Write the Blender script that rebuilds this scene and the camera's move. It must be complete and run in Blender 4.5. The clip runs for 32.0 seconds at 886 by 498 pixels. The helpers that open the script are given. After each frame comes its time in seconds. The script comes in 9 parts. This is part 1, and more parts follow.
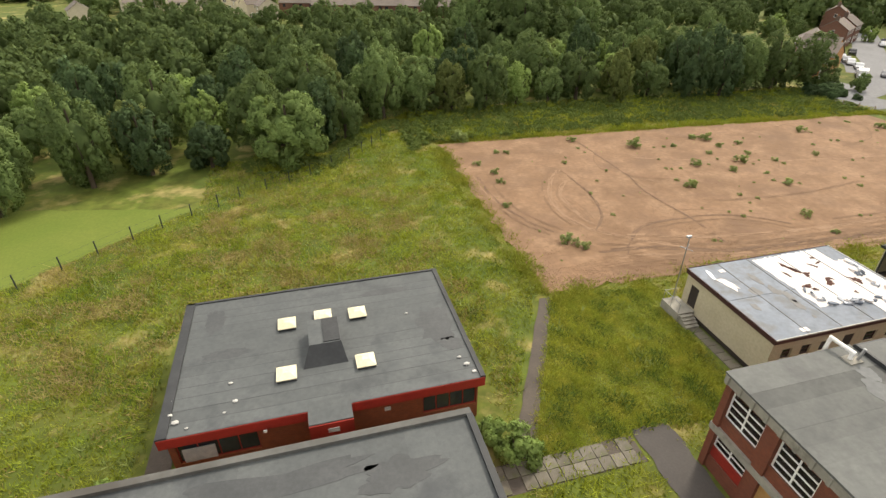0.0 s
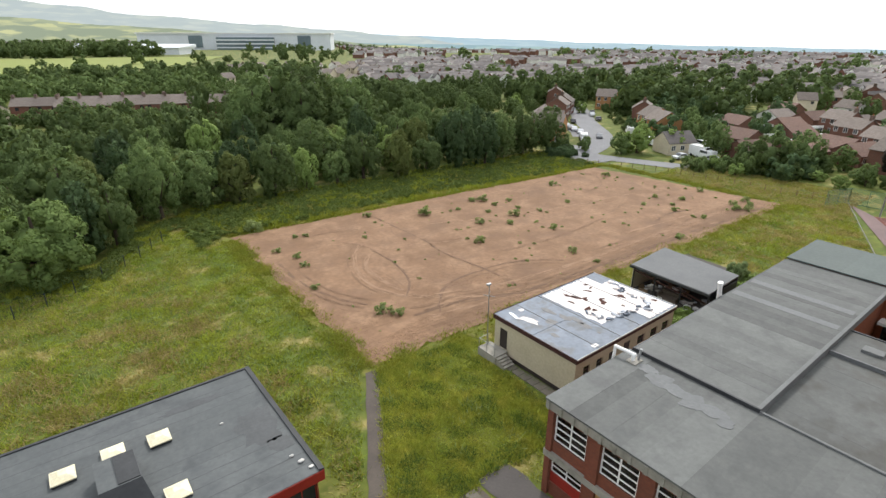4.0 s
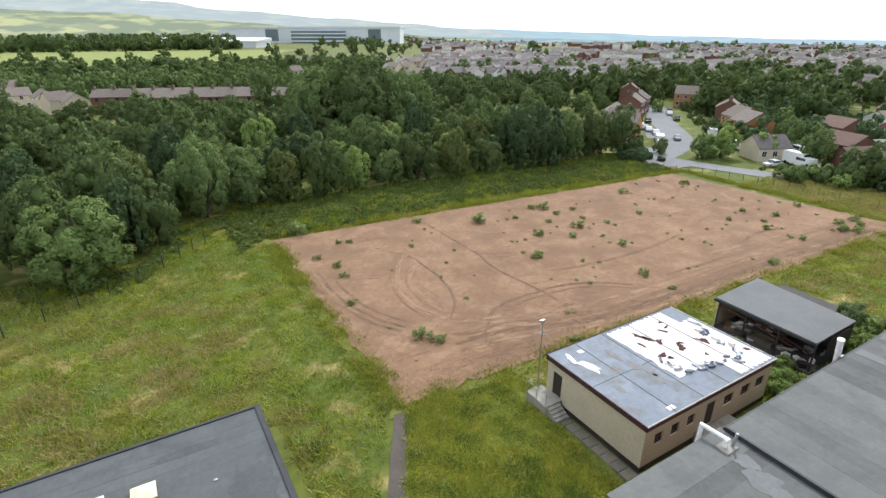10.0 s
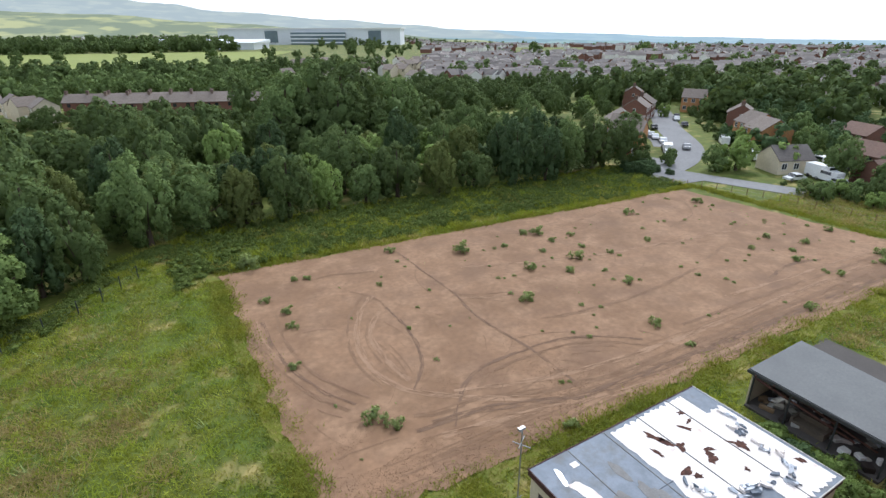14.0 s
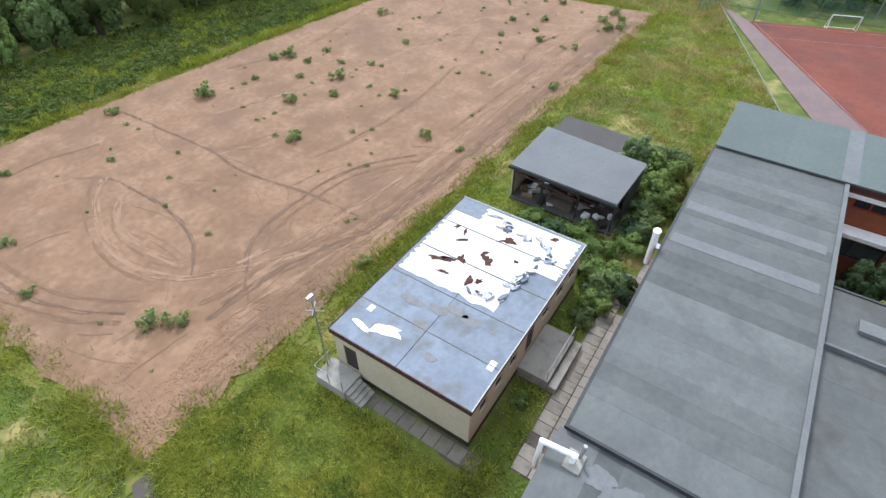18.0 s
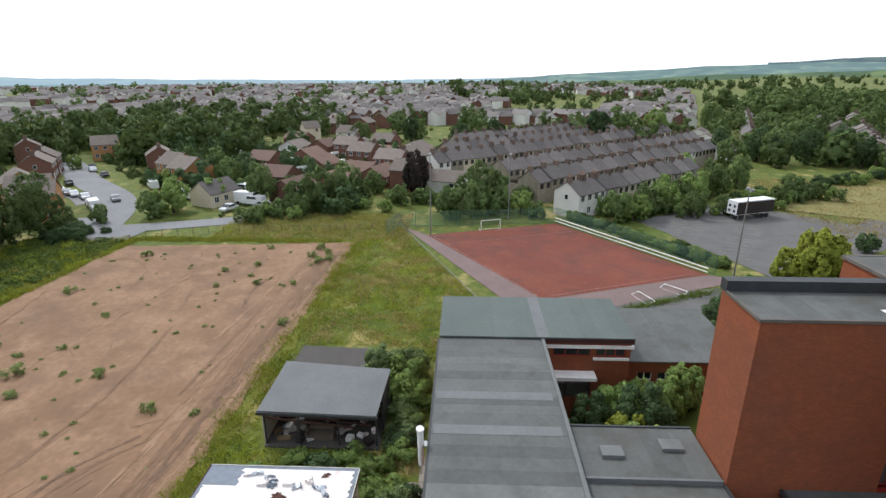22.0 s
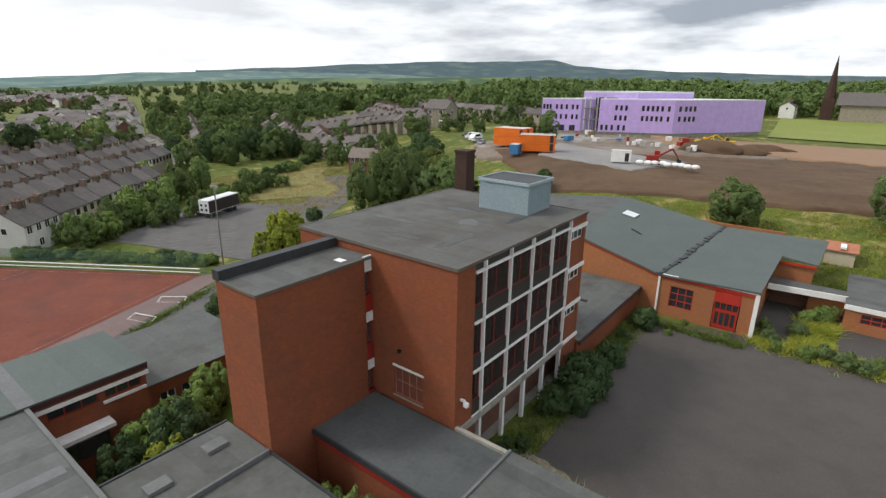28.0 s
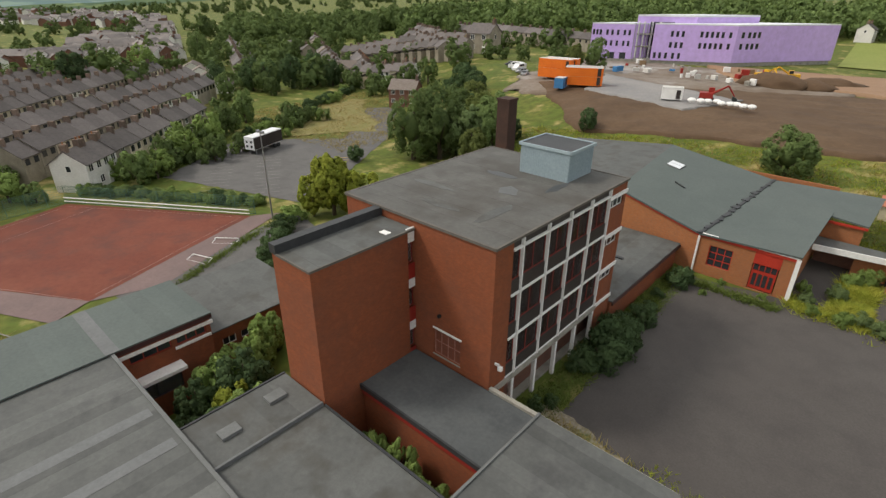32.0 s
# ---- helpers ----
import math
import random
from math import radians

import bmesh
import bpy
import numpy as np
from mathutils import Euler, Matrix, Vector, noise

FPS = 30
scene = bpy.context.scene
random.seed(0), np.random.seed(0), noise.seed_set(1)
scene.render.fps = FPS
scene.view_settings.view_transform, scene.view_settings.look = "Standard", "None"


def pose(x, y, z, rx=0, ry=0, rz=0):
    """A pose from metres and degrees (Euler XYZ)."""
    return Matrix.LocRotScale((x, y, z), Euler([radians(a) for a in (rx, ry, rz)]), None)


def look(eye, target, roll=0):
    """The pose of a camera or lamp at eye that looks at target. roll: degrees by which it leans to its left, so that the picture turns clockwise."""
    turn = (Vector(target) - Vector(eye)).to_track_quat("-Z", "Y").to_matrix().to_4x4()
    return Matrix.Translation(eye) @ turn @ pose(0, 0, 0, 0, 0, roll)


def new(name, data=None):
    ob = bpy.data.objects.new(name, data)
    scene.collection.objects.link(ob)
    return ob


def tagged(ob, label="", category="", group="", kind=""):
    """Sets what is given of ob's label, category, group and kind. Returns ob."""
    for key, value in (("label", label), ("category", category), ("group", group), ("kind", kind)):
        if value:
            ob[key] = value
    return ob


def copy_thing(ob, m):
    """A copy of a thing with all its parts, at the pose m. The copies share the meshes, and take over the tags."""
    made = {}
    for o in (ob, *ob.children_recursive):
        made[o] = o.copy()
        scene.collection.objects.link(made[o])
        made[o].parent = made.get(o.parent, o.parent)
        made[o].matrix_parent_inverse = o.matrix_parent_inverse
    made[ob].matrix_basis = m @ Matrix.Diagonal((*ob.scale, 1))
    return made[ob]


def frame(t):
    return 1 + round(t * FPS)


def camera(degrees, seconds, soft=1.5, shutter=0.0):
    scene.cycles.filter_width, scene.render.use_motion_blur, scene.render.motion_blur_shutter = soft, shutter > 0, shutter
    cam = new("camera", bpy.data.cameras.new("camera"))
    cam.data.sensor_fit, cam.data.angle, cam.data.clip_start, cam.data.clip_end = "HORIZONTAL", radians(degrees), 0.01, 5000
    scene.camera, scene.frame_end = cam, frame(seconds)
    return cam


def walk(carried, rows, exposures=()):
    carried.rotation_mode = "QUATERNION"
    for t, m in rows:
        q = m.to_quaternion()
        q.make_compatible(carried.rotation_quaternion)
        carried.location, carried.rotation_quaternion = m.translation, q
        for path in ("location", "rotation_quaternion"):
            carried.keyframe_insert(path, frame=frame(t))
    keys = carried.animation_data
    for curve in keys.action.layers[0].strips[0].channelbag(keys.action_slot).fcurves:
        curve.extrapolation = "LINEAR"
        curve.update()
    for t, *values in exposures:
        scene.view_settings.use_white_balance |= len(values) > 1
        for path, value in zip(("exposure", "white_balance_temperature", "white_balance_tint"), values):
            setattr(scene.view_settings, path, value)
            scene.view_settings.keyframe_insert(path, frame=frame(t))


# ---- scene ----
# ---- camera ----
cam = camera(80.3, 32.0, soft=1.4)
PATH = [
    (0, (-0.047, 0.005, 29.504), (0.401, 1.658, 28.471), 0.1),
    (0.5, (-0.037, 0.009, 29.579), (0.484, 1.674, 28.603), -0.0),
    (1, (-0.115, -0.122, 29.602), (0.618, 1.462, 28.626), 0.0),
    (1.5, (-0.227, -0.207, 29.482), (0.533, 1.365, 28.507), 0.1),
    (2, (-0.269, -0.143, 29.227), (0.491, 1.431, 28.255), 0.2),
    (2.5, (-0.311, 0.003, 29.038), (0.451, 1.576, 28.066), 0.2),
    (3, (-0.202, 0.097, 28.992), (0.788, 1.62, 28.155), 0.3),
    (3.5, (-0.161, 0.084, 28.969), (0.982, 1.539, 28.21), 0.2),
    (5.5, (-0.234, -0.226, 28.381), (0.895, 1.245, 27.63), 0.5),
    (6, (-0.195, -0.152, 28.383), (0.914, 1.334, 27.633), 0.5),
    (6.5, (0.043, 0.154, 28.11), (1.13, 1.659, 27.368), 0.5),
    (7, (0.295, 0.347, 27.799), (1.362, 1.871, 27.064), 0.6),
    (7.5, (0.636, 0.563, 27.369), (1.682, 2.105, 26.641), 0.7),
    (8, (1.21, 0.977, 27.197), (2.236, 2.529, 26.462), 0.6),
    (8.5, (2.04, 1.936, 27.534), (3.046, 3.489, 26.775), 0.4),
    (9, (2.947, 2.874, 27.956), (3.934, 4.437, 27.191), 0.3),
    (9.5, (4.036, 3.989, 28.245), (5.004, 5.563, 27.479), -0.0),
    (10, (5.21, 5.312, 28.57), (6.159, 6.893, 27.794), -0.0),
    (10.5, (6.411, 6.482, 28.863), (7.343, 8.07, 28.083), -0.2),
    (11, (7.61, 7.782, 28.974), (8.54, 9.373, 28.199), -0.1),
    (11.5, (8.834, 8.897, 29.088), (9.759, 10.492, 28.314), -0.2),
    (12, (9.94, 10.174, 28.917), (10.865, 11.769, 28.143), -0.2),
    (12.5, (11.068, 11.221, 28.75), (11.997, 12.815, 27.976), -0.2),
    (13, (12.123, 12.086, 28.588), (13.053, 13.679, 27.815), 0.0),
    (13.5, (13.306, 13.015, 28.316), (14.239, 14.608, 27.547), 0.0),
    (15.5, (17.706, 15.924, 28.867), (18.709, 17.466, 28.082), -0.1),
    (16, (18.283, 15.9, 29.11), (19.338, 17.408, 28.327), -0.1),
    (16.5, (18.583, 15.759, 29.185), (19.702, 17.025, 28.113), 0.1),
    (17, (18.627, 15.567, 29.342), (19.729, 16.61, 28.038), 0.3),
    (17.5, (18.65, 15.569, 29.463), (19.772, 16.581, 28.153), 0.4),
    (18, (18.508, 15.433, 28.989), (19.724, 16.238, 27.62), 0.1),
    (18.5, (18.443, 15.464, 29.005), (19.791, 16.171, 27.707), 0.1),
    (19, (18.45, 15.462, 29.004), (19.958, 16.186, 27.908), 0.1),
    (19.5, (18.56, 15.457, 28.972), (20.166, 16.172, 28.019), 0.2),
    (20, (18.565, 15.457, 28.972), (20.287, 16.155, 28.232), 0.1),
    (20.5, (18.462, 15.463, 29.003), (20.241, 16.112, 28.359), 0.1),
    (21, (18.643, 15.453, 28.949), (20.457, 15.994, 28.306), -0.0),
    (21.5, (18.637, 15.453, 28.949), (20.507, 15.764, 28.313), 0.3),
    (22, (18.525, 15.295, 29.138), (20.416, 15.371, 28.490), -0.1),
    (22.5, (18.661, 15.390, 28.958), (20.546, 15.242, 28.307), 0.2),
    (23, (18.650, 15.345, 28.929), (20.506, 14.978, 28.281), 0.3),
    (23.5, (18.659, 15.402, 28.645), (20.468, 14.834, 28.008), 1.0),
    (24, (18.795, 15.233, 28.568), (20.528, 14.462, 27.935), 1.0),
    (24.5, (18.609, 15.103, 28.432), (20.250, 14.146, 27.806), 0.9),
    (25, (18.535, 15.036, 28.344), (20.075, 13.922, 27.721), 1.0),
    (25.5, (18.448, 15.190, 28.351), (19.879, 13.939, 27.728), 1.2),
    (26, (18.376, 15.230, 28.322), (19.793, 13.963, 27.701), 1.4),
    (26.5, (18.347, 15.202, 28.318), (19.660, 13.825, 27.702), 1.3),
    (28.5, (18.247, 15.212, 29.213), (19.409, 13.705, 28.597), 0.7),
    (29, (18.287, 15.293, 29.771), (19.458, 13.793, 29.154), 0.7),
    (29.5, (18.338, 15.472, 30.481), (19.506, 13.972, 29.86), 0.8),
    (30, (18.407, 15.606, 31.137), (19.562, 14.096, 30.516), 0.9),
    (30.5, (18.423, 15.604, 31.702), (19.569, 14.084, 31.087), 0.7),
    (31, (18.368, 15.49, 32.017), (19.513, 13.969, 31.404), 0.4),
    (31.5, (18.305, 15.479, 32.232), (19.483, 14.054, 31.469), 0.4),
    (32, (18.261, 15.548, 32.514), (19.463, 14.216, 31.63), 0.4),
]
walk(cam, [(t, look(eye, target, roll)) for t, eye, target, roll in PATH],
     exposures=[(0, 0.70, 7300, 10), (1, 0.69, 6900, 10), (3, 0.52, 6450, 10), (6, 0.67, 6250, 10), (9, 0.64, 6100, 10), (11, 0.64, 6000, 10), (13, 0.52, 5850, 10), (16, 0.33, 5650, 10), (17, 0.70, 5600, 10), (19, 0.82, 5650, 10), (20.5, 0.48, 5800, 10), (23, 0.32, 6150, 10), (26, 0.17, 6350, 10), (30, 0.04, 6550, 10), (32, 0.08, 6800, 10)])

# ---- light ----
SUN_AZ, SUN_EL = 40.0, 48.0          # degrees: from +x towards +y, above the horizon
world = bpy.data.worlds.new("overcast_sky")
scene.world = world
world.use_nodes = True
wn, wl = world.node_tree.nodes, world.node_tree.links
wn.clear()
w_out, w_bg = wn.new("ShaderNodeOutputWorld"), wn.new("ShaderNodeBackground")
sky = wn.new("ShaderNodeTexSky")
sky.sky_type, sky.sun_disc = "NISHITA", False
sky.sun_elevation, sky.sun_rotation = radians(SUN_EL), radians(90 - SUN_AZ)
sky.air_density, sky.dust_density = 1.0, 3.0
w_tc, w_map, w_noise, w_ramp, w_mix = (wn.new("ShaderNode" + k) for k in ("TexCoord", "Mapping", "TexNoise", "ValToRGB", "MixRGB"))
w_map.inputs["Scale"].default_value = (1.6, 1.6, 7.0)
w_map.inputs["Location"].default_value = (0.35, 0.1, 0.0)
w_noise.inputs["Scale"].default_value, w_noise.inputs["Detail"].default_value, w_noise.inputs["Roughness"].default_value = 1.6, 7.0, 0.55
w_ramp.color_ramp.elements[0].position, w_ramp.color_ramp.elements[0].color = 0.43, (3.3, 3.65, 4.2, 1)
w_ramp.color_ramp.elements[1].position, w_ramp.color_ramp.elements[1].color = 0.61, (11.0, 11.2, 11.4, 1)
w_mix.inputs["Fac"].default_value = 0.86
wl.new(w_tc.outputs["Generated"], w_map.inputs["Vector"])
wl.new(w_map.outputs["Vector"], w_noise.inputs["Vector"])
wl.new(w_noise.outputs["Fac"], w_ramp.inputs["Fac"])
wl.new(sky.outputs["Color"], w_mix.inputs["Color1"])
w_dot, w_glow, w_scale = wn.new("ShaderNodeVectorMath"), wn.new("ShaderNodeMapRange"), wn.new("ShaderNodeMixRGB")
w_dot.operation = "DOT_PRODUCT"
w_dot.inputs[1].default_value = (math.cos(radians(SUN_AZ)), math.sin(radians(SUN_AZ)), 0.35)
w_glow.inputs["From Min"].default_value, w_glow.inputs["From Max"].default_value = -0.4, 1.0
w_glow.inputs["To Min"].default_value, w_glow.inputs["To Max"].default_value = 0.0, 0.85
wl.new(w_tc.outputs["Generated"], w_dot.inputs[0])
wl.new(w_dot.outputs["Value"], w_glow.inputs["Value"])
wl.new(w_glow.outputs["Result"], w_scale.inputs["Fac"])
wl.new(w_ramp.outputs["Color"], w_scale.inputs["Color1"])
w_scale.inputs["Color2"].default_value = (12.0, 12.0, 11.8, 1)
wl.new(w_scale.outputs["Color"], w_mix.inputs["Color2"])
wl.new(w_mix.outputs["Color"], w_bg.inputs["Color"])
w_bg.inputs["Strength"].default_value = 0.113
wl.new(w_bg.outputs["Background"], w_out.inputs["Surface"])
sun = new("sun", bpy.data.lights.new("sun", "SUN"))
sun.data.energy, sun.data.angle, sun.data.color = 1.8, radians(10), (1.0, 0.96, 0.9)
sun_way = Vector((math.cos(radians(SUN_EL)) * math.cos(radians(SUN_AZ)), math.cos(radians(SUN_EL)) * math.sin(radians(SUN_AZ)), math.sin(radians(SUN_EL))))
sun.matrix_world = look(tuple(sun_way * 100), (0, 0, 0))


# ---- materials ----
def mat(name, a, b=None, c=None, rough=0.9, metal=0.0, scale=1.0, fine=8.0, bump=0.15, bump_scale=None, stretch=(1, 1, 1), vary=0.0, island=0.0, kind="noise", spec=0.3, contrast=(0.35, 0.65), stain=None, stain_scale=0.25, stain_at=(0.52, 0.68), leafy=0.0, crisp=0.25, deep=0.5):
    """A surface of two or three tones mixed by noise at two sizes, with fine relief and optional stains."""
    m = bpy.data.materials.new(name)
    m.use_nodes = True
    n, l = m.node_tree.nodes, m.node_tree.links
    p = n["Principled BSDF"]
    p.inputs["Roughness"].default_value, p.inputs["Metallic"].default_value = rough, metal
    p.inputs["Specular IOR Level"].default_value = spec
    tc, mp = n.new("ShaderNodeTexCoord"), n.new("ShaderNodeMapping")
    mp.inputs["Scale"].default_value = stretch
    l.new(tc.outputs["Object"], mp.inputs["Vector"])
    b = b or tuple(v * 0.82 for v in a)
    def noise_fac(sc, detail, lo, hi):
        t, r = n.new("ShaderNodeTexNoise"), n.new("ShaderNodeMapRange")
        t.inputs["Scale"].default_value, t.inputs["Detail"].default_value, t.inputs["Roughness"].default_value = sc, detail, 0.6
        r.inputs["From Min"].default_value, r.inputs["From Max"].default_value = lo, hi
        l.new(mp.outputs["Vector"], t.inputs["Vector"])
        l.new(t.outputs["Fac"], r.inputs["Value"])
        return t, r.outputs["Result"]
    def mix(fac, c1, c2, blend="MIX"):
        x = n.new("ShaderNodeMixRGB")
        x.blend_type = blend
        for socket, v in ((x.inputs["Fac"], fac), (x.inputs["Color1"], c1), (x.inputs["Color2"], c2)):
            if isinstance(v, (int, float)):
                socket.default_value = v
            elif isinstance(v, tuple):
                socket.default_value = (*v[:3], 1)
            else:
                l.new(v, socket)
        return x.outputs["Color"]
    _, big = noise_fac(scale, 4, *contrast)
    small_node, small = noise_fac(scale * fine, 5, 0.5 - crisp, 0.5 + crisp)
    col = mix(big, a, b)
    if c:
        _, mid = noise_fac(scale * 2.7, 5, 0.45, 0.7)
        col = mix(mid, col, c)
    col = mix(small, col, mix(deep, col, tuple(v * 0.55 for v in a)))
    if stain:
        _, st = noise_fac(stain_scale, 6, *stain_at)
        col = mix(st, col, stain)
    if vary or island:
        hs = n.new("ShaderNodeHueSaturation")
        mr = n.new("ShaderNodeMapRange")
        amount = vary or island
        mr.inputs["To Min"].default_value, mr.inputs["To Max"].default_value = 1 - amount, 1 + amount
        if vary:
            l.new(n.new("ShaderNodeObjectInfo").outputs["Random"], mr.inputs["Value"])
        else:
            l.new(n.new("ShaderNodeNewGeometry").outputs["Random Per Island"], mr.inputs["Value"])
        l.new(mr.outputs["Result"], hs.inputs["Value"])
        l.new(col, hs.inputs["Color"])
        col = hs.outputs["Color"]
        if vary and island:
            h2, m2 = n.new("ShaderNodeHueSaturation"), n.new("ShaderNodeMapRange")
            m2.inputs["To Min"].default_value, m2.inputs["To Max"].default_value = 1 - island, 1 + island
            l.new(n.new("ShaderNodeNewGeometry").outputs["Random Per Island"], m2.inputs["Value"])
            l.new(m2.outputs["Result"], h2.inputs["Value"])
            l.new(col, h2.inputs["Color"])
            col = h2.outputs["Color"]
    l.new(col, p.inputs["Base Color"])
    if leafy:
        tl, ms = n.new("ShaderNodeBsdfTranslucent"), n.new("ShaderNodeMixShader")
        ms.inputs["Fac"].default_value = leafy
        l.new(mix(0.35, col, (a[0] * 2.2, a[1] * 1.9, a[2] * 1.1)), tl.inputs["Color"])
        l.new(p.outputs["BSDF"], ms.inputs[1])
        l.new(tl.outputs["BSDF"], ms.inputs[2])
        l.new(ms.outputs["Shader"], n["Material Output"].inputs["Surface"])
    if bump:
        bp = n.new("ShaderNodeBump")
        bp.inputs["Strength"].default_value, bp.inputs["Distance"].default_value = bump, 0.03
        l.new(small_node.outputs["Fac"], bp.inputs["Height"])
        l.new(bp.outputs["Normal"], p.inputs["Normal"])
    return m


def brick_mat(name, a, b, mortar, soot=(0.12, 0.06, 0.045)):
    """Brickwork: courses of 75 mm on upright walls, mottled at a larger size."""
    m = bpy.data.materials.new(name)
    m.use_nodes = True
    n, l = m.node_tree.nodes, m.node_tree.links
    p = n["Principled BSDF"]
    p.inputs["Roughness"].default_value, p.inputs["Specular IOR Level"].default_value = 0.9, 0.2
    tc, sep, add, comb, br = (n.new("ShaderNode" + k) for k in ("TexCoord", "SeparateXYZ", "Math", "CombineXYZ", "TexBrick"))
    l.new(tc.outputs["Object"], sep.inputs["Vector"])
    l.new(sep.outputs["X"], add.inputs[0])
    l.new(sep.outputs["Y"], add.inputs[1])
    l.new(add.outputs["Value"], comb.inputs["X"])
    l.new(sep.outputs["Z"], comb.inputs["Y"])
    l.new(comb.outputs["Vector"], br.inputs["Vector"])
    for k, v in (("Scale", 1.0), ("Brick Width", 0.225), ("Row Height", 0.075), ("Mortar Size", 0.006), ("Bias", 0.0)):
        br.inputs[k].default_value = v
    br.inputs["Color1"].default_value, br.inputs["Color2"].default_value, br.inputs["Mortar"].default_value = (*a, 1), (*b, 1), (*mortar, 1)
    t1, t2, r1, r2, x1, x2 = (n.new("ShaderNode" + k) for k in ("TexNoise", "TexNoise", "MapRange", "MapRange", "MixRGB", "MixRGB"))
    t1.inputs["Scale"].default_value, t1.inputs["Detail"].default_value = 0.35, 6
    t2.inputs["Scale"].default_value, t2.inputs["Detail"].default_value = 2.2, 6
    for t, r, lo, hi in ((t1, r1, 0.42, 0.75), (t2, r2, 0.5, 0.8)):
        l.new(tc.outputs["Object"], t.inputs["Vector"])
        l.new(t.outputs["Fac"], r.inputs["Value"])
        r.inputs["From Min"].default_value, r.inputs["From Max"].default_value = lo, hi
        r.inputs["To Max"].default_value = 0.36
    l.new(r1.outputs["Result"], x1.inputs["Fac"])
    l.new(br.outputs["Color"], x1.inputs["Color1"])
    x1.inputs["Color2"].default_value = (*soot, 1)
    l.new(r2.outputs["Result"], x2.inputs["Fac"])
    l.new(x1.outputs["Color"], x2.inputs["Color1"])
    x2.inputs["Color2"].default_value = (a[0] * 1.25, a[1] * 1.3, a[2] * 1.3, 1)
    l.new(x2.outputs["Color"], p.inputs["Base Color"])
    bp = n.new("ShaderNodeBump")
    bp.inputs["Strength"].default_value, bp.inputs["Distance"].default_value, bp.invert = 0.4, 0.01, True
    l.new(br.outputs["Fac"], bp.inputs["Height"])
    l.new(bp.outputs["Normal"], p.inputs["Normal"])
    return m


M = {}
GRASS = dict(scale=0.075, contrast=(0.36, 0.64), stain=(0.36, 0.285, 0.115), stain_scale=0.16, stain_at=(0.55, 0.70))
# the crisp, deep dark mix also puts shadow between tussocks into the colour
M["grass"] = mat("rough_grass", (0.12, 0.15, 0.02), (0.07, 0.11, 0.015), (0.155, 0.15, 0.03), crisp=0.12, deep=0.8, fine=8, bump=0.8, **GRASS)
M["sward"] = mat("green_sward", (0.150, 0.175, 0.026), (0.105, 0.145, 0.020), (0.190, 0.190, 0.034), scale=0.3, fine=8, bump=0.8, crisp=0.14, deep=0.7)
M["sward_blade"] = mat("green_sward_blades", (0.345, 0.375, 0.052), (0.235, 0.295, 0.040), (0.440, 0.405, 0.075), scale=0.22, fine=7, bump=0, crisp=0.14, deep=0.6, island=0.28, leafy=0.25)
M["herb"] = mat("dark_herb_leaves", (0.11, 0.17, 0.030), (0.15, 0.215, 0.038), scale=0.4, fine=6, bump=0, island=0.3, leafy=0.2)
M["lawn"] = mat("mown_grass", (0.125, 0.172, 0.024), (0.155, 0.19, 0.032), scale=0.12, fine=30, bump=0.2)
M["field"] = mat("distant_field", (0.29, 0.30, 0.12), (0.34, 0.33, 0.15), scale=0.02, fine=12, bump=0.1)
# blades carry the same painted tussock shadow in their dark mix
M["blade"] = mat("grass_blades", (0.295, 0.345, 0.034), (0.155, 0.232, 0.024), (0.345, 0.335, 0.062), fine=7, bump=0, crisp=0.11, deep=0.85, island=0.22, leafy=0.3, **GRASS)
M["edge_grass"] = mat("lush_edge_grass", (0.165, 0.175, 0.022), (0.11, 0.14, 0.018), (0.20, 0.16, 0.05), scale=0.6, fine=9, bump=0.5)
M["edge_blade"] = mat("lush_edge_blades", (0.245, 0.255, 0.03), (0.16, 0.21, 0.028), scale=0.3, fine=6, bump=0, island=0.25, leafy=0.3)
M["straw"] = mat("dry_grass_blades", (0.36, 0.29, 0.13), (0.28, 0.24, 0.09), scale=0.2, fine=6, bump=0, island=0.3, leafy=0.3)
M["nettle"] = mat("nettle_leaves", (0.125, 0.172, 0.034), (0.10, 0.145, 0.03), (0.15, 0.185, 0.04), scale=0.3, fine=6, bump=0, island=0.3, leafy=0.2)
M["pasture"] = mat("grazed_pasture", (0.21, 0.25, 0.055), (0.25, 0.275, 0.07), scale=0.04, fine=20, bump=0.1)
M["weed"] = mat("weed_leaves", (0.25, 0.32, 0.115), (0.31, 0.365, 0.15), scale=0.6, fine=6, bump=0, island=0.3, leafy=0.4)
M["dirt"] = mat("bare_red_earth", (0.268, 0.160, 0.093), (0.20, 0.117, 0.066), (0.305, 0.190, 0.115), scale=0.10, fine=17, bump=0.6, crisp=0.15, contrast=(0.38, 0.6), stain=(0.15, 0.09, 0.056), stain_scale=0.15, stain_at=(0.50, 0.78))
M["rut_soft"] = mat("churned_brown_earth", (0.192, 0.115, 0.068), (0.228, 0.139, 0.083), scale=0.8, fine=9, bump=0.5)
M["rut"] = mat("dark_damp_earth", (0.148, 0.090, 0.057), (0.19, 0.118, 0.074), scale=0.9, fine=9, bump=0.5)
M["clod"] = mat("dry_earth_clods", (0.215, 0.13, 0.078), (0.175, 0.104, 0.062), scale=0.8, fine=6, bump=0.2, island=0.3)
M["pale_rut"] = mat("pale_dry_earth", (0.312, 0.198, 0.124), (0.285, 0.176, 0.107), scale=0.5, fine=9, bump=0.4)
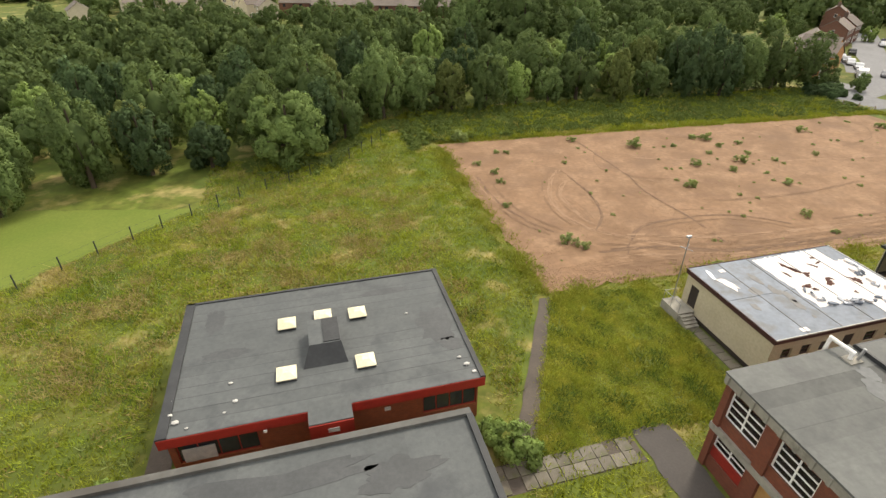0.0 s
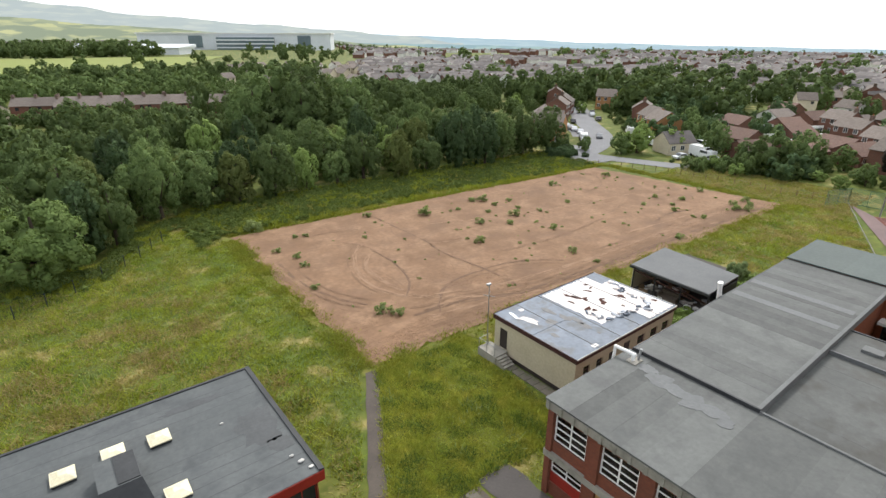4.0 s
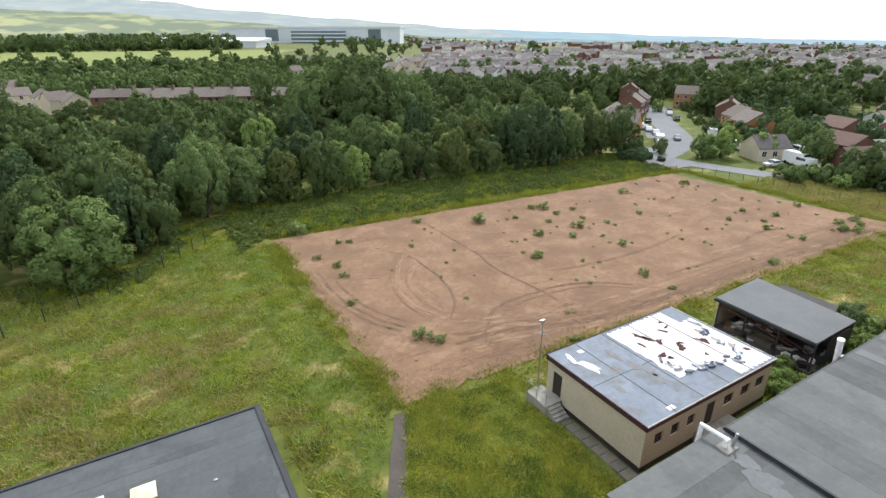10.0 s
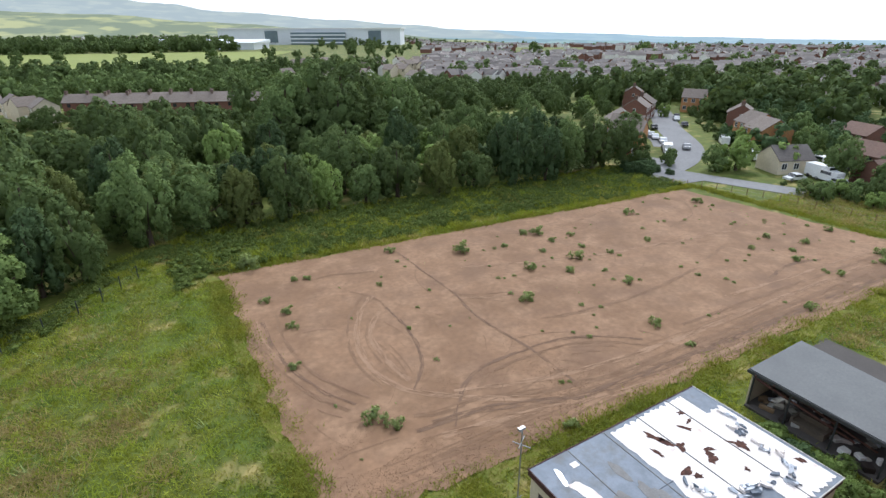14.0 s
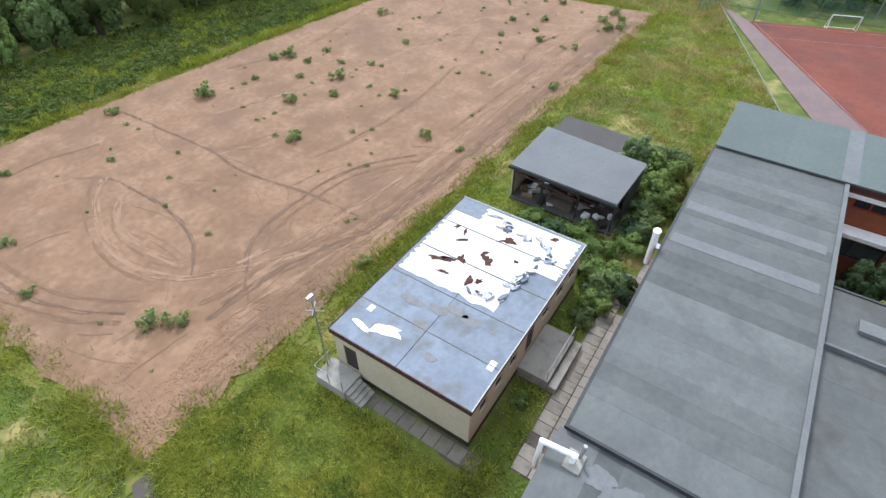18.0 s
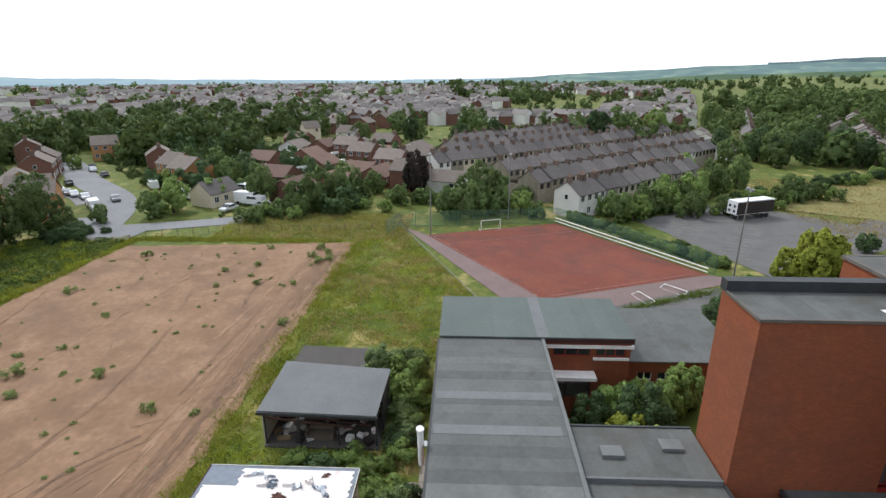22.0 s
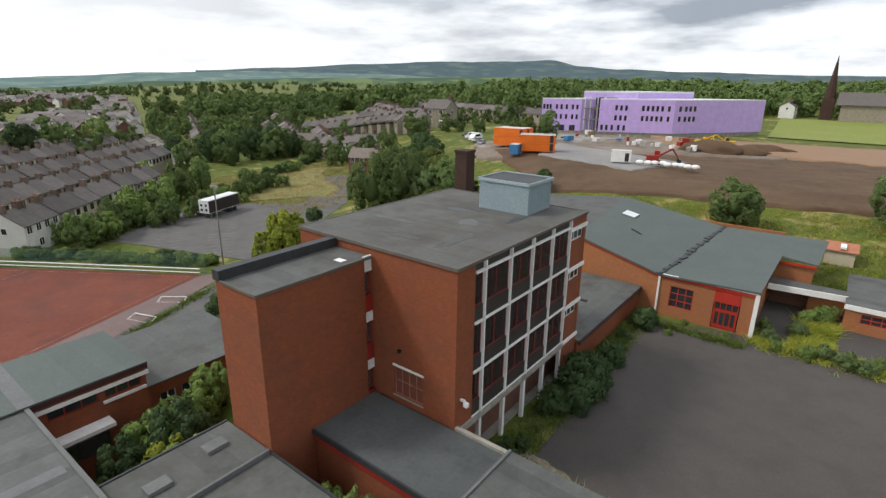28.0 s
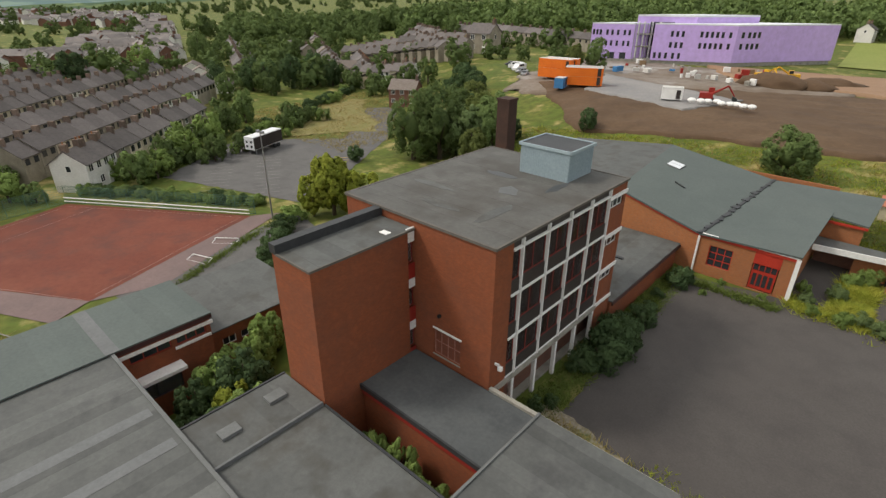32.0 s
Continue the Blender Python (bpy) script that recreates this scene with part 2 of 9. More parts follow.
M["site_earth"] = mat("churned_site_earth", (0.20, 0.155, 0.115), (0.27, 0.235, 0.20), (0.15, 0.11, 0.08), scale=0.07, fine=14, bump=0.6, stain=(0.33, 0.31, 0.29), stain_scale=0.05, stain_at=(0.52, 0.62))
M["soil"] = mat("brown_topsoil", (0.108, 0.066, 0.037), (0.14, 0.088, 0.05), (0.082, 0.05, 0.029), scale=0.06, fine=18, bump=0.6)
M["tarmac"] = mat("worn_tarmac", (0.082, 0.073, 0.067), (0.093, 0.084, 0.077), (0.072, 0.064, 0.06), rough=0.85, scale=0.15, fine=40, bump=0.2)
M["carpark"] = mat("faded_grey_tarmac", (0.125, 0.12, 0.115), (0.15, 0.143, 0.136), (0.105, 0.10, 0.096), rough=0.85, scale=0.12, fine=40, bump=0.2)
M["dry_ground"] = mat("dry_yellow_grass", (0.235, 0.205, 0.075), (0.18, 0.175, 0.05), (0.27, 0.225, 0.10), scale=0.12, fine=30, bump=0.5)
M["stack"] = mat("sooty_chimney_brick", (0.17, 0.115, 0.088), (0.13, 0.092, 0.074), (0.22, 0.17, 0.13), scale=0.6, fine=8, bump=0.2, vary=0.25)
M["path"] = mat("old_path_tarmac", (0.085, 0.07, 0.06), (0.12, 0.10, 0.08), scale=0.5, fine=14, bump=0.3)
M["road"] = mat("road_tarmac", (0.20, 0.20, 0.205), (0.25, 0.25, 0.255), scale=0.08, fine=20, bump=0.1)
M["redpitch"] = mat("red_blaes_pitch", (0.185, 0.052, 0.031), (0.148, 0.043, 0.028), (0.215, 0.069, 0.042), scale=0.05, fine=30, bump=0.2, stain=(0.10, 0.042, 0.034), stain_scale=0.16, stain_at=(0.47, 0.72))
M["pinkstrip"] = mat("faded_pink_tarmac", (0.215, 0.15, 0.14), (0.17, 0.125, 0.118), scale=0.2, fine=14, bump=0.2)
M["gravel"] = mat("grey_hardstanding", (0.24, 0.235, 0.23), (0.32, 0.30, 0.28), scale=0.08, fine=25, bump=0.3)
M["felt"] = mat("grey_roofing_felt", (0.098, 0.102, 0.097), (0.119, 0.122, 0.116), (0.080, 0.083, 0.079), rough=0.75, scale=0.22, fine=16, bump=0.2, vary=0.11, stain=(0.066, 0.062, 0.052), stain_scale=0.3, stain_at=(0.50, 0.70), spec=0.4)
M["felt_main"] = mat("brown_grey_felt", (0.108, 0.106, 0.098), (0.128, 0.125, 0.115), (0.088, 0.086, 0.080), rough=0.8, scale=0.16, fine=20, bump=0.25, vary=0.04, stain=(0.07, 0.064, 0.055), stain_scale=0.22, stain_at=(0.48, 0.70), spec=0.35)
M["felt_blue"] = mat("blue_grey_felt", (0.088, 0.096, 0.097), (0.106, 0.114, 0.114), (0.074, 0.081, 0.083), rough=0.72, scale=0.16, fine=22, bump=0.2, vary=0.06, stain=(0.05, 0.054, 0.058), stain_scale=0.22, stain_at=(0.56, 0.75), spec=0.4)
M["seam"] = mat("tarred_felt_lap", (0.068, 0.073, 0.075), (0.08, 0.085, 0.087), rough=0.6, scale=0.8, fine=9, bump=0.1)
M["felt_banded"] = mat("banded_grey_felt", (0.102, 0.106, 0.101), (0.123, 0.127, 0.120), (0.085, 0.088, 0.085), rough=0.75, scale=0.22, fine=16, bump=0.2, vary=0.25, stain=(0.06, 0.06, 0.06), stain_scale=0.2, stain_at=(0.58, 0.74), spec=0.4)
M["felt_pale"] = mat("pale_felt_repair", (0.155, 0.16, 0.16), (0.13, 0.135, 0.135), rough=0.7, scale=0.5, fine=9, bump=0.2, vary=0.1)
M["felt_kerb"] = mat("pale_mineral_kerb", (0.165, 0.17, 0.166), (0.135, 0.14, 0.136), rough=0.75, scale=0.8, fine=9, bump=0.2)
M["felt_green"] = mat("green_grey_felt", (0.092, 0.112, 0.104), (0.108, 0.128, 0.118), rough=0.75, scale=0.25, fine=16, bump=0.2, vary=0.06, spec=0.4)
M["felt_damp"] = mat("damp_felt", (0.06, 0.064, 0.066), (0.08, 0.084, 0.086), rough=0.5, scale=0.5, fine=9, bump=0.2)
M["shelter_felt"] = mat("pale_shelter_felt", (0.165, 0.17, 0.17), (0.14, 0.145, 0.147), rough=0.75, scale=0.4, fine=14, bump=0.2)
M["rubble"] = mat("pale_broken_rubble", (0.30, 0.25, 0.18), (0.17, 0.15, 0.09), (0.36, 0.31, 0.24), scale=0.7, fine=8, bump=0.6, stain=(0.10, 0.12, 0.04), stain_scale=0.5, stain_at=(0.50, 0.62))
M["slab_pale"] = mat("worn_concrete_slab", (0.29, 0.26, 0.215), (0.23, 0.205, 0.165), scale=0.8, fine=9, bump=0.4, vary=0.12, stain=(0.13, 0.12, 0.08), stain_scale=0.9, stain_at=(0.58, 0.7))
M["felt_dark"] = mat("dark_wet_felt", (0.032, 0.034, 0.036), (0.05, 0.052, 0.054), rough=0.5, scale=0.5, fine=9, bump=0.2)
M["metalroof"] = mat("weathered_metal_roof", (0.165, 0.195, 0.24), (0.205, 0.235, 0.28), (0.135, 0.16, 0.195), rough=0.6, scale=0.4, fine=8, bump=0.1, vary=0.10, spec=0.35, stain=(0.12, 0.125, 0.13), stain_scale=0.6)
M["dull"] = mat("dull_stained_metal", (0.17, 0.165, 0.16), (0.21, 0.21, 0.21), rough=0.7, scale=1.5, fine=6, bump=0.1)
M["foam"] = mat("exposed_white_insulation", (0.84, 0.79, 0.76), (0.77, 0.70, 0.655), scale=0.8, fine=8, bump=0.4, vary=0.03, stain=(0.50, 0.38, 0.32), stain_scale=0.9, stain_at=(0.60, 0.80))
M["foil"] = mat("torn_silver_foil", (0.62, 0.64, 0.68), (0.42, 0.46, 0.52), rough=0.3, metal=0.5, scale=2, fine=5, bump=0.6)
M["hole"] = mat("charred_rotten_hole", (0.045, 0.018, 0.014), (0.13, 0.06, 0.042), scale=3, fine=5, bump=0.6)
M["brick"] = brick_mat("red_brick", (0.265, 0.082, 0.036), (0.215, 0.064, 0.029), (0.165, 0.068, 0.038))
# maroon brick, darkened in colour for the classroom wing's shaded west face
M["brick_shade"] = brick_mat("shaded_maroon_brick", (0.20, 0.068, 0.04), (0.16, 0.055, 0.034), (0.13, 0.06, 0.042))
M["brick_o"] = brick_mat("orange_brick", (0.37, 0.145, 0.06), (0.31, 0.115, 0.048), (0.25, 0.14, 0.08), (0.28, 0.13, 0.07))
M["brick_y"] = brick_mat("yellow_orange_brick", (0.46, 0.23, 0.095), (0.39, 0.185, 0.075), (0.32, 0.21, 0.12), (0.32, 0.16, 0.08))
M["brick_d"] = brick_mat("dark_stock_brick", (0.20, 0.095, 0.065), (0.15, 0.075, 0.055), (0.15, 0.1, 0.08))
M["stone"] = mat("sooty_gritstone", (0.34, 0.30, 0.235), (0.25, 0.215, 0.165), scale=0.8, fine=8, bump=0.4)
M["concrete"] = mat("weathered_concrete", (0.36, 0.34, 0.29), (0.28, 0.265, 0.23), scale=0.7, fine=10, bump=0.3, stain=(0.15, 0.14, 0.115), stain_scale=0.9, stain_at=(0.5, 0.75))
M["coping"] = mat("weathered_coping", (0.15, 0.135, 0.115), (0.11, 0.10, 0.088), scale=0.8, fine=10, bump=0.3)
M["slab"] = mat("mossy_concrete_slab", (0.20, 0.18, 0.145), (0.145, 0.13, 0.10), scale=0.8, fine=9, bump=0.4, vary=0.18, stain=(0.12, 0.13, 0.06), stain_scale=0.8, stain_at=(0.55, 0.7))
M["white"] = mat("white_paint", (0.89, 0.88, 0.85), (0.82, 0.81, 0.77), rough=0.6, scale=0.9, fine=6, bump=0.08)
M["frame_old"] = mat("peeling_frame_paint", (0.36, 0.19, 0.15), (0.26, 0.11, 0.08), rough=0.7, scale=1.2, fine=8, bump=0.1)
M["faded_bay"] = mat("worn_white_lines", (0.34, 0.33, 0.31), (0.16, 0.15, 0.15), scale=0.7, fine=5, bump=0.1)
M["faded_line"] = mat("faded_line_paint", (0.42, 0.28, 0.24), (0.24, 0.10, 0.07), scale=0.7, fine=5, bump=0.1)
M["rust"] = mat("rusty_sheet_roof", (0.48, 0.20, 0.12), (0.40, 0.15, 0.09), scale=0.8, fine=8, bump=0.1)
M["render_w"] = mat("white_render", (0.78, 0.76, 0.72), (0.70, 0.68, 0.63), rough=0.85, scale=0.4, fine=9, bump=0.1, vary=0.08)
M["beige"] = mat("beige_render", (0.64, 0.56, 0.43), (0.56, 0.49, 0.37), rough=0.85, scale=0.4, fine=9, bump=0.1, vary=0.15)
M["far_tile"] = mat("weathered_roof_tiles", (0.20, 0.178, 0.165), (0.15, 0.138, 0.132), (0.25, 0.215, 0.195), rough=0.85, scale=0.05, fine=12, bump=0.1, island=0.3)
M["cream"] = mat("cream_panel_paint", (0.56, 0.50, 0.36), (0.50, 0.44, 0.31), rough=0.7, scale=0.5, fine=9, bump=0.1)
M["redbright"] = mat("bright_red_paint", (0.50, 0.045, 0.024), (0.42, 0.038, 0.022), rough=0.5, scale=0.8, fine=6, bump=0.08)
M["maroon"] = mat("maroon_board_paint", (0.075, 0.03, 0.026), (0.055, 0.028, 0.024), rough=0.7, scale=0.8, fine=6, bump=0.1)
M["soot"] = mat("sooted_brown_brick", (0.075, 0.04, 0.03), (0.05, 0.03, 0.024), scale=0.5, fine=9, bump=0.3)
M["redpaint"] = mat("red_paint", (0.33, 0.03, 0.02), (0.26, 0.026, 0.018), rough=0.5, scale=0.8, fine=6, bump=0.08)
M["darkpanel"] = mat("dark_grey_spandrel", (0.036, 0.028, 0.025), (0.05, 0.04, 0.034), rough=0.6, scale=0.6, fine=8, bump=0.1)
M["ply"] = mat("plywood_board", (0.50, 0.29, 0.11), (0.42, 0.23, 0.085), rough=0.8, scale=1, fine=8, stretch=(1, 1, 4))
M["slate"] = mat("grey_slate", (0.128, 0.112, 0.104), (0.158, 0.138, 0.128), (0.096, 0.084, 0.079), rough=0.7, scale=0.6, fine=12, bump=0.3, vary=0.3, stretch=(1, 1, 3))
M["tile"] = mat("brown_concrete_tile", (0.20, 0.165, 0.14), (0.16, 0.132, 0.113), (0.25, 0.21, 0.18), rough=0.85, scale=0.6, fine=12, bump=0.3, vary=0.22, stretch=(1, 1, 3))
M["tile_red"] = mat("red_brown_concrete_tile", (0.21, 0.125, 0.095), (0.165, 0.105, 0.085), (0.25, 0.165, 0.13), rough=0.85, scale=0.6, fine=12, bump=0.3, vary=0.28, stretch=(1, 1, 3))
M["bark"] = mat("bark", (0.10, 0.075, 0.05), (0.07, 0.055, 0.04), scale=2, fine=6, bump=0.5, stretch=(1, 1, 0.3))
LEAF = dict(scale=0.35, fine=6, bump=0, rough=0.8, leafy=0.24, spec=0.12)
M["leaf"] = mat("broad_leaves", (0.132, 0.190, 0.064), (0.172, 0.232, 0.080), (0.098, 0.150, 0.054), vary=0.30, island=0.2, **LEAF)
M["leaf_mid"] = mat("mid_green_leaves", (0.16, 0.23, 0.07), (0.195, 0.265, 0.085), (0.12, 0.185, 0.058), vary=0.1, island=0.2, **LEAF)
M["leaf_olive"] = mat("olive_green_leaves", (0.145, 0.178, 0.055), (0.178, 0.208, 0.064), (0.11, 0.14, 0.045), vary=0.2, island=0.2, **LEAF)
M["leaf_deep"] = mat("deep_green_leaves", (0.078, 0.125, 0.052), (0.104, 0.155, 0.062), (0.062, 0.104, 0.048), vary=0.2, island=0.2, **LEAF)
M["leaf_light"] = mat("fresh_green_leaves", (0.21, 0.30, 0.085), (0.255, 0.345, 0.105), vary=0.15, island=0.2, **LEAF)
M["leaf_yellow"] = mat("yellow_green_leaves", (0.30, 0.33, 0.05), (0.23, 0.28, 0.045), vary=0.1, island=0.3, **LEAF)
M["leaf_grey"] = mat("grey_green_leaves", (0.205, 0.275, 0.115), (0.155, 0.215, 0.085), vary=0.15, island=0.2, **LEAF)
M["leaf_dark"] = mat("dark_copper_leaves", (0.035, 0.028, 0.022), (0.05, 0.035, 0.028), scale=0.5, fine=6, bump=0, island=0.35)
M["steel"] = mat("galvanised_steel", (0.42, 0.43, 0.44), (0.34, 0.35, 0.36), rough=0.45, metal=0.8, scale=2, fine=5, bump=0.05)
M["darkmetal"] = mat("dark_painted_metal", (0.035, 0.045, 0.04), (0.05, 0.06, 0.055), rough=0.6, scale=2, fine=5, bump=0.05)
M["green_fence"] = mat("green_mesh_paint", (0.10, 0.20, 0.15), (0.13, 0.24, 0.18), rough=0.6, scale=2, bump=0)
M["bluegrey"] = mat("blue_grey_cladding", (0.36, 0.44, 0.47), (0.32, 0.40, 0.43), rough=0.5, scale=0.6, fine=8, bump=0.05)
M["purple"] = mat("lilac_membrane", (0.66, 0.47, 0.90), (0.62, 0.44, 0.86), rough=0.6, scale=0.05, fine=14, bump=0.05, vary=0.03)
M["orange"] = mat("orange_container_paint", (0.85, 0.20, 0.02), (0.78, 0.17, 0.02), rough=0.5, scale=0.5, fine=8, bump=0.05)
M["yellow"] = mat("yellow_plant_paint", (0.75, 0.42, 0.03), rough=0.5, scale=1, bump=0.05)
M["black"] = mat("black_rubber", (0.02, 0.02, 0.02), (0.03, 0.03, 0.03), rough=0.7, scale=3, bump=0.1)
M["dome"] = mat("yellowed_rooflight", (0.78, 0.70, 0.46), (0.84, 0.78, 0.58), rough=0.35, scale=1.2, fine=5, bump=0.05, vary=0.08)
M["wood"] = mat("weathered_timber", (0.24, 0.16, 0.09), (0.18, 0.12, 0.07), scale=1, fine=9, stretch=(1, 1, 5), bump=0.3)
M["dull_cloth"] = mat("dirty_upholstery", (0.15, 0.12, 0.09), (0.11, 0.09, 0.07), scale=2, fine=6, bump=0.3)
M["rubbish"] = mat("pale_rubbish", (0.62, 0.60, 0.55), (0.48, 0.47, 0.45), scale=2, fine=5, bump=0.3, vary=0.2)
M["curtain"] = mat("faded_red_curtain", (0.30, 0.045, 0.03), (0.22, 0.035, 0.03), scale=1.0, fine=8, stretch=(4, 4, 0.4), bump=0.3)
M["ware"] = mat("pale_warehouse_cladding", (0.78, 0.81, 0.83), (0.72, 0.75, 0.78), scale=0.05, fine=10, bump=0.05)
M["wareglass"] = mat("blue_grey_glazing", (0.16, 0.21, 0.23), (0.12, 0.16, 0.18), rough=0.2, scale=0.05, bump=0, spec=0.6)
M["carpaint"] = mat("car_paint", (0.55, 0.56, 0.58), (0.5, 0.51, 0.53), rough=0.25, scale=0.5, bump=0, vary=0.45, spec=0.6)
M["car_white"] = mat("white_van_paint", (0.82, 0.82, 0.82), (0.78, 0.78, 0.78), rough=0.3, scale=0.5, bump=0, spec=0.6)
M["car_dark"] = mat("dark_car_paint", (0.03, 0.035, 0.05), (0.05, 0.03, 0.03), rough=0.25, scale=0.5, bump=0, vary=0.4, spec=0.6)
M["blue"] = mat("blue_tarpaulin", (0.06, 0.22, 0.45), (0.05, 0.18, 0.38), rough=0.6, scale=1, bump=0.1)
M["pane"] = mat("dark_window_glass", (0.028, 0.032, 0.036), (0.045, 0.05, 0.055), rough=0.08, scale=0.7, bump=0, spec=0.6)
glass = bpy.data.materials.new("clear_glass")
glass.use_nodes = True
gp = glass.node_tree.nodes["Principled BSDF"]
gp.inputs["Base Color"].default_value, gp.inputs["Roughness"].default_value = (0.75, 0.8, 0.8, 1), 0.03
gp.inputs["Transmission Weight"].default_value, gp.inputs["IOR"].default_value = 0.92, 1.1
M["glass"] = glass
# dirty glass whose dark tint also stands in for unlit rooms behind
dirty = glass.copy()
dirty.name = "dirty_dark_glass"
dirty.node_tree.nodes["Principled BSDF"].inputs["Base Color"].default_value = (0.30, 0.26, 0.25, 1)
dirty.node_tree.nodes["Principled BSDF"].inputs["Roughness"].default_value = 0.12
M["dirty_dim_glass"] = dirty


def hazy_glow_mat(name, colour, strength, depth=1.0):
    """A far hillside that glows, with haze put into its colour: a patchwork of pastures with darker woods and hedges.
    """
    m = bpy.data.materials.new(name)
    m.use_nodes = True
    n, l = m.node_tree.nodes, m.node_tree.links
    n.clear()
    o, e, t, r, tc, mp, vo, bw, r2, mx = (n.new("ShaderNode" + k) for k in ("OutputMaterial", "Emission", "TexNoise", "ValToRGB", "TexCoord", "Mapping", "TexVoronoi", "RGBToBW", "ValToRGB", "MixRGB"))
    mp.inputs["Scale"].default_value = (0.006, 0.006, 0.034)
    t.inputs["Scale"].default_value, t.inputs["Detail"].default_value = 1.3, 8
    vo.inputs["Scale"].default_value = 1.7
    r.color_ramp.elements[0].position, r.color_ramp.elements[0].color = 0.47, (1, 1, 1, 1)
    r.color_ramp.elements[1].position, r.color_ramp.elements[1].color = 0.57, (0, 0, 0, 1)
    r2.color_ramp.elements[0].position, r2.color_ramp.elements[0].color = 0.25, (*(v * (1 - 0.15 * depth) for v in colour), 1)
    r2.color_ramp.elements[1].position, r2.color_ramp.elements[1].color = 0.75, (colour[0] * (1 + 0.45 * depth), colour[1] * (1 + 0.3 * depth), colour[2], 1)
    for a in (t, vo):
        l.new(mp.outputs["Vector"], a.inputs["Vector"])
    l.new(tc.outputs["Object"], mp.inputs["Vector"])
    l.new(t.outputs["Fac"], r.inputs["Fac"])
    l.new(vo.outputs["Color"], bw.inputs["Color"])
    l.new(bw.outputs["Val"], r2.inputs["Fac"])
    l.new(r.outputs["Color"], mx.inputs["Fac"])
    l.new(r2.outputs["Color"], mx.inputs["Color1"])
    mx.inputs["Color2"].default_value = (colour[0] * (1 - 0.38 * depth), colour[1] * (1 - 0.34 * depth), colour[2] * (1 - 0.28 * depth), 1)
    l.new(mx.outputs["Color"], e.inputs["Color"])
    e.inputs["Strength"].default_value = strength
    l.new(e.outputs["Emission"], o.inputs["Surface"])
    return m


# ---- building helpers ----
def smooth(a, b, t):
    u = min(1.0, max(0.0, (t - a) / (b - a)))
    return u * u * (3 - 2 * u)


def gz(x, y):
    """The height of the ground."""
    n = noise.noise(Vector((x / 30, y / 30, 0.3))) * 0.18
    south = 3.0 * smooth(1, -8, y) * (1 - smooth(50, 74, x))
    rise = smooth(-58 - 0.55 * max(0.0, x - 75), -112 - 0.55 * max(0.0, x - 75), y)
    rise *= 1 - smooth(250, 420, x)
    back = 7.0 * smooth(-240, -420, y) * (1 - smooth(300, 700, x))
    far = math.hypot(x - 20, y - 15)
    if far > 950:
        az = math.degrees(math.atan2(y - 15, x - 20))
        back -= 0.028 * (far - 950) * smooth(-32, -12, az) * (1 - smooth(52, 70, az))
    return n + south * (1 - rise) + 9.0 * rise + back - 0.2


def part(name, bm, material, parent=None, label="", world=True, smooth_faces=False):
    """Links a bmesh as one mesh object under a thing or under a part."""
    me = bpy.data.meshes.new(name)
    if parent is not None and world:
        o, p = Vector(), parent
        while p is not None:
            o += p.location
            p = p.parent
        bmesh.ops.translate(bm, verts=bm.verts, vec=-o)
    bm.to_mesh(me)
    bm.free()
    if smooth_faces:
        me.shade_smooth()
    me.materials.append(M[material] if isinstance(material, str) else material)
    ob = new(name, me)
    ob.parent = parent
    if label:
        tagged(ob, label)
    return ob


def share(name, me, parent, m):
    """Another object on a mesh that is already made."""
    ob = new(name, me)
    ob.parent = parent
    ob.matrix_basis = m
    return ob


def thing(name, at, label, category, group="", kind=""):
    ob = new(name)
    ob.location = at
    return tagged(ob, label, category, group, kind)


def structure(name, bm, material, label, category, smooth_faces=False, kind="structure"):
    return tagged(part(name, bm, material, None, smooth_faces=smooth_faces), label, category, kind=kind)


def box(bm, x0, y0, z0, x1, y1, z1, turn=0.0, lean=0.0):
    c = Vector(((x0 + x1) / 2, (y0 + y1) / 2, (z0 + z1) / 2))
    m = Matrix.Translation(c) @ Matrix.Rotation(turn, 4, "Z") @ Matrix.Rotation(lean, 4, "Y") @ Matrix.Diagonal((abs(x1 - x0), abs(y1 - y0), abs(z1 - z0), 1))
    bmesh.ops.create_cube(bm, size=1, matrix=m)
    return bm


def boxed(*b, turn=0.0):
    return box(bmesh.new(), *b, turn=turn)


def prism(pts, z0, z1, bm=None):
    """An upright prism over a plan; z1 may be a list of heights, one for each corner."""
    bm = bm or bmesh.new()
    tops = z1 if isinstance(z1, (list, tuple)) else [z1] * len(pts)
    lows = z0 if isinstance(z0, (list, tuple)) else [z0] * len(pts)
    lo = [bm.verts.new((x, y, z)) for (x, y), z in zip(pts, lows)]
    hi = [bm.verts.new((x, y, z)) for (x, y), z in zip(pts, tops)]
    n = len(pts)
    bm.faces.new(lo[::-1])
    bm.faces.new(hi)
    for i in range(n):
        bm.faces.new((lo[i], lo[(i + 1) % n], hi[(i + 1) % n], hi[i]))
    bmesh.ops.recalc_face_normals(bm, faces=bm.faces)
    return bm


def tube(bm, a, b, r0, r1=None, n=8):
    a, b = Vector(a), Vector(b)
    d = b - a
    m = Matrix.Translation((a + b) / 2) @ d.to_track_quat("Z", "Y").to_matrix().to_4x4()
    bmesh.ops.create_cone(bm, cap_ends=True, segments=n, radius1=r0, radius2=r0 if r1 is None else r1, depth=d.length, matrix=m)
    return bm


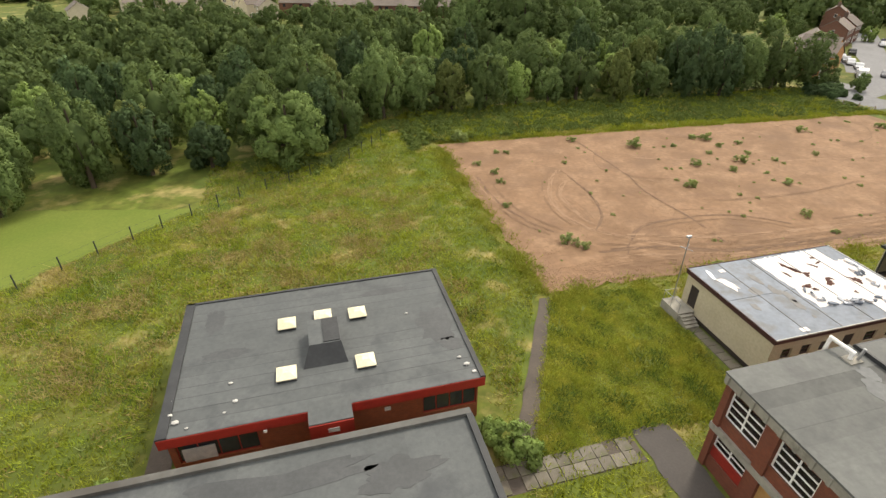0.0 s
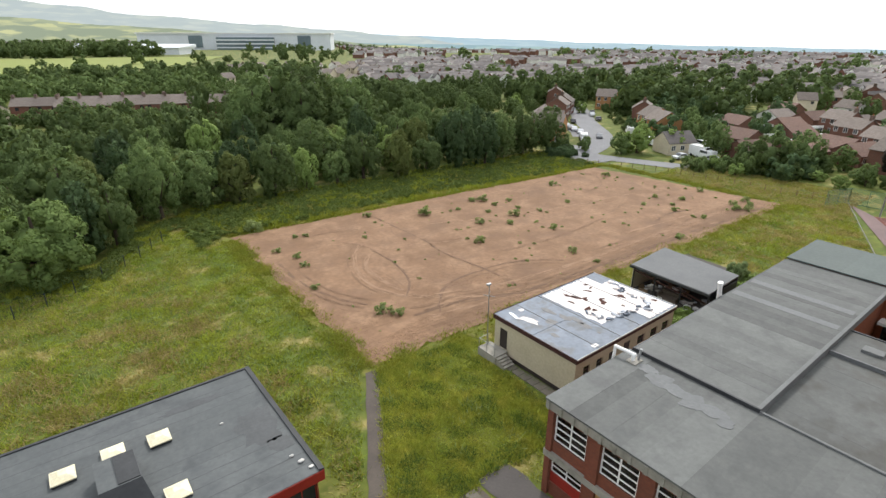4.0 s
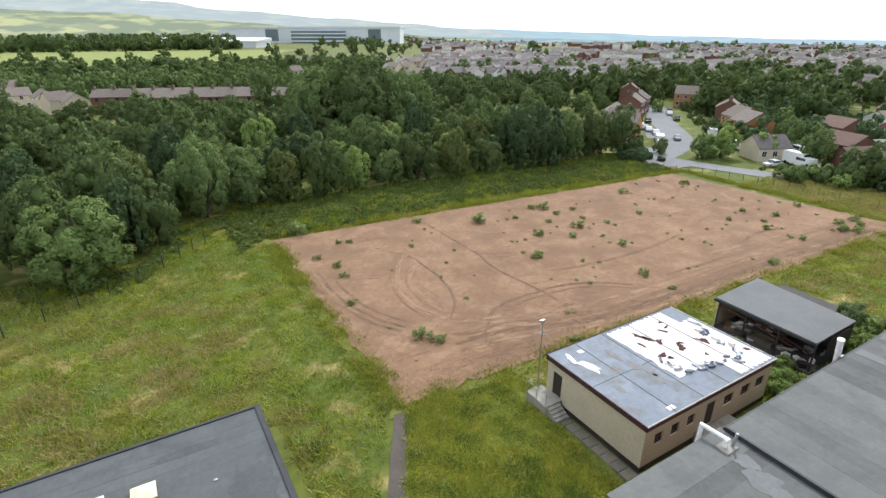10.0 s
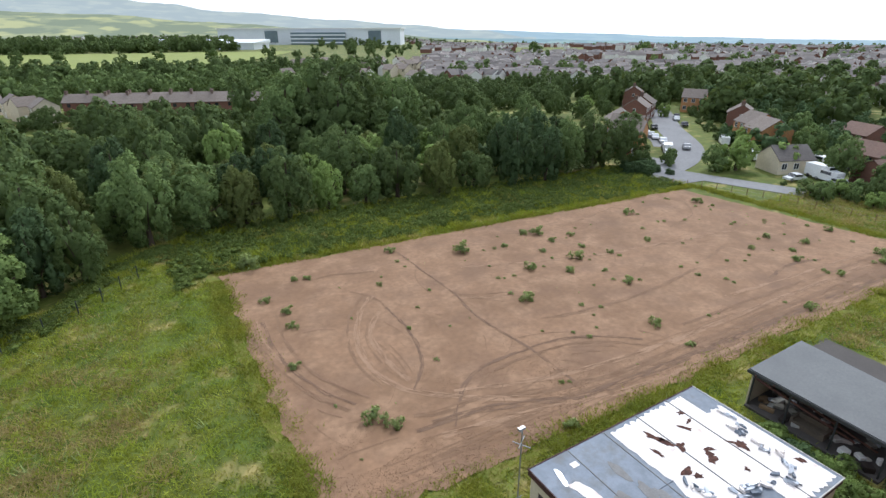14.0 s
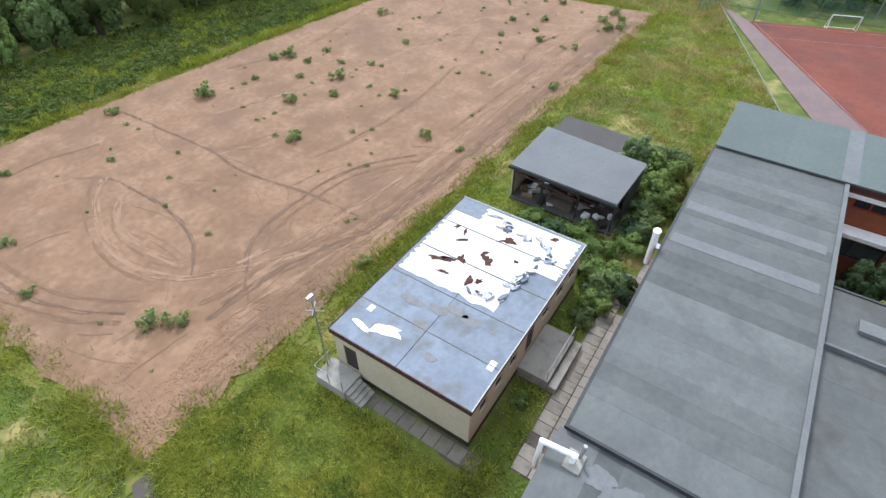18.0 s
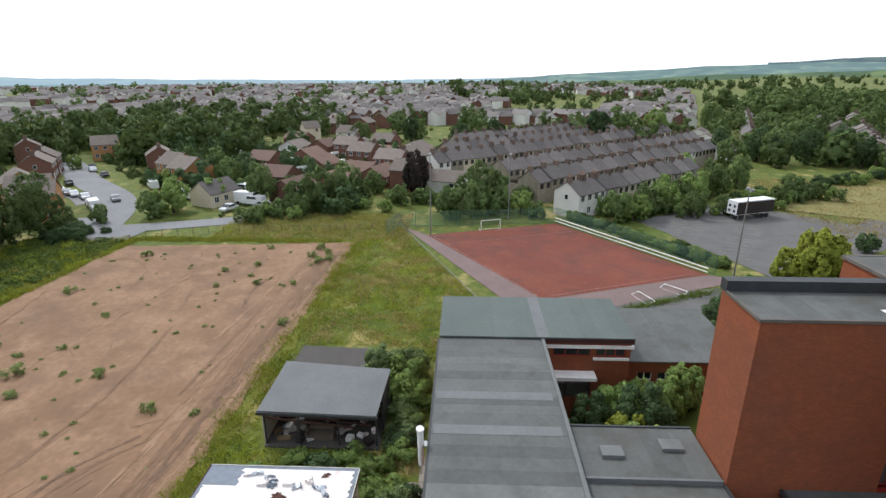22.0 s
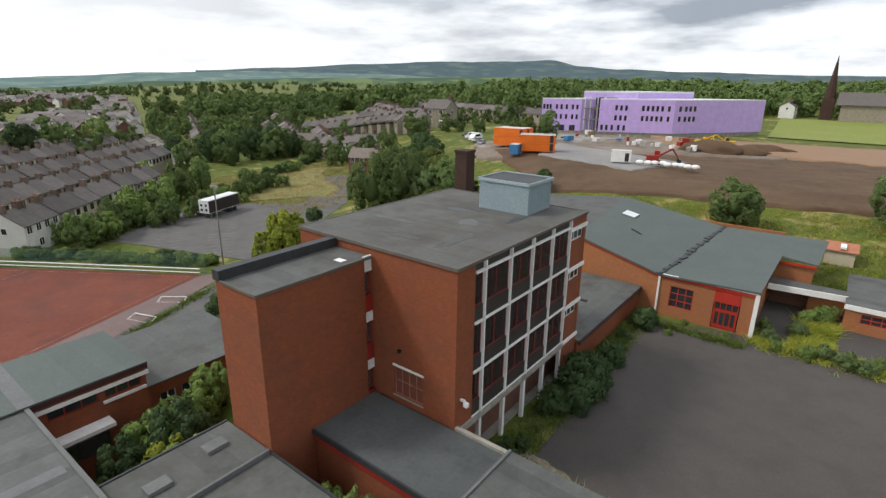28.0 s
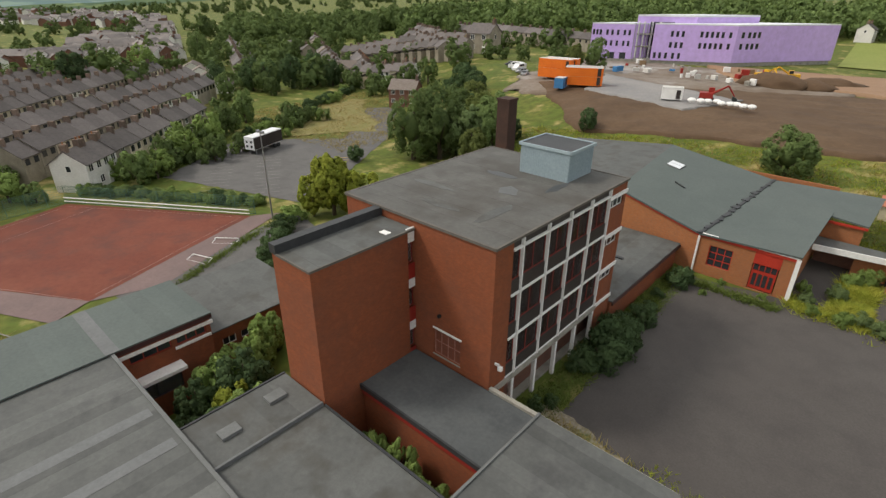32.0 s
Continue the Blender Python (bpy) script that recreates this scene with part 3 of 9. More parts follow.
def pierced(bm, axis, at, thick, u0, u1, z0, z1, holes):
    """One plate along x or y with openings through it. holes: (u0, u1, z0, z1). thick may be negative."""
    us = sorted({round(v, 4) for v in (u0, u1, *(h[0] for h in holes), *(h[1] for h in holes)) if u0 - 1e-4 <= v <= u1 + 1e-4})
    zs = sorted({round(v, 4) for v in (z0, z1, *(h[2] for h in holes), *(h[3] for h in holes)) if z0 - 1e-4 <= v <= z1 + 1e-4})
    nu, nz = len(us) - 1, len(zs) - 1
    solid = {(i, j) for i in range(nu) for j in range(nz) if not any(h[0] < (us[i] + us[i + 1]) / 2 < h[1] and h[2] < (zs[j] + zs[j + 1]) / 2 < h[3] for h in holes)}
    vs = {}

    def v(i, j, k):
        if (i, j, k) not in vs:
            vs[i, j, k] = bm.verts.new(along(axis, us[i], at + thick * k, zs[j]))
        return vs[i, j, k]
    for i, j in solid:
        bm.faces.new((v(i, j, 0), v(i + 1, j, 0), v(i + 1, j + 1, 0), v(i, j + 1, 0)))
        bm.faces.new((v(i, j + 1, 1), v(i + 1, j + 1, 1), v(i + 1, j, 1), v(i, j, 1)))
        for (di, dj), (a, b) in (((-1, 0), ((i, j), (i, j + 1))), ((1, 0), ((i + 1, j), (i + 1, j + 1))), ((0, -1), ((i, j), (i + 1, j))), ((0, 1), ((i, j + 1), (i + 1, j + 1)))):
            if (i + di, j + dj) not in solid:
                bm.faces.new((v(*a, 0), v(*b, 0), v(*b, 1), v(*a, 1)))
    bmesh.ops.recalc_face_normals(bm, faces=bm.faces)
    return bm


wall_cells = pierced


def along(axis, u, v, z):
    return (u, v, z) if axis == "x" else (v, u, z)


def abox(bm, axis, u0, u1, v0, v1, z0, z1):
    """A box given along a wall: u runs along it, v across it."""
    return box(bm, *((u0, v0, z0, u1, v1, z1) if axis == "x" else (v0, u0, z0, v1, u1, z1)))


def window(parent, axis, at, out, u0, u1, z0, z1, cols=2, rows=1, bar=0.09, frame_mat="white", pane_mat="glass", sill=False, name="window", label=""):
    """A window in an opening: frame with bars, one pane for each light. out: the side that faces outdoors, +1 or -1."""
    cw, rh_ = (u1 - u0) / cols, (z1 - z0) / rows
    lights = [(u0 + cw * i + (bar if i == 0 else bar / 2), u0 + cw * (i + 1) - (bar if i == cols - 1 else bar / 2), z0 + rh_ * j + (bar if j == 0 else bar / 2), z0 + rh_ * (j + 1) - (bar if j == rows - 1 else bar / 2)) for i in range(cols) for j in range(rows)]
    bm = pierced(bmesh.new(), axis, at - out * 0.20, out * 0.08, u0, u1, z0, z1, lights)
    fr = part(name, bm, frame_mat, parent, label)
    for i in range(cols):
        for j in range(rows):
            a, b = u0 + (u1 - u0) * i / cols, u0 + (u1 - u0) * (i + 1) / cols
            c, d = z0 + (z1 - z0) * j / rows, z0 + (z1 - z0) * (j + 1) / rows
            p = part("pane", abox(bmesh.new(), axis, a + 0.02, b - 0.02, at - out * 0.17, at - out * 0.155, c + 0.02, d - 0.02), pane_mat, fr)
            p.visible_shadow = pane_mat != "glass"
    if sill:
        part("sill", abox(bmesh.new(), axis, u0 - 0.05, u1 + 0.05, at - out * 0.1, at + out * 0.09, z0 - 0.09, z0 - 0.004), "concrete", fr)
    return fr


def patch(name, corners, nu, nv, material, label, category, lift=0.05, ragged=0.0, kind="structure", bumpy=0.0, wave=1.0, skirt=0.0):
    """A sheet that lies on the ground between four corners, with uneven edges."""
    p00, p10, p11, p01 = (Vector((*c, 0)) for c in corners)
    verts, faces = [], []
    for j in range(nv + 1):
        for i in range(nu + 1):
            u, v = i / nu, j / nv
            p = (p00 * (1 - u) + p10 * u) * (1 - v) + (p01 * (1 - u) + p11 * u) * v
            if ragged and (i in (0, nu) or j in (0, nv)):
                k = ragged
                p += Vector((noise.noise(p * 0.45 * wave) + noise.noise(p * 1.7 * wave) * 0.6, noise.noise(p * 0.45 * wave + Vector((9, 3, 1))) + noise.noise(p * 1.7 * wave + Vector((4, 8, 2))) * 0.6, 0)) * k
            b = bumpy * (noise.noise(p * 0.9) * 0.5 + noise.noise(p * 0.25)) if bumpy else 0
            verts.append((p.x, p.y, gz(p.x, p.y) + lift + b))
    for j in range(nv):
        for i in range(nu):
            a = j * (nu + 1) + i
            faces.append((a, a + 1, a + nu + 2, a + nu + 1))
    if skirt:
        w = nu + 1
        rim = [*range(0, nu), *(nu + w * j for j in range(nv)), *(w * nv + i for i in range(nu, 0, -1)), *(w * j for j in range(nv, 0, -1))]
        first = len(verts)
        verts += [(verts[k][0], verts[k][1], verts[k][2] - skirt) for k in rim]
        faces += [(rim[k], first + k, first + (k + 1) % len(rim), rim[(k + 1) % len(rim)]) for k in range(len(rim))]
    me = bpy.data.meshes.new(name)
    me.from_pydata(verts, [], faces)
    me.shade_smooth()
    me.materials.append(M[material])
    ob = new(name, me)
    if verts and (Vector(verts[1]) - Vector(verts[0])).cross(Vector(verts[nu + 1]) - Vector(verts[0])).z < 0:
        me.flip_normals()
    return tagged(ob, label, category, kind=kind)


def ribbon(name, pts, width, material, label, category, lift=0.05, kind="structure", ragged=0.0, parent=None, bumpy=0.0):
    """A strip of even width along a line on the ground."""
    verts, faces = [], []
    n = len(pts)
    for i in range(n):
        a, b = Vector((*pts[max(0, i - 1)], 0)), Vector((*pts[min(n - 1, i + 1)], 0))
        d = (b - a).normalized()
        s = Vector((-d.y, d.x, 0))
        p = Vector((*pts[i], 0))
        for side in (-1, 1):
            q = p + s * side * (width / 2 + ragged * noise.noise(p * 0.8 + Vector((side * 7, 0, 0))))
            b = bumpy * (noise.noise(q * 0.9) * 0.5 + noise.noise(q * 0.25)) if bumpy else 0
            verts.append((q.x, q.y, gz(q.x, q.y) + lift + b))
    for i in range(n - 1):
        a = 2 * i
        faces.append((a, a + 2, a + 3, a + 1)[::-1])
    me = bpy.data.meshes.new(name)
    me.from_pydata(verts, [], faces)
    me.materials.append(M[material])
    me.validate()
    ob = new(name, me)
    if parent is not None:
        ob.parent = parent
        return ob
    return tagged(ob, label, category, kind=kind)


def line_pts(pts, step=1.5):
    """Points at even steps on a smooth line through the given ones."""
    out = []
    P = [Vector((*p, 0)) for p in pts]
    P = [2 * P[0] - P[1]] + P + [2 * P[-1] - P[-2]]
    for a, b, c, d in zip(P, P[1:], P[2:], P[3:]):
        n = max(2, int((c - b).length / step))
        for i in range(n):
            t = i / n
            q = 0.5 * ((2 * b) + (c - a) * t + (2 * a - 5 * b + 4 * c - d) * t * t + (3 * b - a - 3 * c + d) * t ** 3)
            out.append((q.x, q.y))
    out.append(tuple(P[-2].xy))
    return out


# ---- ground ----
def ground_sheet():
    n, a = 230, 30.0
    k = math.asinh(4700 / a)
    xs = [a * math.sinh(k * (2 * i / n - 1)) for i in range(n + 1)]
    verts = [(45 + x, 20 + y, gz(45 + x, 20 + y)) for y in xs for x in xs]
    faces = [(j * (n + 1) + i, j * (n + 1) + i + 1, (j + 1) * (n + 1) + i + 1, (j + 1) * (n + 1) + i) for j in range(n) for i in range(n)]
    me = bpy.data.meshes.new("ground")
    me.from_pydata(verts, [], faces)
    me.shade_smooth()
    me.materials.append(M["grass"])
    return tagged(new("ground", me), "rough green and straw-coloured grassland round the school", "grass", kind="structure")


ground_sheet()
FIELD = ((20.2, 37.0), (107.0, 34.2), (103.5, 74.5), (20.7, 79.5))
patch("dirt_ground", FIELD, 120, 60, "dirt", "bare reddish-brown earth field scraped of its turf", "bare earth", lift=0.07, ragged=0.55, bumpy=0.03)
patch("mown_lawn", ((-60, 42), (-31, 50.5), (-14.5, 64.8), (-42, 71.5)), 30, 20, "lawn", "closely mown bright green grass beyond the fence", "lawn", lift=0.05, ragged=0.3)
patch("playground", ((-12, -12), (32.3, -12.5), (33.6, -43), (-12, -52)), 40, 40, "tarmac", "dark grey tarmac playground with weeds at its edges", "playground", lift=0.06, ragged=0.5)
patch("hall_path", ((4, -43.5), (24.0, -42.5), (24.0, -58.5), (4, -58.5)), 24, 20, "tarmac", "weedy dark tarmac path between the hall and the low wing", "footpath", lift=0.05, ragged=0.3)
patch("weedy_verge", ((15.9, -46.2), (19.6, -45.6), (19.3, -55.6), (16.0, -55.8)), 8, 14, "sward", "rank yellow-green grass strip between the path and the wing", "grass", lift=0.09, ragged=0.5)
patch("tower_yard", ((82.5, 2.0), (68.0, 1.0), (70.0, -24.0), (90.0, -27.5)), 24, 20, "carpark", "worn grey tarmac yard between the school and the pitch", "yard", lift=0.05, ragged=0.4)
patch("sports_pitch", ((83.5, 4.5), (93.2, -21.5), (120.6, -3.2), (112.0, 22.0)), 30, 30, "redpitch", "red blaes all-weather sports pitch with faded lines", "sports pitch", lift=0.10, ragged=0.05)
patch("pitch_surround", ((81.4, 8.8), (83.5, 4.5), (112.0, 22.0), (117.0, 27.0)), 6, 30, "pinkstrip", "faded pinkish tarmac strip beside the red pitch", "pavement", lift=0.09)
patch("pitch_apron", ((83.5, 4.5), (81.0, -3.0), (91.0, -25.5), (93.2, -21.5)), 6, 20, "pinkstrip", "faded pinkish tarmac apron of the red pitch", "pavement", lift=0.08)
patch("car_park", ((91, -31), (123, -20), (139, -44), (114, -70)), 30, 30, "carpark", "grey tarmac car park with faded white bays", "car park", lift=0.08, ragged=0.4)
patch("car_park_road", ((114, -70), (121, -62), (146, -90), (140, -98)), 6, 20, "carpark", "grey tarmac access road into the car park", "road", lift=0.07)
patch("topsoil_mound", ((73, -88.5), (-34, -103), (-34, -180), (104, -120)), 80, 40, "soil", "broad bank of dark brown stripped topsoil", "topsoil", lift=0.6, ragged=1.2, bumpy=0.35, wave=0.3, skirt=2.0)
patch("site_ground", ((112, -112), (40, -104), (30, -178), (122, -188)), 60, 50, "site_earth", "churned grey-brown earth of the building site", "bare earth", lift=0.45, ragged=2.5, bumpy=0.25, wave=0.25, skirt=1.0)
patch("hardstanding", ((86, -114), (57, -105.5), (51, -125), (95, -144)), 30, 30, "gravel", "grey stone hardstanding of the building site", "hardstanding", lift=0.95, ragged=1.5, bumpy=0.2, wave=0.3, skirt=1.5)
patch("site_track", ((62, -160), (-30, -150), (-30, -200), (80, -190)), 30, 20, "pale_rut", "pale churned earth round the new building", "bare earth", lift=0.85, ragged=2.0, bumpy=0.3, wave=0.3, skirt=1.5)
patch("green_field", ((46, -222), (-260, -205), (-260, -310), (52, -312)), 20, 20, "pasture", "open green playing field beyond the new building", "field", lift=0.4)
patch("green_sward", ((11.6, 20.6), (31.0, 20.6), (31.0, 35.9), (20.2, 35.9)), 40, 30, "sward", "short dense green grass beside the footpath", "grass", lift=0.02, ragged=0.4)
patch("path", ((19.2, 36.2), (20.4, 36.2), (12.4, 21.4), (11.0, 21.8)), 4, 20, "path", "narrow worn tarmac footpath across the grass", "footpath", lift=0.06, ragged=0.12)
patch("back_path", ((59.5, 27.5), (61.5, 33.5), (70.0, 33.0), (69.0, 22.5)), 10, 10, "tarmac", "old dark tarmac path behind the burnt shelter", "footpath", lift=0.05, ragged=0.3)
patch("side_path", ((-12.9, 21), (-11.3, 21), (-11.3, 39.5), (-12.6, 39.5)), 4, 20, "path", "strip of dark tarmac beside the red-fascia block", "footpath", lift=0.09, ragged=0.12)
patch("yard", ((18.9, 20.4), (21.95, 20.6), (21.95, 4), (18.9, 4)), 10, 16, "tarmac", "dark tarmac yard beside the classroom wing", "yard", lift=0.05, ragged=0.4)

street = line_pts([(108, 60), (109, 78), (111, 85), (126, 91), (140, 100), (161, 122), (186, 145), (225, 185), (300, 240)], 2.0)
ribbon("road", street[8:], 8.0, "road", "pale grey residential street curving between houses", "road", lift=0.12)
patch("turning_area", ((106.5, 82), (123, 88), (121, 97.5), (105.5, 92)), 8, 8, "road", "pale tarmac turning area with parked cars", "road", lift=0.11)
ribbon("parking_bay", line_pts([(133, 102.5), (141, 110.8), (150, 125.5), (158, 137)], 2.0), 3.4, "road", "pale tarmac parking bays along the street", "parking bay", lift=0.115)
ribbon("lane", line_pts([(113, 86), (117, 72), (121, 60.5)], 2.0), 5.5, "road", "grey tarmac lane past the end of the field", "road", lift=0.10)

# ---- worn tracks on the earth ----
def track(pts, width, material, strands=3, label="curved tyre track pressed into the bare earth"):
    """A worn track of several broken strands that fade out and come back, joined."""
    V, F = [], []
    seed = pts[0][0] * 3.1 + pts[0][1]
    line = line_pts(pts, 0.3)
    for k in range(strands):
        off = width * ((k + 0.5) / strands - 0.5)
        last = None
        for i, p in enumerate(line):
            a, b = Vector((*line[max(0, i - 1)], 0)), Vector((*line[min(len(line) - 1, i + 1)], 0))
            d = (b - a).normalized()
            q = Vector((*p, 0))
            w = (0.42 * width / strands) * (0.75 + 1.9 * noise.noise(q * 0.5 + Vector((seed, k * 4, 0))) + 1.0 * noise.noise(q * 2.2 + Vector((k * 7, seed, 0))))
            if w < 0.012:
                last = None
                continue
            o = off + 0.35 * width / strands * noise.noise(q * 0.9 + Vector((0, k * 3, seed)))
            n0 = len(V)
            for s in (-1, 1):
                x, y = p[0] - d.y * (o + s * w), p[1] + d.x * (o + s * w)
                r = Vector((x, y, 0))
                V.append((x, y, gz(x, y) + 0.088 + 0.002 * k + 0.03 * (noise.noise(r * 0.9) * 0.5 + noise.noise(r * 0.25))))
            if last is not None:
                F.append((last, n0, n0 + 1, last + 1))
            last = n0
    return tagged(new("tyre_track", mesh_from("tyre_track", V, F, material)), label, "tyre track", kind="structure")


# ---- trees and plants ----
ICO = bmesh.new()
bmesh.ops.create_icosphere(ICO, subdivisions=2, radius=1)
ICO_V, ICO_F = np.array([v.co[:] for v in ICO.verts]), [tuple(v.index for v in f.verts) for f in ICO.faces]
ICO.free()
def mesh_from(name, V, F, material, N=None):
    me = bpy.data.meshes.new(name)
    me.from_pydata(V, [], F)
    me.materials.append(M[material])
    if N is not None:
        me.shade_smooth()
        me.normals_split_custom_set_from_vertices(N)
    return me


def lump(d, seed, rough):
    """How far the crown bulges in a direction."""
    return 1 + rough * noise.noise(d * 1.5 + Vector((seed, 0, 0))) + rough * 0.7 * noise.noise(d * 3.4 + Vector((0, seed, 0)))


def unit(a):
    return a / (np.linalg.norm(a, axis=-1)[..., None] + 1e-9)


def crown_mesh(seed, height, spread, base, lobes, cards, size, rough=0.30, loose=0.0):
    """A crown: large boughs under a domed, uneven outline, clumps on the boughs, and small leaves on the clumps, all facing outwards.
    lobes: clumps in all; cards: leaves on each clump. Gives points, faces and the way that each point faces."""
    rng = np.random.default_rng(seed)
    mid, half = (height + base) / 2, (height - base) / 2
    scale = np.array((spread / 2, spread / 2, half))
    big = max(5, min(17, lobes // 6))
    V, F, N = [], [], []
    centres, radii = [], []
    for k in range(big):
        z = 0.96 - 1.86 * (k + 0.5) / big
        a = k * 2.399963 + rng.uniform(-.5, .5)
        r = math.sqrt(max(0, 1 - z * z))
        d = Vector((r * math.cos(a), r * math.sin(a), z))
        centres.append(np.array(d) * lump(d, seed, rough) * rng.uniform(0.60, 0.70))
        radii.append(rng.uniform(0.30, 0.40) * (11 / big) ** 0.35)
    centres, radii = np.array(centres), np.array(radii)
    for c, r in [(np.zeros(3), 0.42), *zip(centres, radii * 0.52)]:
        n0 = len(V)
        V.extend(map(tuple, (c + ICO_V * r * rng.uniform(0.86, 1.04, (len(ICO_V), 1))) * scale + (0, 0, mid)))
        N.extend(map(tuple, unit(ICO_V + c * 0.6)))
        F.extend(tuple(n0 + i for i in f) for f in ICO_F)
    per = max(7, int(lobes * 2.8 / big))
    for c, r in zip(centres, radii):
        for k in range(per):
            u = unit(rng.normal(size=3) + unit(c) * 0.9 + (0, 0, 0.35))
            q = c + u * r * rng.uniform(0.82, 1.06)
            if (np.linalg.norm(centres - q, axis=1) < radii * 0.80).sum() or q[2] < -1.02:
                continue
            cr = r * rng.uniform(0.28, 0.46)
            w = unit(rng.normal(size=(cards, 3)) + u * 0.75 + (0, 0, 0.2))
            pos = (q + w * cr * rng.uniform(0.6 - 0.3 * loose, 1.2 + 0.6 * loose, (cards, 1))) * scale + (0, 0, mid)
            face = unit(w + rng.normal(scale=0.30 + 0.35 * loose, size=(cards, 3)))
            t = unit(np.cross(face, rng.normal(size=(cards, 3))))
            b = np.cross(face, t)
            s = size * rng.uniform(0.6, 1.35, (cards, 1))
            n0 = len(V)
            V.extend(map(tuple, np.stack([pos - t * s * 1.15, pos + t * s * 0.7 - b * s * 0.78, pos + t * s * 0.7 + b * s * 0.78], 1).reshape(-1, 3)))
            N.extend(map(tuple, np.repeat(unit(w * 0.65 + u * 0.4 + unit(c) * 0.25 + face * 0.25), 3, 0)))
            F.extend((n0 + 3 * i, n0 + 3 * i + 1, n0 + 3 * i + 2) for i in range(cards))
    return V, F, N


def make_tree(seed, height, spread, material, label, category="tree", clumps=105, cards=30, size=0.19, base=-0.03, name="tree", rough=0.22):
    """A tree at the origin: trunk with limbs, and a leafy crown."""
    rng = np.random.default_rng(seed)
    root = thing(name, (0, 0, 0), label, category, "trees round the site")
    bm = bmesh.new()
    tr = spread * 0.035 + 0.06
    top = Vector((rng.uniform(-0.3, 0.3), rng.uniform(-0.3, 0.3), height * 0.55))
    tube(bm, (0, 0, -0.4), top * 0.5, tr * 1.25, tr * 0.85, 8)
    tube(bm, top * 0.5, top * 1.5, tr * 0.85, tr * 0.3, 7)
    for i in range(6):
        a = i * 1.05 + rng.uniform(-.3, .3)
        tube(bm, top * rng.uniform(.35, .7), (spread * .4 * math.cos(a), spread * .4 * math.sin(a), height * rng.uniform(.4, .8)), tr * 0.4, tr * 0.12, 5)
    part("trunk", bm, "bark", root, world=False)
    V, F, N = crown_mesh(seed, height, spread, height * base, clumps, cards, size, rough)
    ob = new("crown", mesh_from("crown", V, F, material, N))
    ob.parent = root
    return root


def make_bush(seed, height, spread, material, label, category="bush", name="bush", size=0.037):
    rng = np.random.default_rng(seed)
    root = thing(name, (0, 0, 0), label, category, "bushes round the buildings")
    V, F, N = crown_mesh(seed, height * 0.95, spread, -0.12, 46, 34, size * 1.15, 0.6, 1.0)
    ob = new("foliage", mesh_from("foliage", V, F, material, N))
    ob.parent = root
    bm = bmesh.new()
    for i in range(4):
        tube(bm, (0, 0, -0.1), (rng.normal(0, spread * 0.2), rng.normal(0, spread * 0.2), height * 0.6), 0.04, 0.015, 5)
    part("stem", bm, "bark", root, world=False)
    return root


def put(proto, x, y, scale=1.0, turn=None, zs=None, sink=0.0, z=None):
    """A copy of a made plant on the ground."""
    turn = random.uniform(0, 360) if turn is None else turn
    ob = copy_thing(proto, pose(x, y, (gz(x, y) if z is None else z) - sink, 0, 0, turn) @ Matrix.Diagonal((scale, scale, zs or scale, 1)))
    return ob


def drop_proto(*obs):
    for ob in obs:
        for o in (*ob.children_recursive, ob):
            bpy.data.objects.remove(o)


T_OAK = [make_tree(11 + i, h, s, k, "dense broadleaved tree with " + w + " green leaves in the wood") for i, (h, s, k, w) in enumerate(((11.5, 9.0, "leaf", "dark"), (10.5, 8.0, "leaf_olive", "olive"), (13.0, 9.5, "leaf", "dark"), (9.5, 7.5, "leaf_deep", "deep"), (12.0, 7.5, "leaf_deep", "deep"), (11.0, 9.0, "leaf", "dark")))]
T_LIGHT = [make_tree(31 + i, h, s, "leaf_light", "bright green broadleaved tree with a rounded crown") for i, (h, s) in enumerate(((9.5, 7.5), (11.0, 8.5)))]
T_LONE = make_tree(37, 10.3, 12.6, "leaf_mid", "broad bright green tree standing out from the wood's edge", clumps=140, cards=40, size=0.19, rough=0.14)
T_GREY = make_tree(41, 9.0, 6.5, "leaf_grey", "pale grey-green tree with willow-like leaves")
T_YELLOW = make_tree(43, 8.0, 5.0, "leaf_yellow", "slim tree with yellow-green leaves beside the building", base=0.02)
T_DARK = make_tree(45, 10.0, 6.0, "leaf_dark", "dark copper-leaved tree between gardens")
T_FAR = [make_tree(51 + i, h, s, k, "broadleaved tree among the houses", clumps=42, cards=18, size=0.30) for i, (h, s, k) in enumerate(((9, 7.5, "leaf"), (7, 6, "leaf"), (8, 7, "leaf_light"), (11, 8, "leaf")))]
B_GREEN = [make_bush(61 + i, 1.0, 1.5, "leaf_deep", "dense dark green self-seeded bush by a wall", size=0.037) for i in range(2)]
B_LIGHT = [make_bush(65 + i, 1.0, 1.4, "leaf_light", "fresh light green self-seeded shrub by a wall", size=0.037) for i in range(2)]
B_GREY = make_bush(69, 1.0, 1.4, "leaf_grey", "tall grey-green buddleia bush by the wall", size=0.037)
def make_weed(seed):
    V, F, N = crown_mesh(seed, 0.85, 1.15, -0.08, 20, 16, 0.055, 0.7, 1.2)
    return tagged(new("weed_clump", mesh_from("weed_clump", V, F, "weed", N)), "clump of green weeds growing in the bare earth", "weed", "weeds on the bare earth")


W_WEED = [make_weed(71 + i) for i in range(3)]
rt = random.Random(5)


def wood_edge(x):
    """The south edge of the wood, as y over x."""
    pts = ((-75, 58), (-37, 69), (-28, 73), (-17, 78), (-4, 78), (3, 77), (9, 88), (21, 96), (62, 95.5), (90, 92.5), (104, 92))
    for (a, p), (b, q) in zip(pts, pts[1:]):
        if a <= x <= b:
            return p + (q - p) * (x - a) / (b - a)
    return 92


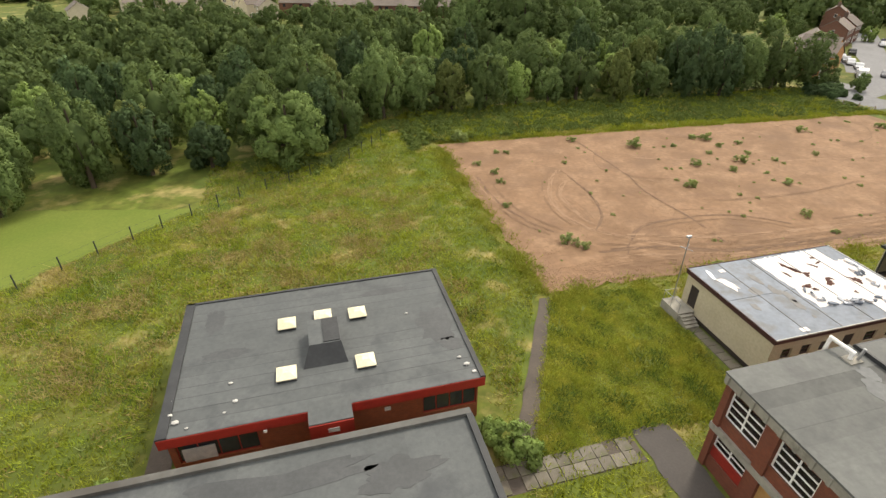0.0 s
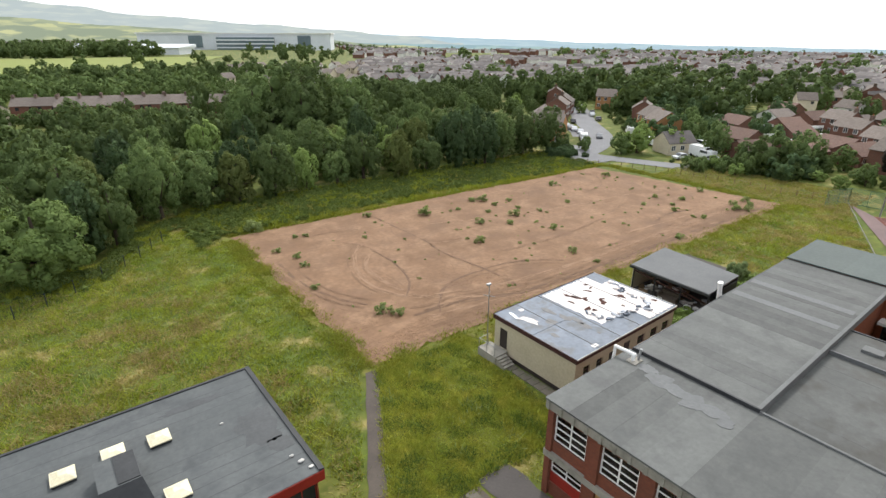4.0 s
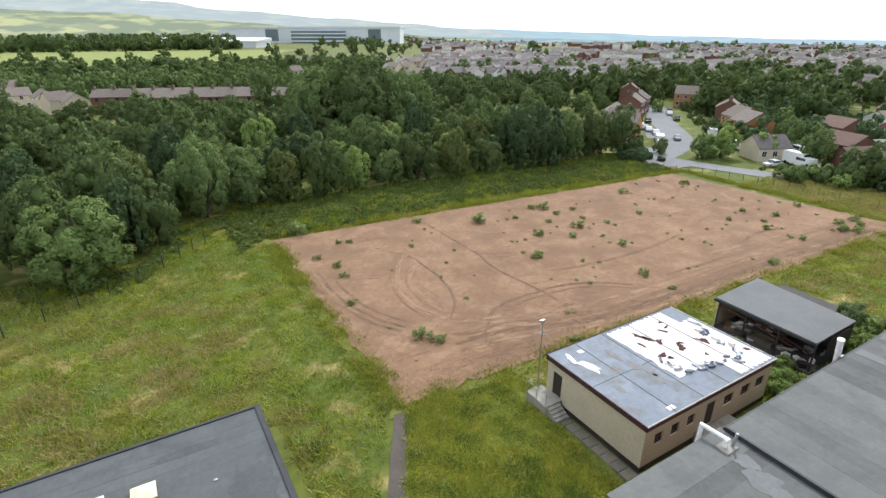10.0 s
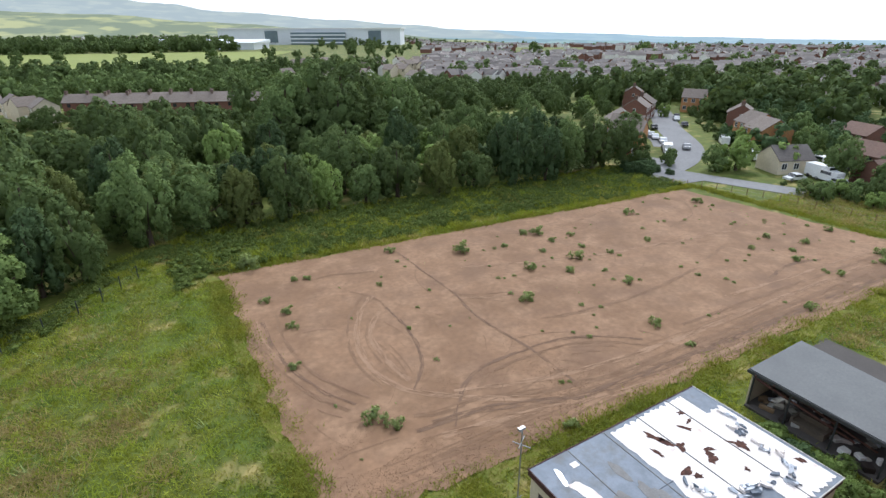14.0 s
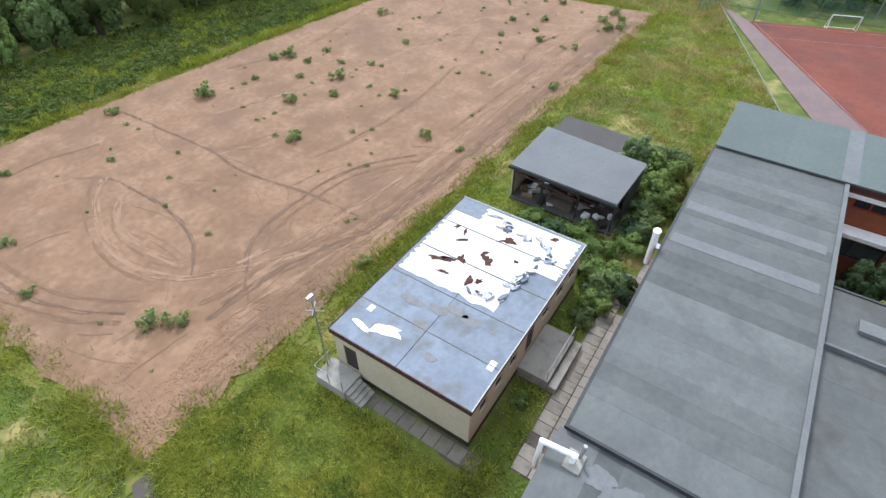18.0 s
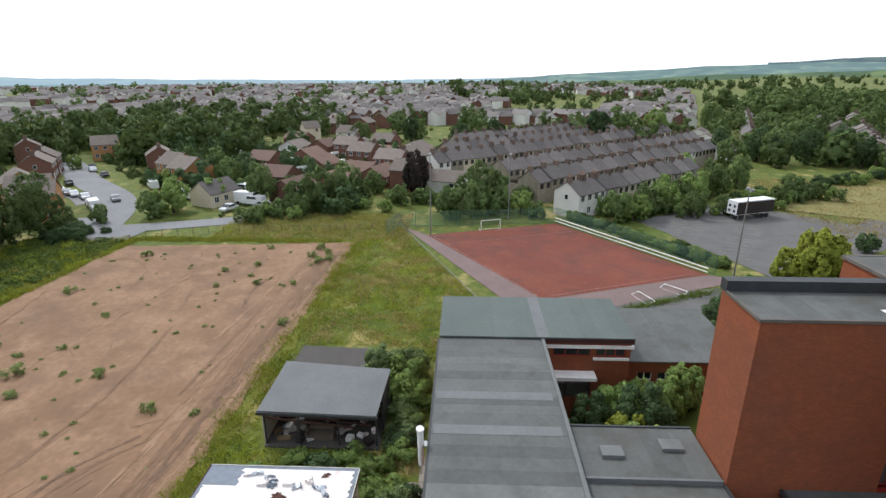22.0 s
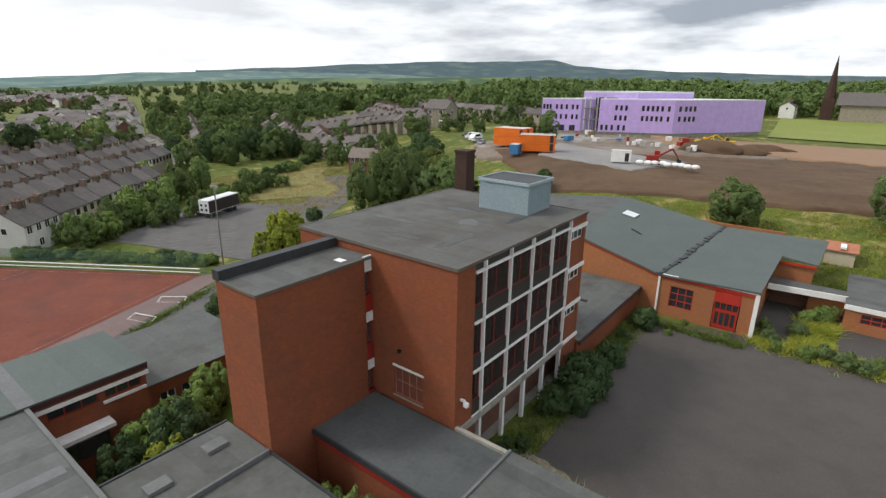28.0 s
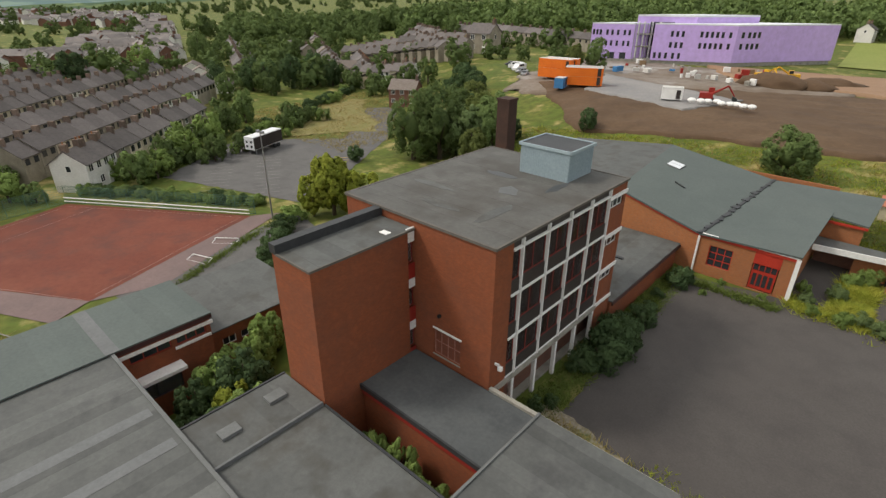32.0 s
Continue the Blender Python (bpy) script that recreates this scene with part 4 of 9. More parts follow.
def join_copies(name, places, label):
    """Many copies of made crowns in one mesh, for the trees far from the camera's way."""
    V, F, N = [], [], []
    for p, x, y, s, zs, turn in places:
        me = next(o for o in p.children if o.name.startswith("crown")).data
        co = np.empty(len(me.vertices) * 3)
        me.vertices.foreach_get("co", co)
        co = co.reshape(-1, 3)
        no = np.empty(len(me.vertices) * 3)
        me.vertices.foreach_get("normal", no)
        no = no.reshape(-1, 3)
        c, q = math.cos(turn), math.sin(turn)
        N.extend(map(tuple, np.stack([no[:, 0] * c - no[:, 1] * q, no[:, 0] * q + no[:, 1] * c, no[:, 2]], 1)))
        out = np.stack([(co[:, 0] * c - co[:, 1] * q) * s + x, (co[:, 0] * q + co[:, 1] * c) * s + y, co[:, 2] * zs + gz(x, y) - 0.3], 1)
        b = len(V)
        V.extend(map(tuple, out))
        F.extend(tuple(b + i for i in f.vertices) for f in me.polygons)
    return tagged(new(name, mesh_from(name, V, F, "leaf", N)), label, "trees", kind="stuff")


# the wood: rows behind its edge
deep = []
for row in range(14):
    x = -72.0 - row * 4
    while x < 108 - row * 1.0 + (row % 2) * 3:
        y = wood_edge(max(-74, min(103, x))) + 0.8 + row * 7.0 + rt.uniform(-2.2, 2.2)
        light = rt.random() < 0.14
        if math.hypot(x + 2.6, y - 78) < (9.5 if y < 82 else 5):
            x += 4
            continue
        p = rt.choice(T_LIGHT if light else T_OAK)
        s = rt.uniform(0.68, 1.12) if row else rt.uniform(0.66, 1.0)
        zs = s * rt.uniform(0.82, 1.3)
        if row < 5:
            put(p, x, y, s, rt.uniform(0, 360), zs, 0.2)
        else:
            deep.append((rt.choice(T_FAR), x, y, s * 1.15, zs * 1.12, rt.uniform(0, 6.28)))
        x += rt.uniform(7.0, 10.4) + row * 0.12 if row else rt.uniform(6.0, 8.4)
for _ in range(120):
    deep.append((rt.choice(T_FAR), rt.uniform(58, 152), rt.uniform(180, 246), rt.uniform(.9, 1.3), rt.uniform(.8, 1.15), rt.uniform(0, 6.28)))
for _ in range(60):
    deep.append((rt.choice(T_FAR), rt.uniform(150, 214), rt.uniform(178, 262), rt.uniform(.7, 1.1), rt.uniform(.65, 1.0), rt.uniform(0, 6.28)))
for _ in range(90):
    deep.append((rt.choice(T_FAR), rt.uniform(-125, -14), rt.uniform(148, 214), rt.uniform(.9, 1.3), rt.uniform(.85, 1.2), rt.uniform(0, 6.28)))
for _ in range(46):
    deep.append((rt.choice(T_FAR), rt.uniform(-80, 66), rt.uniform(212, 226), rt.uniform(.5, .9), rt.uniform(.45, .75), rt.uniform(0, 6.28)))
for x, y in ((151, 150), (165, 153), (159, 166), (166, 186), (171, 206), (146, 156), (155, 142), (172, 160), (150, 165), (160, 178)):
    deep.append((rt.choice(T_FAR), x, y, rt.uniform(.6, .95), rt.uniform(.6, .9), rt.uniform(0, 6.28)))
join_copies("deep_wood", deep, "dense canopy of the wood's farther trees")
put(T_LONE, -2.6, 78.0, 1.0, 20)
for x, y, s in ((46, 138, 1.5), (53, 143, 1.65), (61, 139, 1.7), (68, 146, 1.6), (57, 132, 1.4), (74, 138, 1.4)):
    put(T_OAK[2], x, y, s, None, s)

for x, y, s, k in ((54, 5, .6, 0), (51, 3.2, .8, 3), (49.2, 6.4, .5, 0), (55.5, 2.6, .6, 2), (52.5, 6.6, .45, 0), (48.6, 2.6, .75, 2), (50, 4.5, .6, 0), (52.5, 1.6, .8, 0), (57.0, 0.5, .55, 2)):
    put((T_OAK[3], T_OAK[1], T_LIGHT[0], T_YELLOW)[k], x, y, s * .8, None, s * 0.95)
for x, y, s in ((39.5, -1.2, .62), (36.8, -1.1, .76), (33.8, -1.0, .6), (35.2, -0.6, .7), (31.8, -1.2, .55), (40.8, -1.0, .55)):
    put(T_LIGHT[0], x, y, 0.33, None, s * .9, 0.3)
for x, y, s, h in ((33.9, -12.6, 1.3, 2.0), (33.4, -14.2, 1.2, 1.3), (33.8, -19.8, 2.6, 2.6), (32.8, -22.0, 4.2, 3.9), (33.1, -24.6, 4.4, 4.1), (33.4, -27.0, 3.2, 3.0), (32.9, -30.4, 2.8, 2.7), (33.3, -33.0, 1.6, 1.4), (33.8, -36.5, 1.4, 1.2), (33.0, -40.2, 3.0, 2.9), (32.6, -42.0, 1.6, 1.5)):
    put(rt.choice(B_GREEN), x, y, s * 0.62, None, h * 0.80, 0.1)
for x, y, s in ((30.3, -40.0, 1.0), (29.5, -43.8, 1.0), (25.2, -43.6, 1.0), (20.8, -43.6, 1.6), (21.6, -45.6, 1.8), (18.0, -43.4, 2.0), (16.6, -44.6, 2.0), (14.9, -43.8, 2.2), (13.2, -43.6, 2.0), (12.2, -45.4, 1.8), (19.2, -49.0, 2.2), (17.1, -55.4, 2.6), (18.6, -53.5, 2.2), (22.4, -48.5, 1.6), (10.4, -44.6, 1.7)):
    put(rt.choice(B_LIGHT + [B_GREY, B_GREY]), x, y, s * 0.6, None, s * 0.8, 0.1)
for x, y, s in ((48.5, 20.5, 2.2), (49.0, 23.5, 2.6), (48.8, 26.5, 2.3), (49.5, 29.5, 1.8), (51.0, 22.0, 2.0), (47.8, 18.8, 2.0), (45.5, 20.0, 2.0), (43.8, 20.4, 1.5), (52.5, 20.0, 2.3), (55.5, 19.8, 2.4), (58.0, 20.6, 2.3), (60.5, 21.5, 2.8), (61.6, 24.0, 2.9), (62.5, 20.5, 3.2), (64.5, 22.0, 2.6), (50.5, 26.0, 2.2), (51.5, 28.0, 2.0), (50.0, 31.0, 1.7), (48.2, 22.0, 2.4), (52.0, 24.0, 2.1), (47.6, 20.2, 2.4), (54.0, 20.6, 2.2), (57.0, 19.6, 2.0), (59.8, 19.6, 2.6), (66.0, 20.0, 2.2), (40.2, 20.9, 1.1), (35.6, 21.0, 1.0)):
    put(rt.choice(B_LIGHT + B_LIGHT + [B_GREY] + ([B_GREY, B_GREY] if x > 59 else [B_GREEN[0]])), x, y, s * (0.8 if x < 59 else 0.9), None, s * (0.66 if x < 59 else 0.95), 0.1)
put(T_GREY, 63.2, 23.4, 0.45)
put(T_LIGHT[0], 57.6, -3.6, 0.42, None, 0.5)
put(T_LIGHT[0], 56.6, -1.8, 0.40, None, 0.5)
for x, y, s in ((10.8, 20.6, 2.4), (9.6, 22.3, 1.8), (-12.5, 21.2, 1.5), (-14.5, 23.5, 2.0), (-16.5, 20.0, 2.3), (-18, 23, 1.6)):
    put(rt.choice([B_GREY] + B_LIGHT), x, y, s * 0.85)

# weeds on the bare earth
for x, y, s in ((24.6, 80.1, 3.0), (50.9, 70.4, 2.4), (49.9, 54.7, 1.7), (57.8, 43.6, 1.4), (63.2, 51.9, 1.5), (55.4, 61.0, 1.6), (63.2, 60.5, 1.9), (59.3, 57.8, 1.3), (64.3, 66.9, 1.2), (68.3, 67.2, 1.1), (64.4, 70.3, 2.0), (62.5, 71.2, 1.4), (68.4, 59.6, 1.0), (76.6, 60.1, 1.1), (83.4, 69.9, 1.7), (98.9, 67.9, 1.7), (87.7, 45.0, 1.3), (95.2, 47.7, 1.3), (103.3, 48.5, 1.3), (92.6, 51.9, 1.2), (96.7, 38.5, 1.8), (98.1, 37.1, 1.7), (103.8, 39.8, 1.8), (99.5, 40.2, 1.6), (101.5, 38.2, 1.6), (87.7, 39.7, 1.2), (75.0, 37.1, 1.4), (57.4, 39.1, .9), (39.5, 36.8, 1.2), (26.7, 45.4, 1.8), (27.9, 43.7, 1.4), (36.9, 66.8, .8), (42.4, 75.2, 1.4), (25.5, 65.9, 1.3), (25.1, 62.6, 1.2), (24.1, 69.4, 1.2), (29.9, 72.9, 1.0), (23.3, 55.5, 1.1), (28.4, 73.3, 1.0), (57.1, 68.7, 1.0), (72.3, 48.8, .7), (60.5, 64.5, 1.0), (66.5, 63.0, .9), (90.5, 47.0, 1.0), (86.5, 50.5, 1.0)):
    put(rt.choice(W_WEED), x, y, s * 0.8, None, s * 0.75, 0.05)
def seedlings(n, seed):
    """Small weeds strewn over the bare earth, joined."""
    rng = np.random.default_rng(seed)
    V, F = [], []
    for _ in range(n):
        x, y, s = rng.uniform(24, 104), rng.uniform(38.5, 73), rng.uniform(.12, .5)
        me = W_WEED[rng.integers(3)].data
        b = len(V)
        V += [(x + v.co.x * s, y + v.co.y * s, gz(x, y) + v.co.z * s) for v in me.vertices]
        F += [tuple(b + i for i in f.vertices) for f in me.polygons]
    return tagged(new("weed_seedlings", mesh_from("weed_seedlings", V, F, "weed")), "many small green weed seedlings strewn over the bare earth", "weeds", kind="stuff")


seedlings(110, 4)


# ---- long grass ----
def tufts(name, n, where, h, material, label, spread=0.35, seed=3, lean=0.8):
    rng = np.random.default_rng(seed)
    V, F = [], []
    made = 0
    while made < n:
        x, y = where(rng)
        if x is None:
            continue
        made += 1
        z = gz(x, y)
        hh = h * (0.5 + 0.95 * min(1.0, max(0.0, 0.5 + 1.1 * noise.noise(Vector((x * .4, y * .4, 1.5))))))
        for _ in range(3):
            a, l = rng.uniform(0, 6.283), hh * rng.uniform(0.45, 1.15)
            bx, by = x + rng.normal(0, spread * 0.5), y + rng.normal(0, spread * 0.5)
            dx, dy = math.cos(a), math.sin(a)
            w = 0.03 + 0.04 * h
            lx, ly = rng.normal(0, lean) * l, rng.normal(0, lean) * l
            b = len(V)
            V += [(bx - dx * w * 1.3, by - dy * w * 1.3, z - 0.03), (bx + dx * w * 1.3, by + dy * w * 1.3, z - 0.03), (bx + lx * 1.2, by + ly * 1.2, z + l)]
            F.append((b, b + 1, b + 2))
    return tagged(new(name, mesh_from(name, V, F, material)), label, "grass", kind="stuff")


def in_field(x, y, m=0.0):
    return 20.3 - m < x < 106.5 + m and 37 - (x - 20) * 0.032 - m < y < 79.5 - (x - 20) * 0.06 + m


def free_of_buildings(x, y):
    return not (-13.4 < x < 11 and 21 < y < 40 or -30 < x < 9 and y < 23 or 31.3 < x < 67 and 17 < y < 19.5 or 29.4 < x < 47 and 21.7 < y < 33 or 36.9 < x < 41.7 and 19 < y < 22 or 53 < x < 60 and 21 < y < 32 or 18.8 < x < 22 and y < 20.6 or 8.4 < x < 19 and 18.2 < y < 20.2 and (x * 7) % 3 > .6 or 66 > x > 21 and y < 17.6 or 59.3 < x < 70.3 and 22.3 < y < 33.7)


def meadow(rng):
    x, y = rng.uniform(-38, 127), rng.uniform(2, 95)
    if y > wood_edge(max(-74, min(103, x))) + 2 or in_field(x, y, 0.9) or not free_of_buildings(x, y):
        return None, None
    if abs((x - 11.5) - (y - 21.8) * 0.56) < 0.9 or (x < -14 and y > 50.5 + (x + 31) * 0.85):
        return None, None
    if x > 66 and (y < 3 and x < 71 or x > 79 and y < 11.9 + (x - 79.5) * 0.42 or x > 108 and (y > 62 or x > 118 and y < 27)):
        return None, None
    return x, y


def on_sward(x, y):
    return 10.4 + 0.6 * (y - 20.6) * 0.9 * (x < 20) < x < 31 and 20 < y < 36.3


def sward(rng):
    x, y = meadow(rng)
    return (x, y) if x is not None and on_sward(x, y) else (None, None)


def open_meadow(rng):
    x, y = meadow(rng)
    return (x, y) if x is not None and not on_sward(x, y) else (None, None)


def verge(rng):
    """Tall growth along the wood."""
    x = rng.uniform(-8, 106)
    e = wood_edge(x)
    top = 79.8 - (x - 20) * 0.06 if x > 20 else e - 4
    y = rng.uniform(top + 0.5, e + 2)
    return x, y


def edge_of_field(rng):
    s = rng.uniform(0, 4)
    x, y = rng.uniform(20, 107), rng.uniform(37, 78)
    if s < 1.5:
        return x, 36.6 - (x - 20) * 0.032 + rng.normal(0, 0.75)
    if s < 2.5:
        return 20.0 + rng.normal(0, 0.75), y
    if s < 3.3:
        return 107.8 + rng.normal(0, 0.7), y
    return x, 80 - (x - 20) * 0.06 + rng.normal(0, 0.4)


tufts("sward_grass", 30000, sward, 0.24, "sward_blade", "dense short green grass beside the footpath", spread=0.4, seed=61, lean=0.55)
tufts("sward_herbs", 3600, lambda g: (lambda p: p if p[0] is not None and noise.noise(Vector((p[0] * .55, p[1] * .55, 3))) > 0.12 else (None, None))(sward(g)), 0.34, "herb", "dark clumps of herbs in the green grass", spread=0.5, seed=62, lean=0.5)
tufts("meadow_herbs", 4500, lambda g: (lambda p: p if p[0] is not None and noise.noise(Vector((p[0] * .5, p[1] * .5, 13))) > 0.2 else (None, None))(open_meadow(g)), 0.38, "herb", "dark clumps of herbs in the long meadow grass", spread=0.5, seed=63, lean=0.5)
tufts("meadow_grass", 84000, open_meadow, 0.31, "blade", "long uneven meadow grass, green with straw-coloured patches", seed=3)
tufts("field_end_grass", 4500, lambda g: (g.uniform(108.5, 127), g.uniform(26, 60)), 0.45, "straw", "pale straw-coloured long grass past the field's end", seed=14)
tufts("dock_clumps", 2600, lambda g: (lambda p: p if p[0] is not None and noise.noise(Vector((p[0] * .4, p[1] * .4, 7))) > 0.25 else (None, None))(meadow(g)), 0.55, "weed", "dark docks and thistles in the long grass", seed=16, lean=0.5)
tufts("pale_tussocks", 2600, lambda g: (lambda x, y: (x, y) if not in_field(x, y, 0.9) and free_of_buildings(x, y) and not (x > 79 and y < 11.9 + (x - 79.5) * 0.42) and noise.noise(Vector((x * .33, y * .33, 5))) > g.uniform(-.05, .3) else (None, None))(g.uniform(61, 112), g.uniform(12, 35)), 0.42, "straw", "pale straw-coloured tussocks in the long grass", seed=25)
tufts("straw_swathes", 6000, lambda g: (lambda x, y: (x, y) if free_of_buildings(x, y) and not (x < -14 and y > 50.5 + (x + 31) * 0.85) and noise.noise(Vector((x * .2 + y * .05, y * .3, 8))) > g.uniform(-.02, .3) else (None, None))(g.uniform(-38, 13), g.uniform(34, 66)), 0.36, "straw", "flattened straw-coloured swathes in the meadow", seed=26)
tufts("path_weeds", 3800, lambda g: (g.uniform(7, 23.2), g.normal(-44.6, 0.8)) if g.random() < 0.45 else (g.uniform(15.9, 19.6), g.uniform(-55.5, -45.5)), 0.55, "sward_blade", "rank grass and weeds at the playground's edge", seed=71)
tufts("hall_foot_weeds", 700, lambda g: (g.uniform(23.5, 33.0), g.normal(-42.0, 0.35)), 0.45, "nettle", "weeds growing from the joint at the hall's foot", seed=72)
tufts("yard_weeds", 900, lambda g: (lambda k: (79.6 + 10 * k + g.normal(0, 0.4), -3 - 22.5 * k))(g.uniform(0, 1)), 0.45, "nettle", "scattered weeds in the cracks of the yard", seed=73)
tufts("playground_weeds", 3500, lambda g: (g.uniform(32.4, 35.2), g.uniform(-44, -9)), 0.35, "nettle", "rank weeds along the foot of the tall block", seed=24)
tufts("dry_grass", 8500, lambda g: (lambda p: p if p[0] is not None and (p[0] < 14 or p[0] > 66) and noise.noise(Vector((p[0] * .14, p[1] * .14, 2))) > g.uniform(-0.1, 0.3) else (None, None))(meadow(g)), 0.34, "straw", "dry straw-coloured seed heads in the meadow", seed=4)
tufts("tall_verge", 14000, verge, 0.75, "blade", "tall nettles and weeds along the wood", seed=5, lean=0.4)
tufts("field_edge_grass", 17000, edge_of_field, 0.35, "edge_blade", "yellow-green grass along the edge of the bare earth", seed=6)


def nettle_bank(n, seed):
    """Bushy nettles and brambles in a bank along the wood, joined."""
    rng = np.random.default_rng(seed)
    kinds = [(np.array(v), f) for v, f, _ in (crown_mesh(400 + k, 1.0, 1.5, -0.1, 12, 12, 0.09, 0.5) for k in range(3))]
    V, F = [], []
    for _ in range(n):
        x = rng.uniform(-9, 106)
        y = wood_edge(x) + 0.5 - (rng.uniform(0, 16) if x > 16 else abs(rng.normal(0, 1.6)))
        if in_field(x, y, 0.8):
            continue
        v, f = kinds[rng.integers(3)]
        a, s, h = rng.uniform(0, 6.28), rng.uniform(.5, 1.3), rng.uniform(.3, .95)
        c, q, b = math.cos(a), math.sin(a), len(V)
        V.extend(map(tuple, np.stack([(v[:, 0] * c - v[:, 1] * q) * s + x, (v[:, 0] * q + v[:, 1] * c) * s + y, v[:, 2] * h + gz(x, y)], 1)))
        F.extend(tuple(b + i for i in g) for g in f)
    return tagged(new("nettle_bank", mesh_from("nettle_bank", V, F, "nettle")), "tall nettles and brambles along the wood", "nettles", kind="stuff")


nettle_bank(2600, 15)
EDGE = [(19.7, 80.2), (19.9, 70), (19.7, 58), (19.6, 46), (19.6, 37.2), (20.2, 36.2), (34, 35.9), (60, 35.0), (85, 34.3), (107, 33.4)]
ribbon("field_edge", line_pts(EDGE, 0.5), 1.1, "edge_grass", "lush yellow-green grass edging the bare earth", "grass", lift=0.06, ragged=0.8)


def clods(n, seed, edge=False):
    """Small clods and stones on the earth, thicker along its south edge."""
    rng = np.random.default_rng(seed)
    V, F = [], []
    while n:
        x, y = rng.uniform(21, 106), 36.5 + 41 * rng.random() ** 1.7
        if edge:
            x = 21 + (85 if rng.random() < 0.5 else 26) * rng.random()
            y = 37.0 - (x - 20) * .032 + abs(rng.normal(0, 3.2 if x > 46 else 6.0))
        if not in_field(x, y, -0.4) or noise.noise(Vector((x * .12, y * .2, 4))) < -0.15 or edge and noise.noise(Vector((x * .25, y * .25, 9))) < rng.uniform(-.7, .4):
            continue
        n -= 1
        s, b = rng.uniform(.015, .06), len(V)
        q = Vector((x, y, 0))
        z = gz(x, y) + 0.085 + 0.03 * (noise.noise(q * 0.9) * 0.5 + noise.noise(q * 0.25))
        a = rng.uniform(0, 6.28)
        for k in range(4):
            V.append((x + s * rng.uniform(.6, 1.3) * math.cos(a + k * 1.57), y + s * rng.uniform(.6, 1.3) * math.sin(a + k * 1.57), z - .03))
        V.append((x, y, z + s * rng.uniform(.2, .5)))
        F += [(b + k, b + (k + 1) % 4, b + 4) for k in range(4)]
    return tagged(new("earth_clods", mesh_from("earth_clods", V, F, "clod")), "small dark clods and stones strewn over the bare earth", "clods", kind="stuff")


clods(5000, 31)
clods(15000, 32, True)


# ---- the school ----
def felt_roof(parent, x0, y0, x1, y1, z, along_axis, widths, material="felt", thick=0.12, lap=False):
    """A flat roof laid in strips of felt, each strip a piece of its own. along_axis: the way the strips run."""
    rr = random.Random(int(x0 * 7 + y0 * 3 + 1000))
    a, end = (x0, x1) if along_axis == "y" else (y0, y1)
    while a < end - 0.01:
        b = min(end, a + rr.uniform(*widths))
        if end - b < 0.5:
            b = end
        t = thick + rr.uniform(0.0, 0.012)
        if along_axis == "y":
            part("felt_strip", boxed(a, y0, z - 0.12, b, y1, z + t - 0.12), material, parent)
        else:
            part("felt_strip", boxed(x0, a, z - 0.12, x1, b, z + t - 0.12), material, parent)
        if lap and b < end:
            part("felt_lap", boxed(x0, b - 0.03, z + 0.004, x1, b + 0.03, z + 0.028) if along_axis == "x" else boxed(b - 0.03, y0, z + 0.004, b + 0.03, y1, z + 0.028), "seam", parent)
        a = b


def block(name, x0, y0, x1, y1, zb, zt, label, holes=None, material="brick", thick=0.3, floor_at=()):
    """The walls of a building with openings. holes: side -> list of (u0, u1, z0, z1)."""
    b = thing(name, ((x0 + x1) / 2, (y0 + y1) / 2, zb), label, "building")
    holes = holes or {}
    for side, axis, at, th, u0, u1 in (("south", "x", y0, thick, x0, x1), ("north", "x", y1, -thick, x0, x1), ("west", "y", x0, thick, y0 + thick, y1 - thick), ("east", "y", x1, -thick, y0 + thick, y1 - thick)):
        part("wall", wall_cells(bmesh.new(), axis, at, th, u0, u1, zb, zt, holes.get(side, ())), material, b)
    for z in (zb + 0.35, *floor_at):
        part("floor_slab", boxed(x0 + thick, y0 + thick, z - 0.2, x1 - thick, y1 - thick, z), "concrete", b)
    return b


def fascia(parent, x0, y0, x1, y1, z0, z1, material, out=0.12, sides="nesw"):
    for s, bx in (("s", (x0 - out, y0 - out, x1 + out, y0)), ("n", (x0 - out, y1, x1 + out, y1 + out)), ("w", (x0 - out, y0, x0, y1)), ("e", (x1, y0, x1 + out, y1))):
        if s in sides:
            part("fascia", boxed(bx[0], bx[1], z0, bx[2], bx[3], z1), material, parent)


# -- the single-storey block with the red fascia --
AX0, AX1, AY0, AY1, AZ = -10.9, 9.4, 24.2, 37.8, 3.9
win_a = [(-10.2, -5.4, 1.2, 2.9), (5.2, 9.0, 1.2, 2.9)]
redblock = block("red_fascia_block", AX0 + 0.3, AY0 + 0.3, AX1 - 0.3, AY1 - 0.3, gz(0, 30) - 0.3, AZ - 0.12, "single-storey brick block with a red fascia and five rooflights", {"south": win_a, "north": [(-8, -4, 1, 2.7), (0, 5, 1, 2.7)]})
for u0, u1, z0, z1 in win_a:
    window(redblock, "x", AY0 + 0.3, -1, u0, u1, z0, z1, 4, 1, 0.07, "redpaint", "pane")
part("boarding", boxed(-9.9, AY0 + 0.26, 1.3, -8.0, AY0 + 0.34, 2.4), "rubbish", redblock, "pale board over a broken window")
felt_roof(redblock, AX0, AY0, AX1, AY1, AZ, "x", (0.95, 1.05), "felt_blue", 0.14, lap=True)
fascia(redblock, AX0, AY0, AX1, AY1, AZ - 0.75, AZ - 0.02, "redpaint", 0.06, "sn")
fascia(redblock, AX0, AY0, AX1, AY1, AZ - 0.4, AZ + 0.10, "felt_dark", 0.10, "ew")
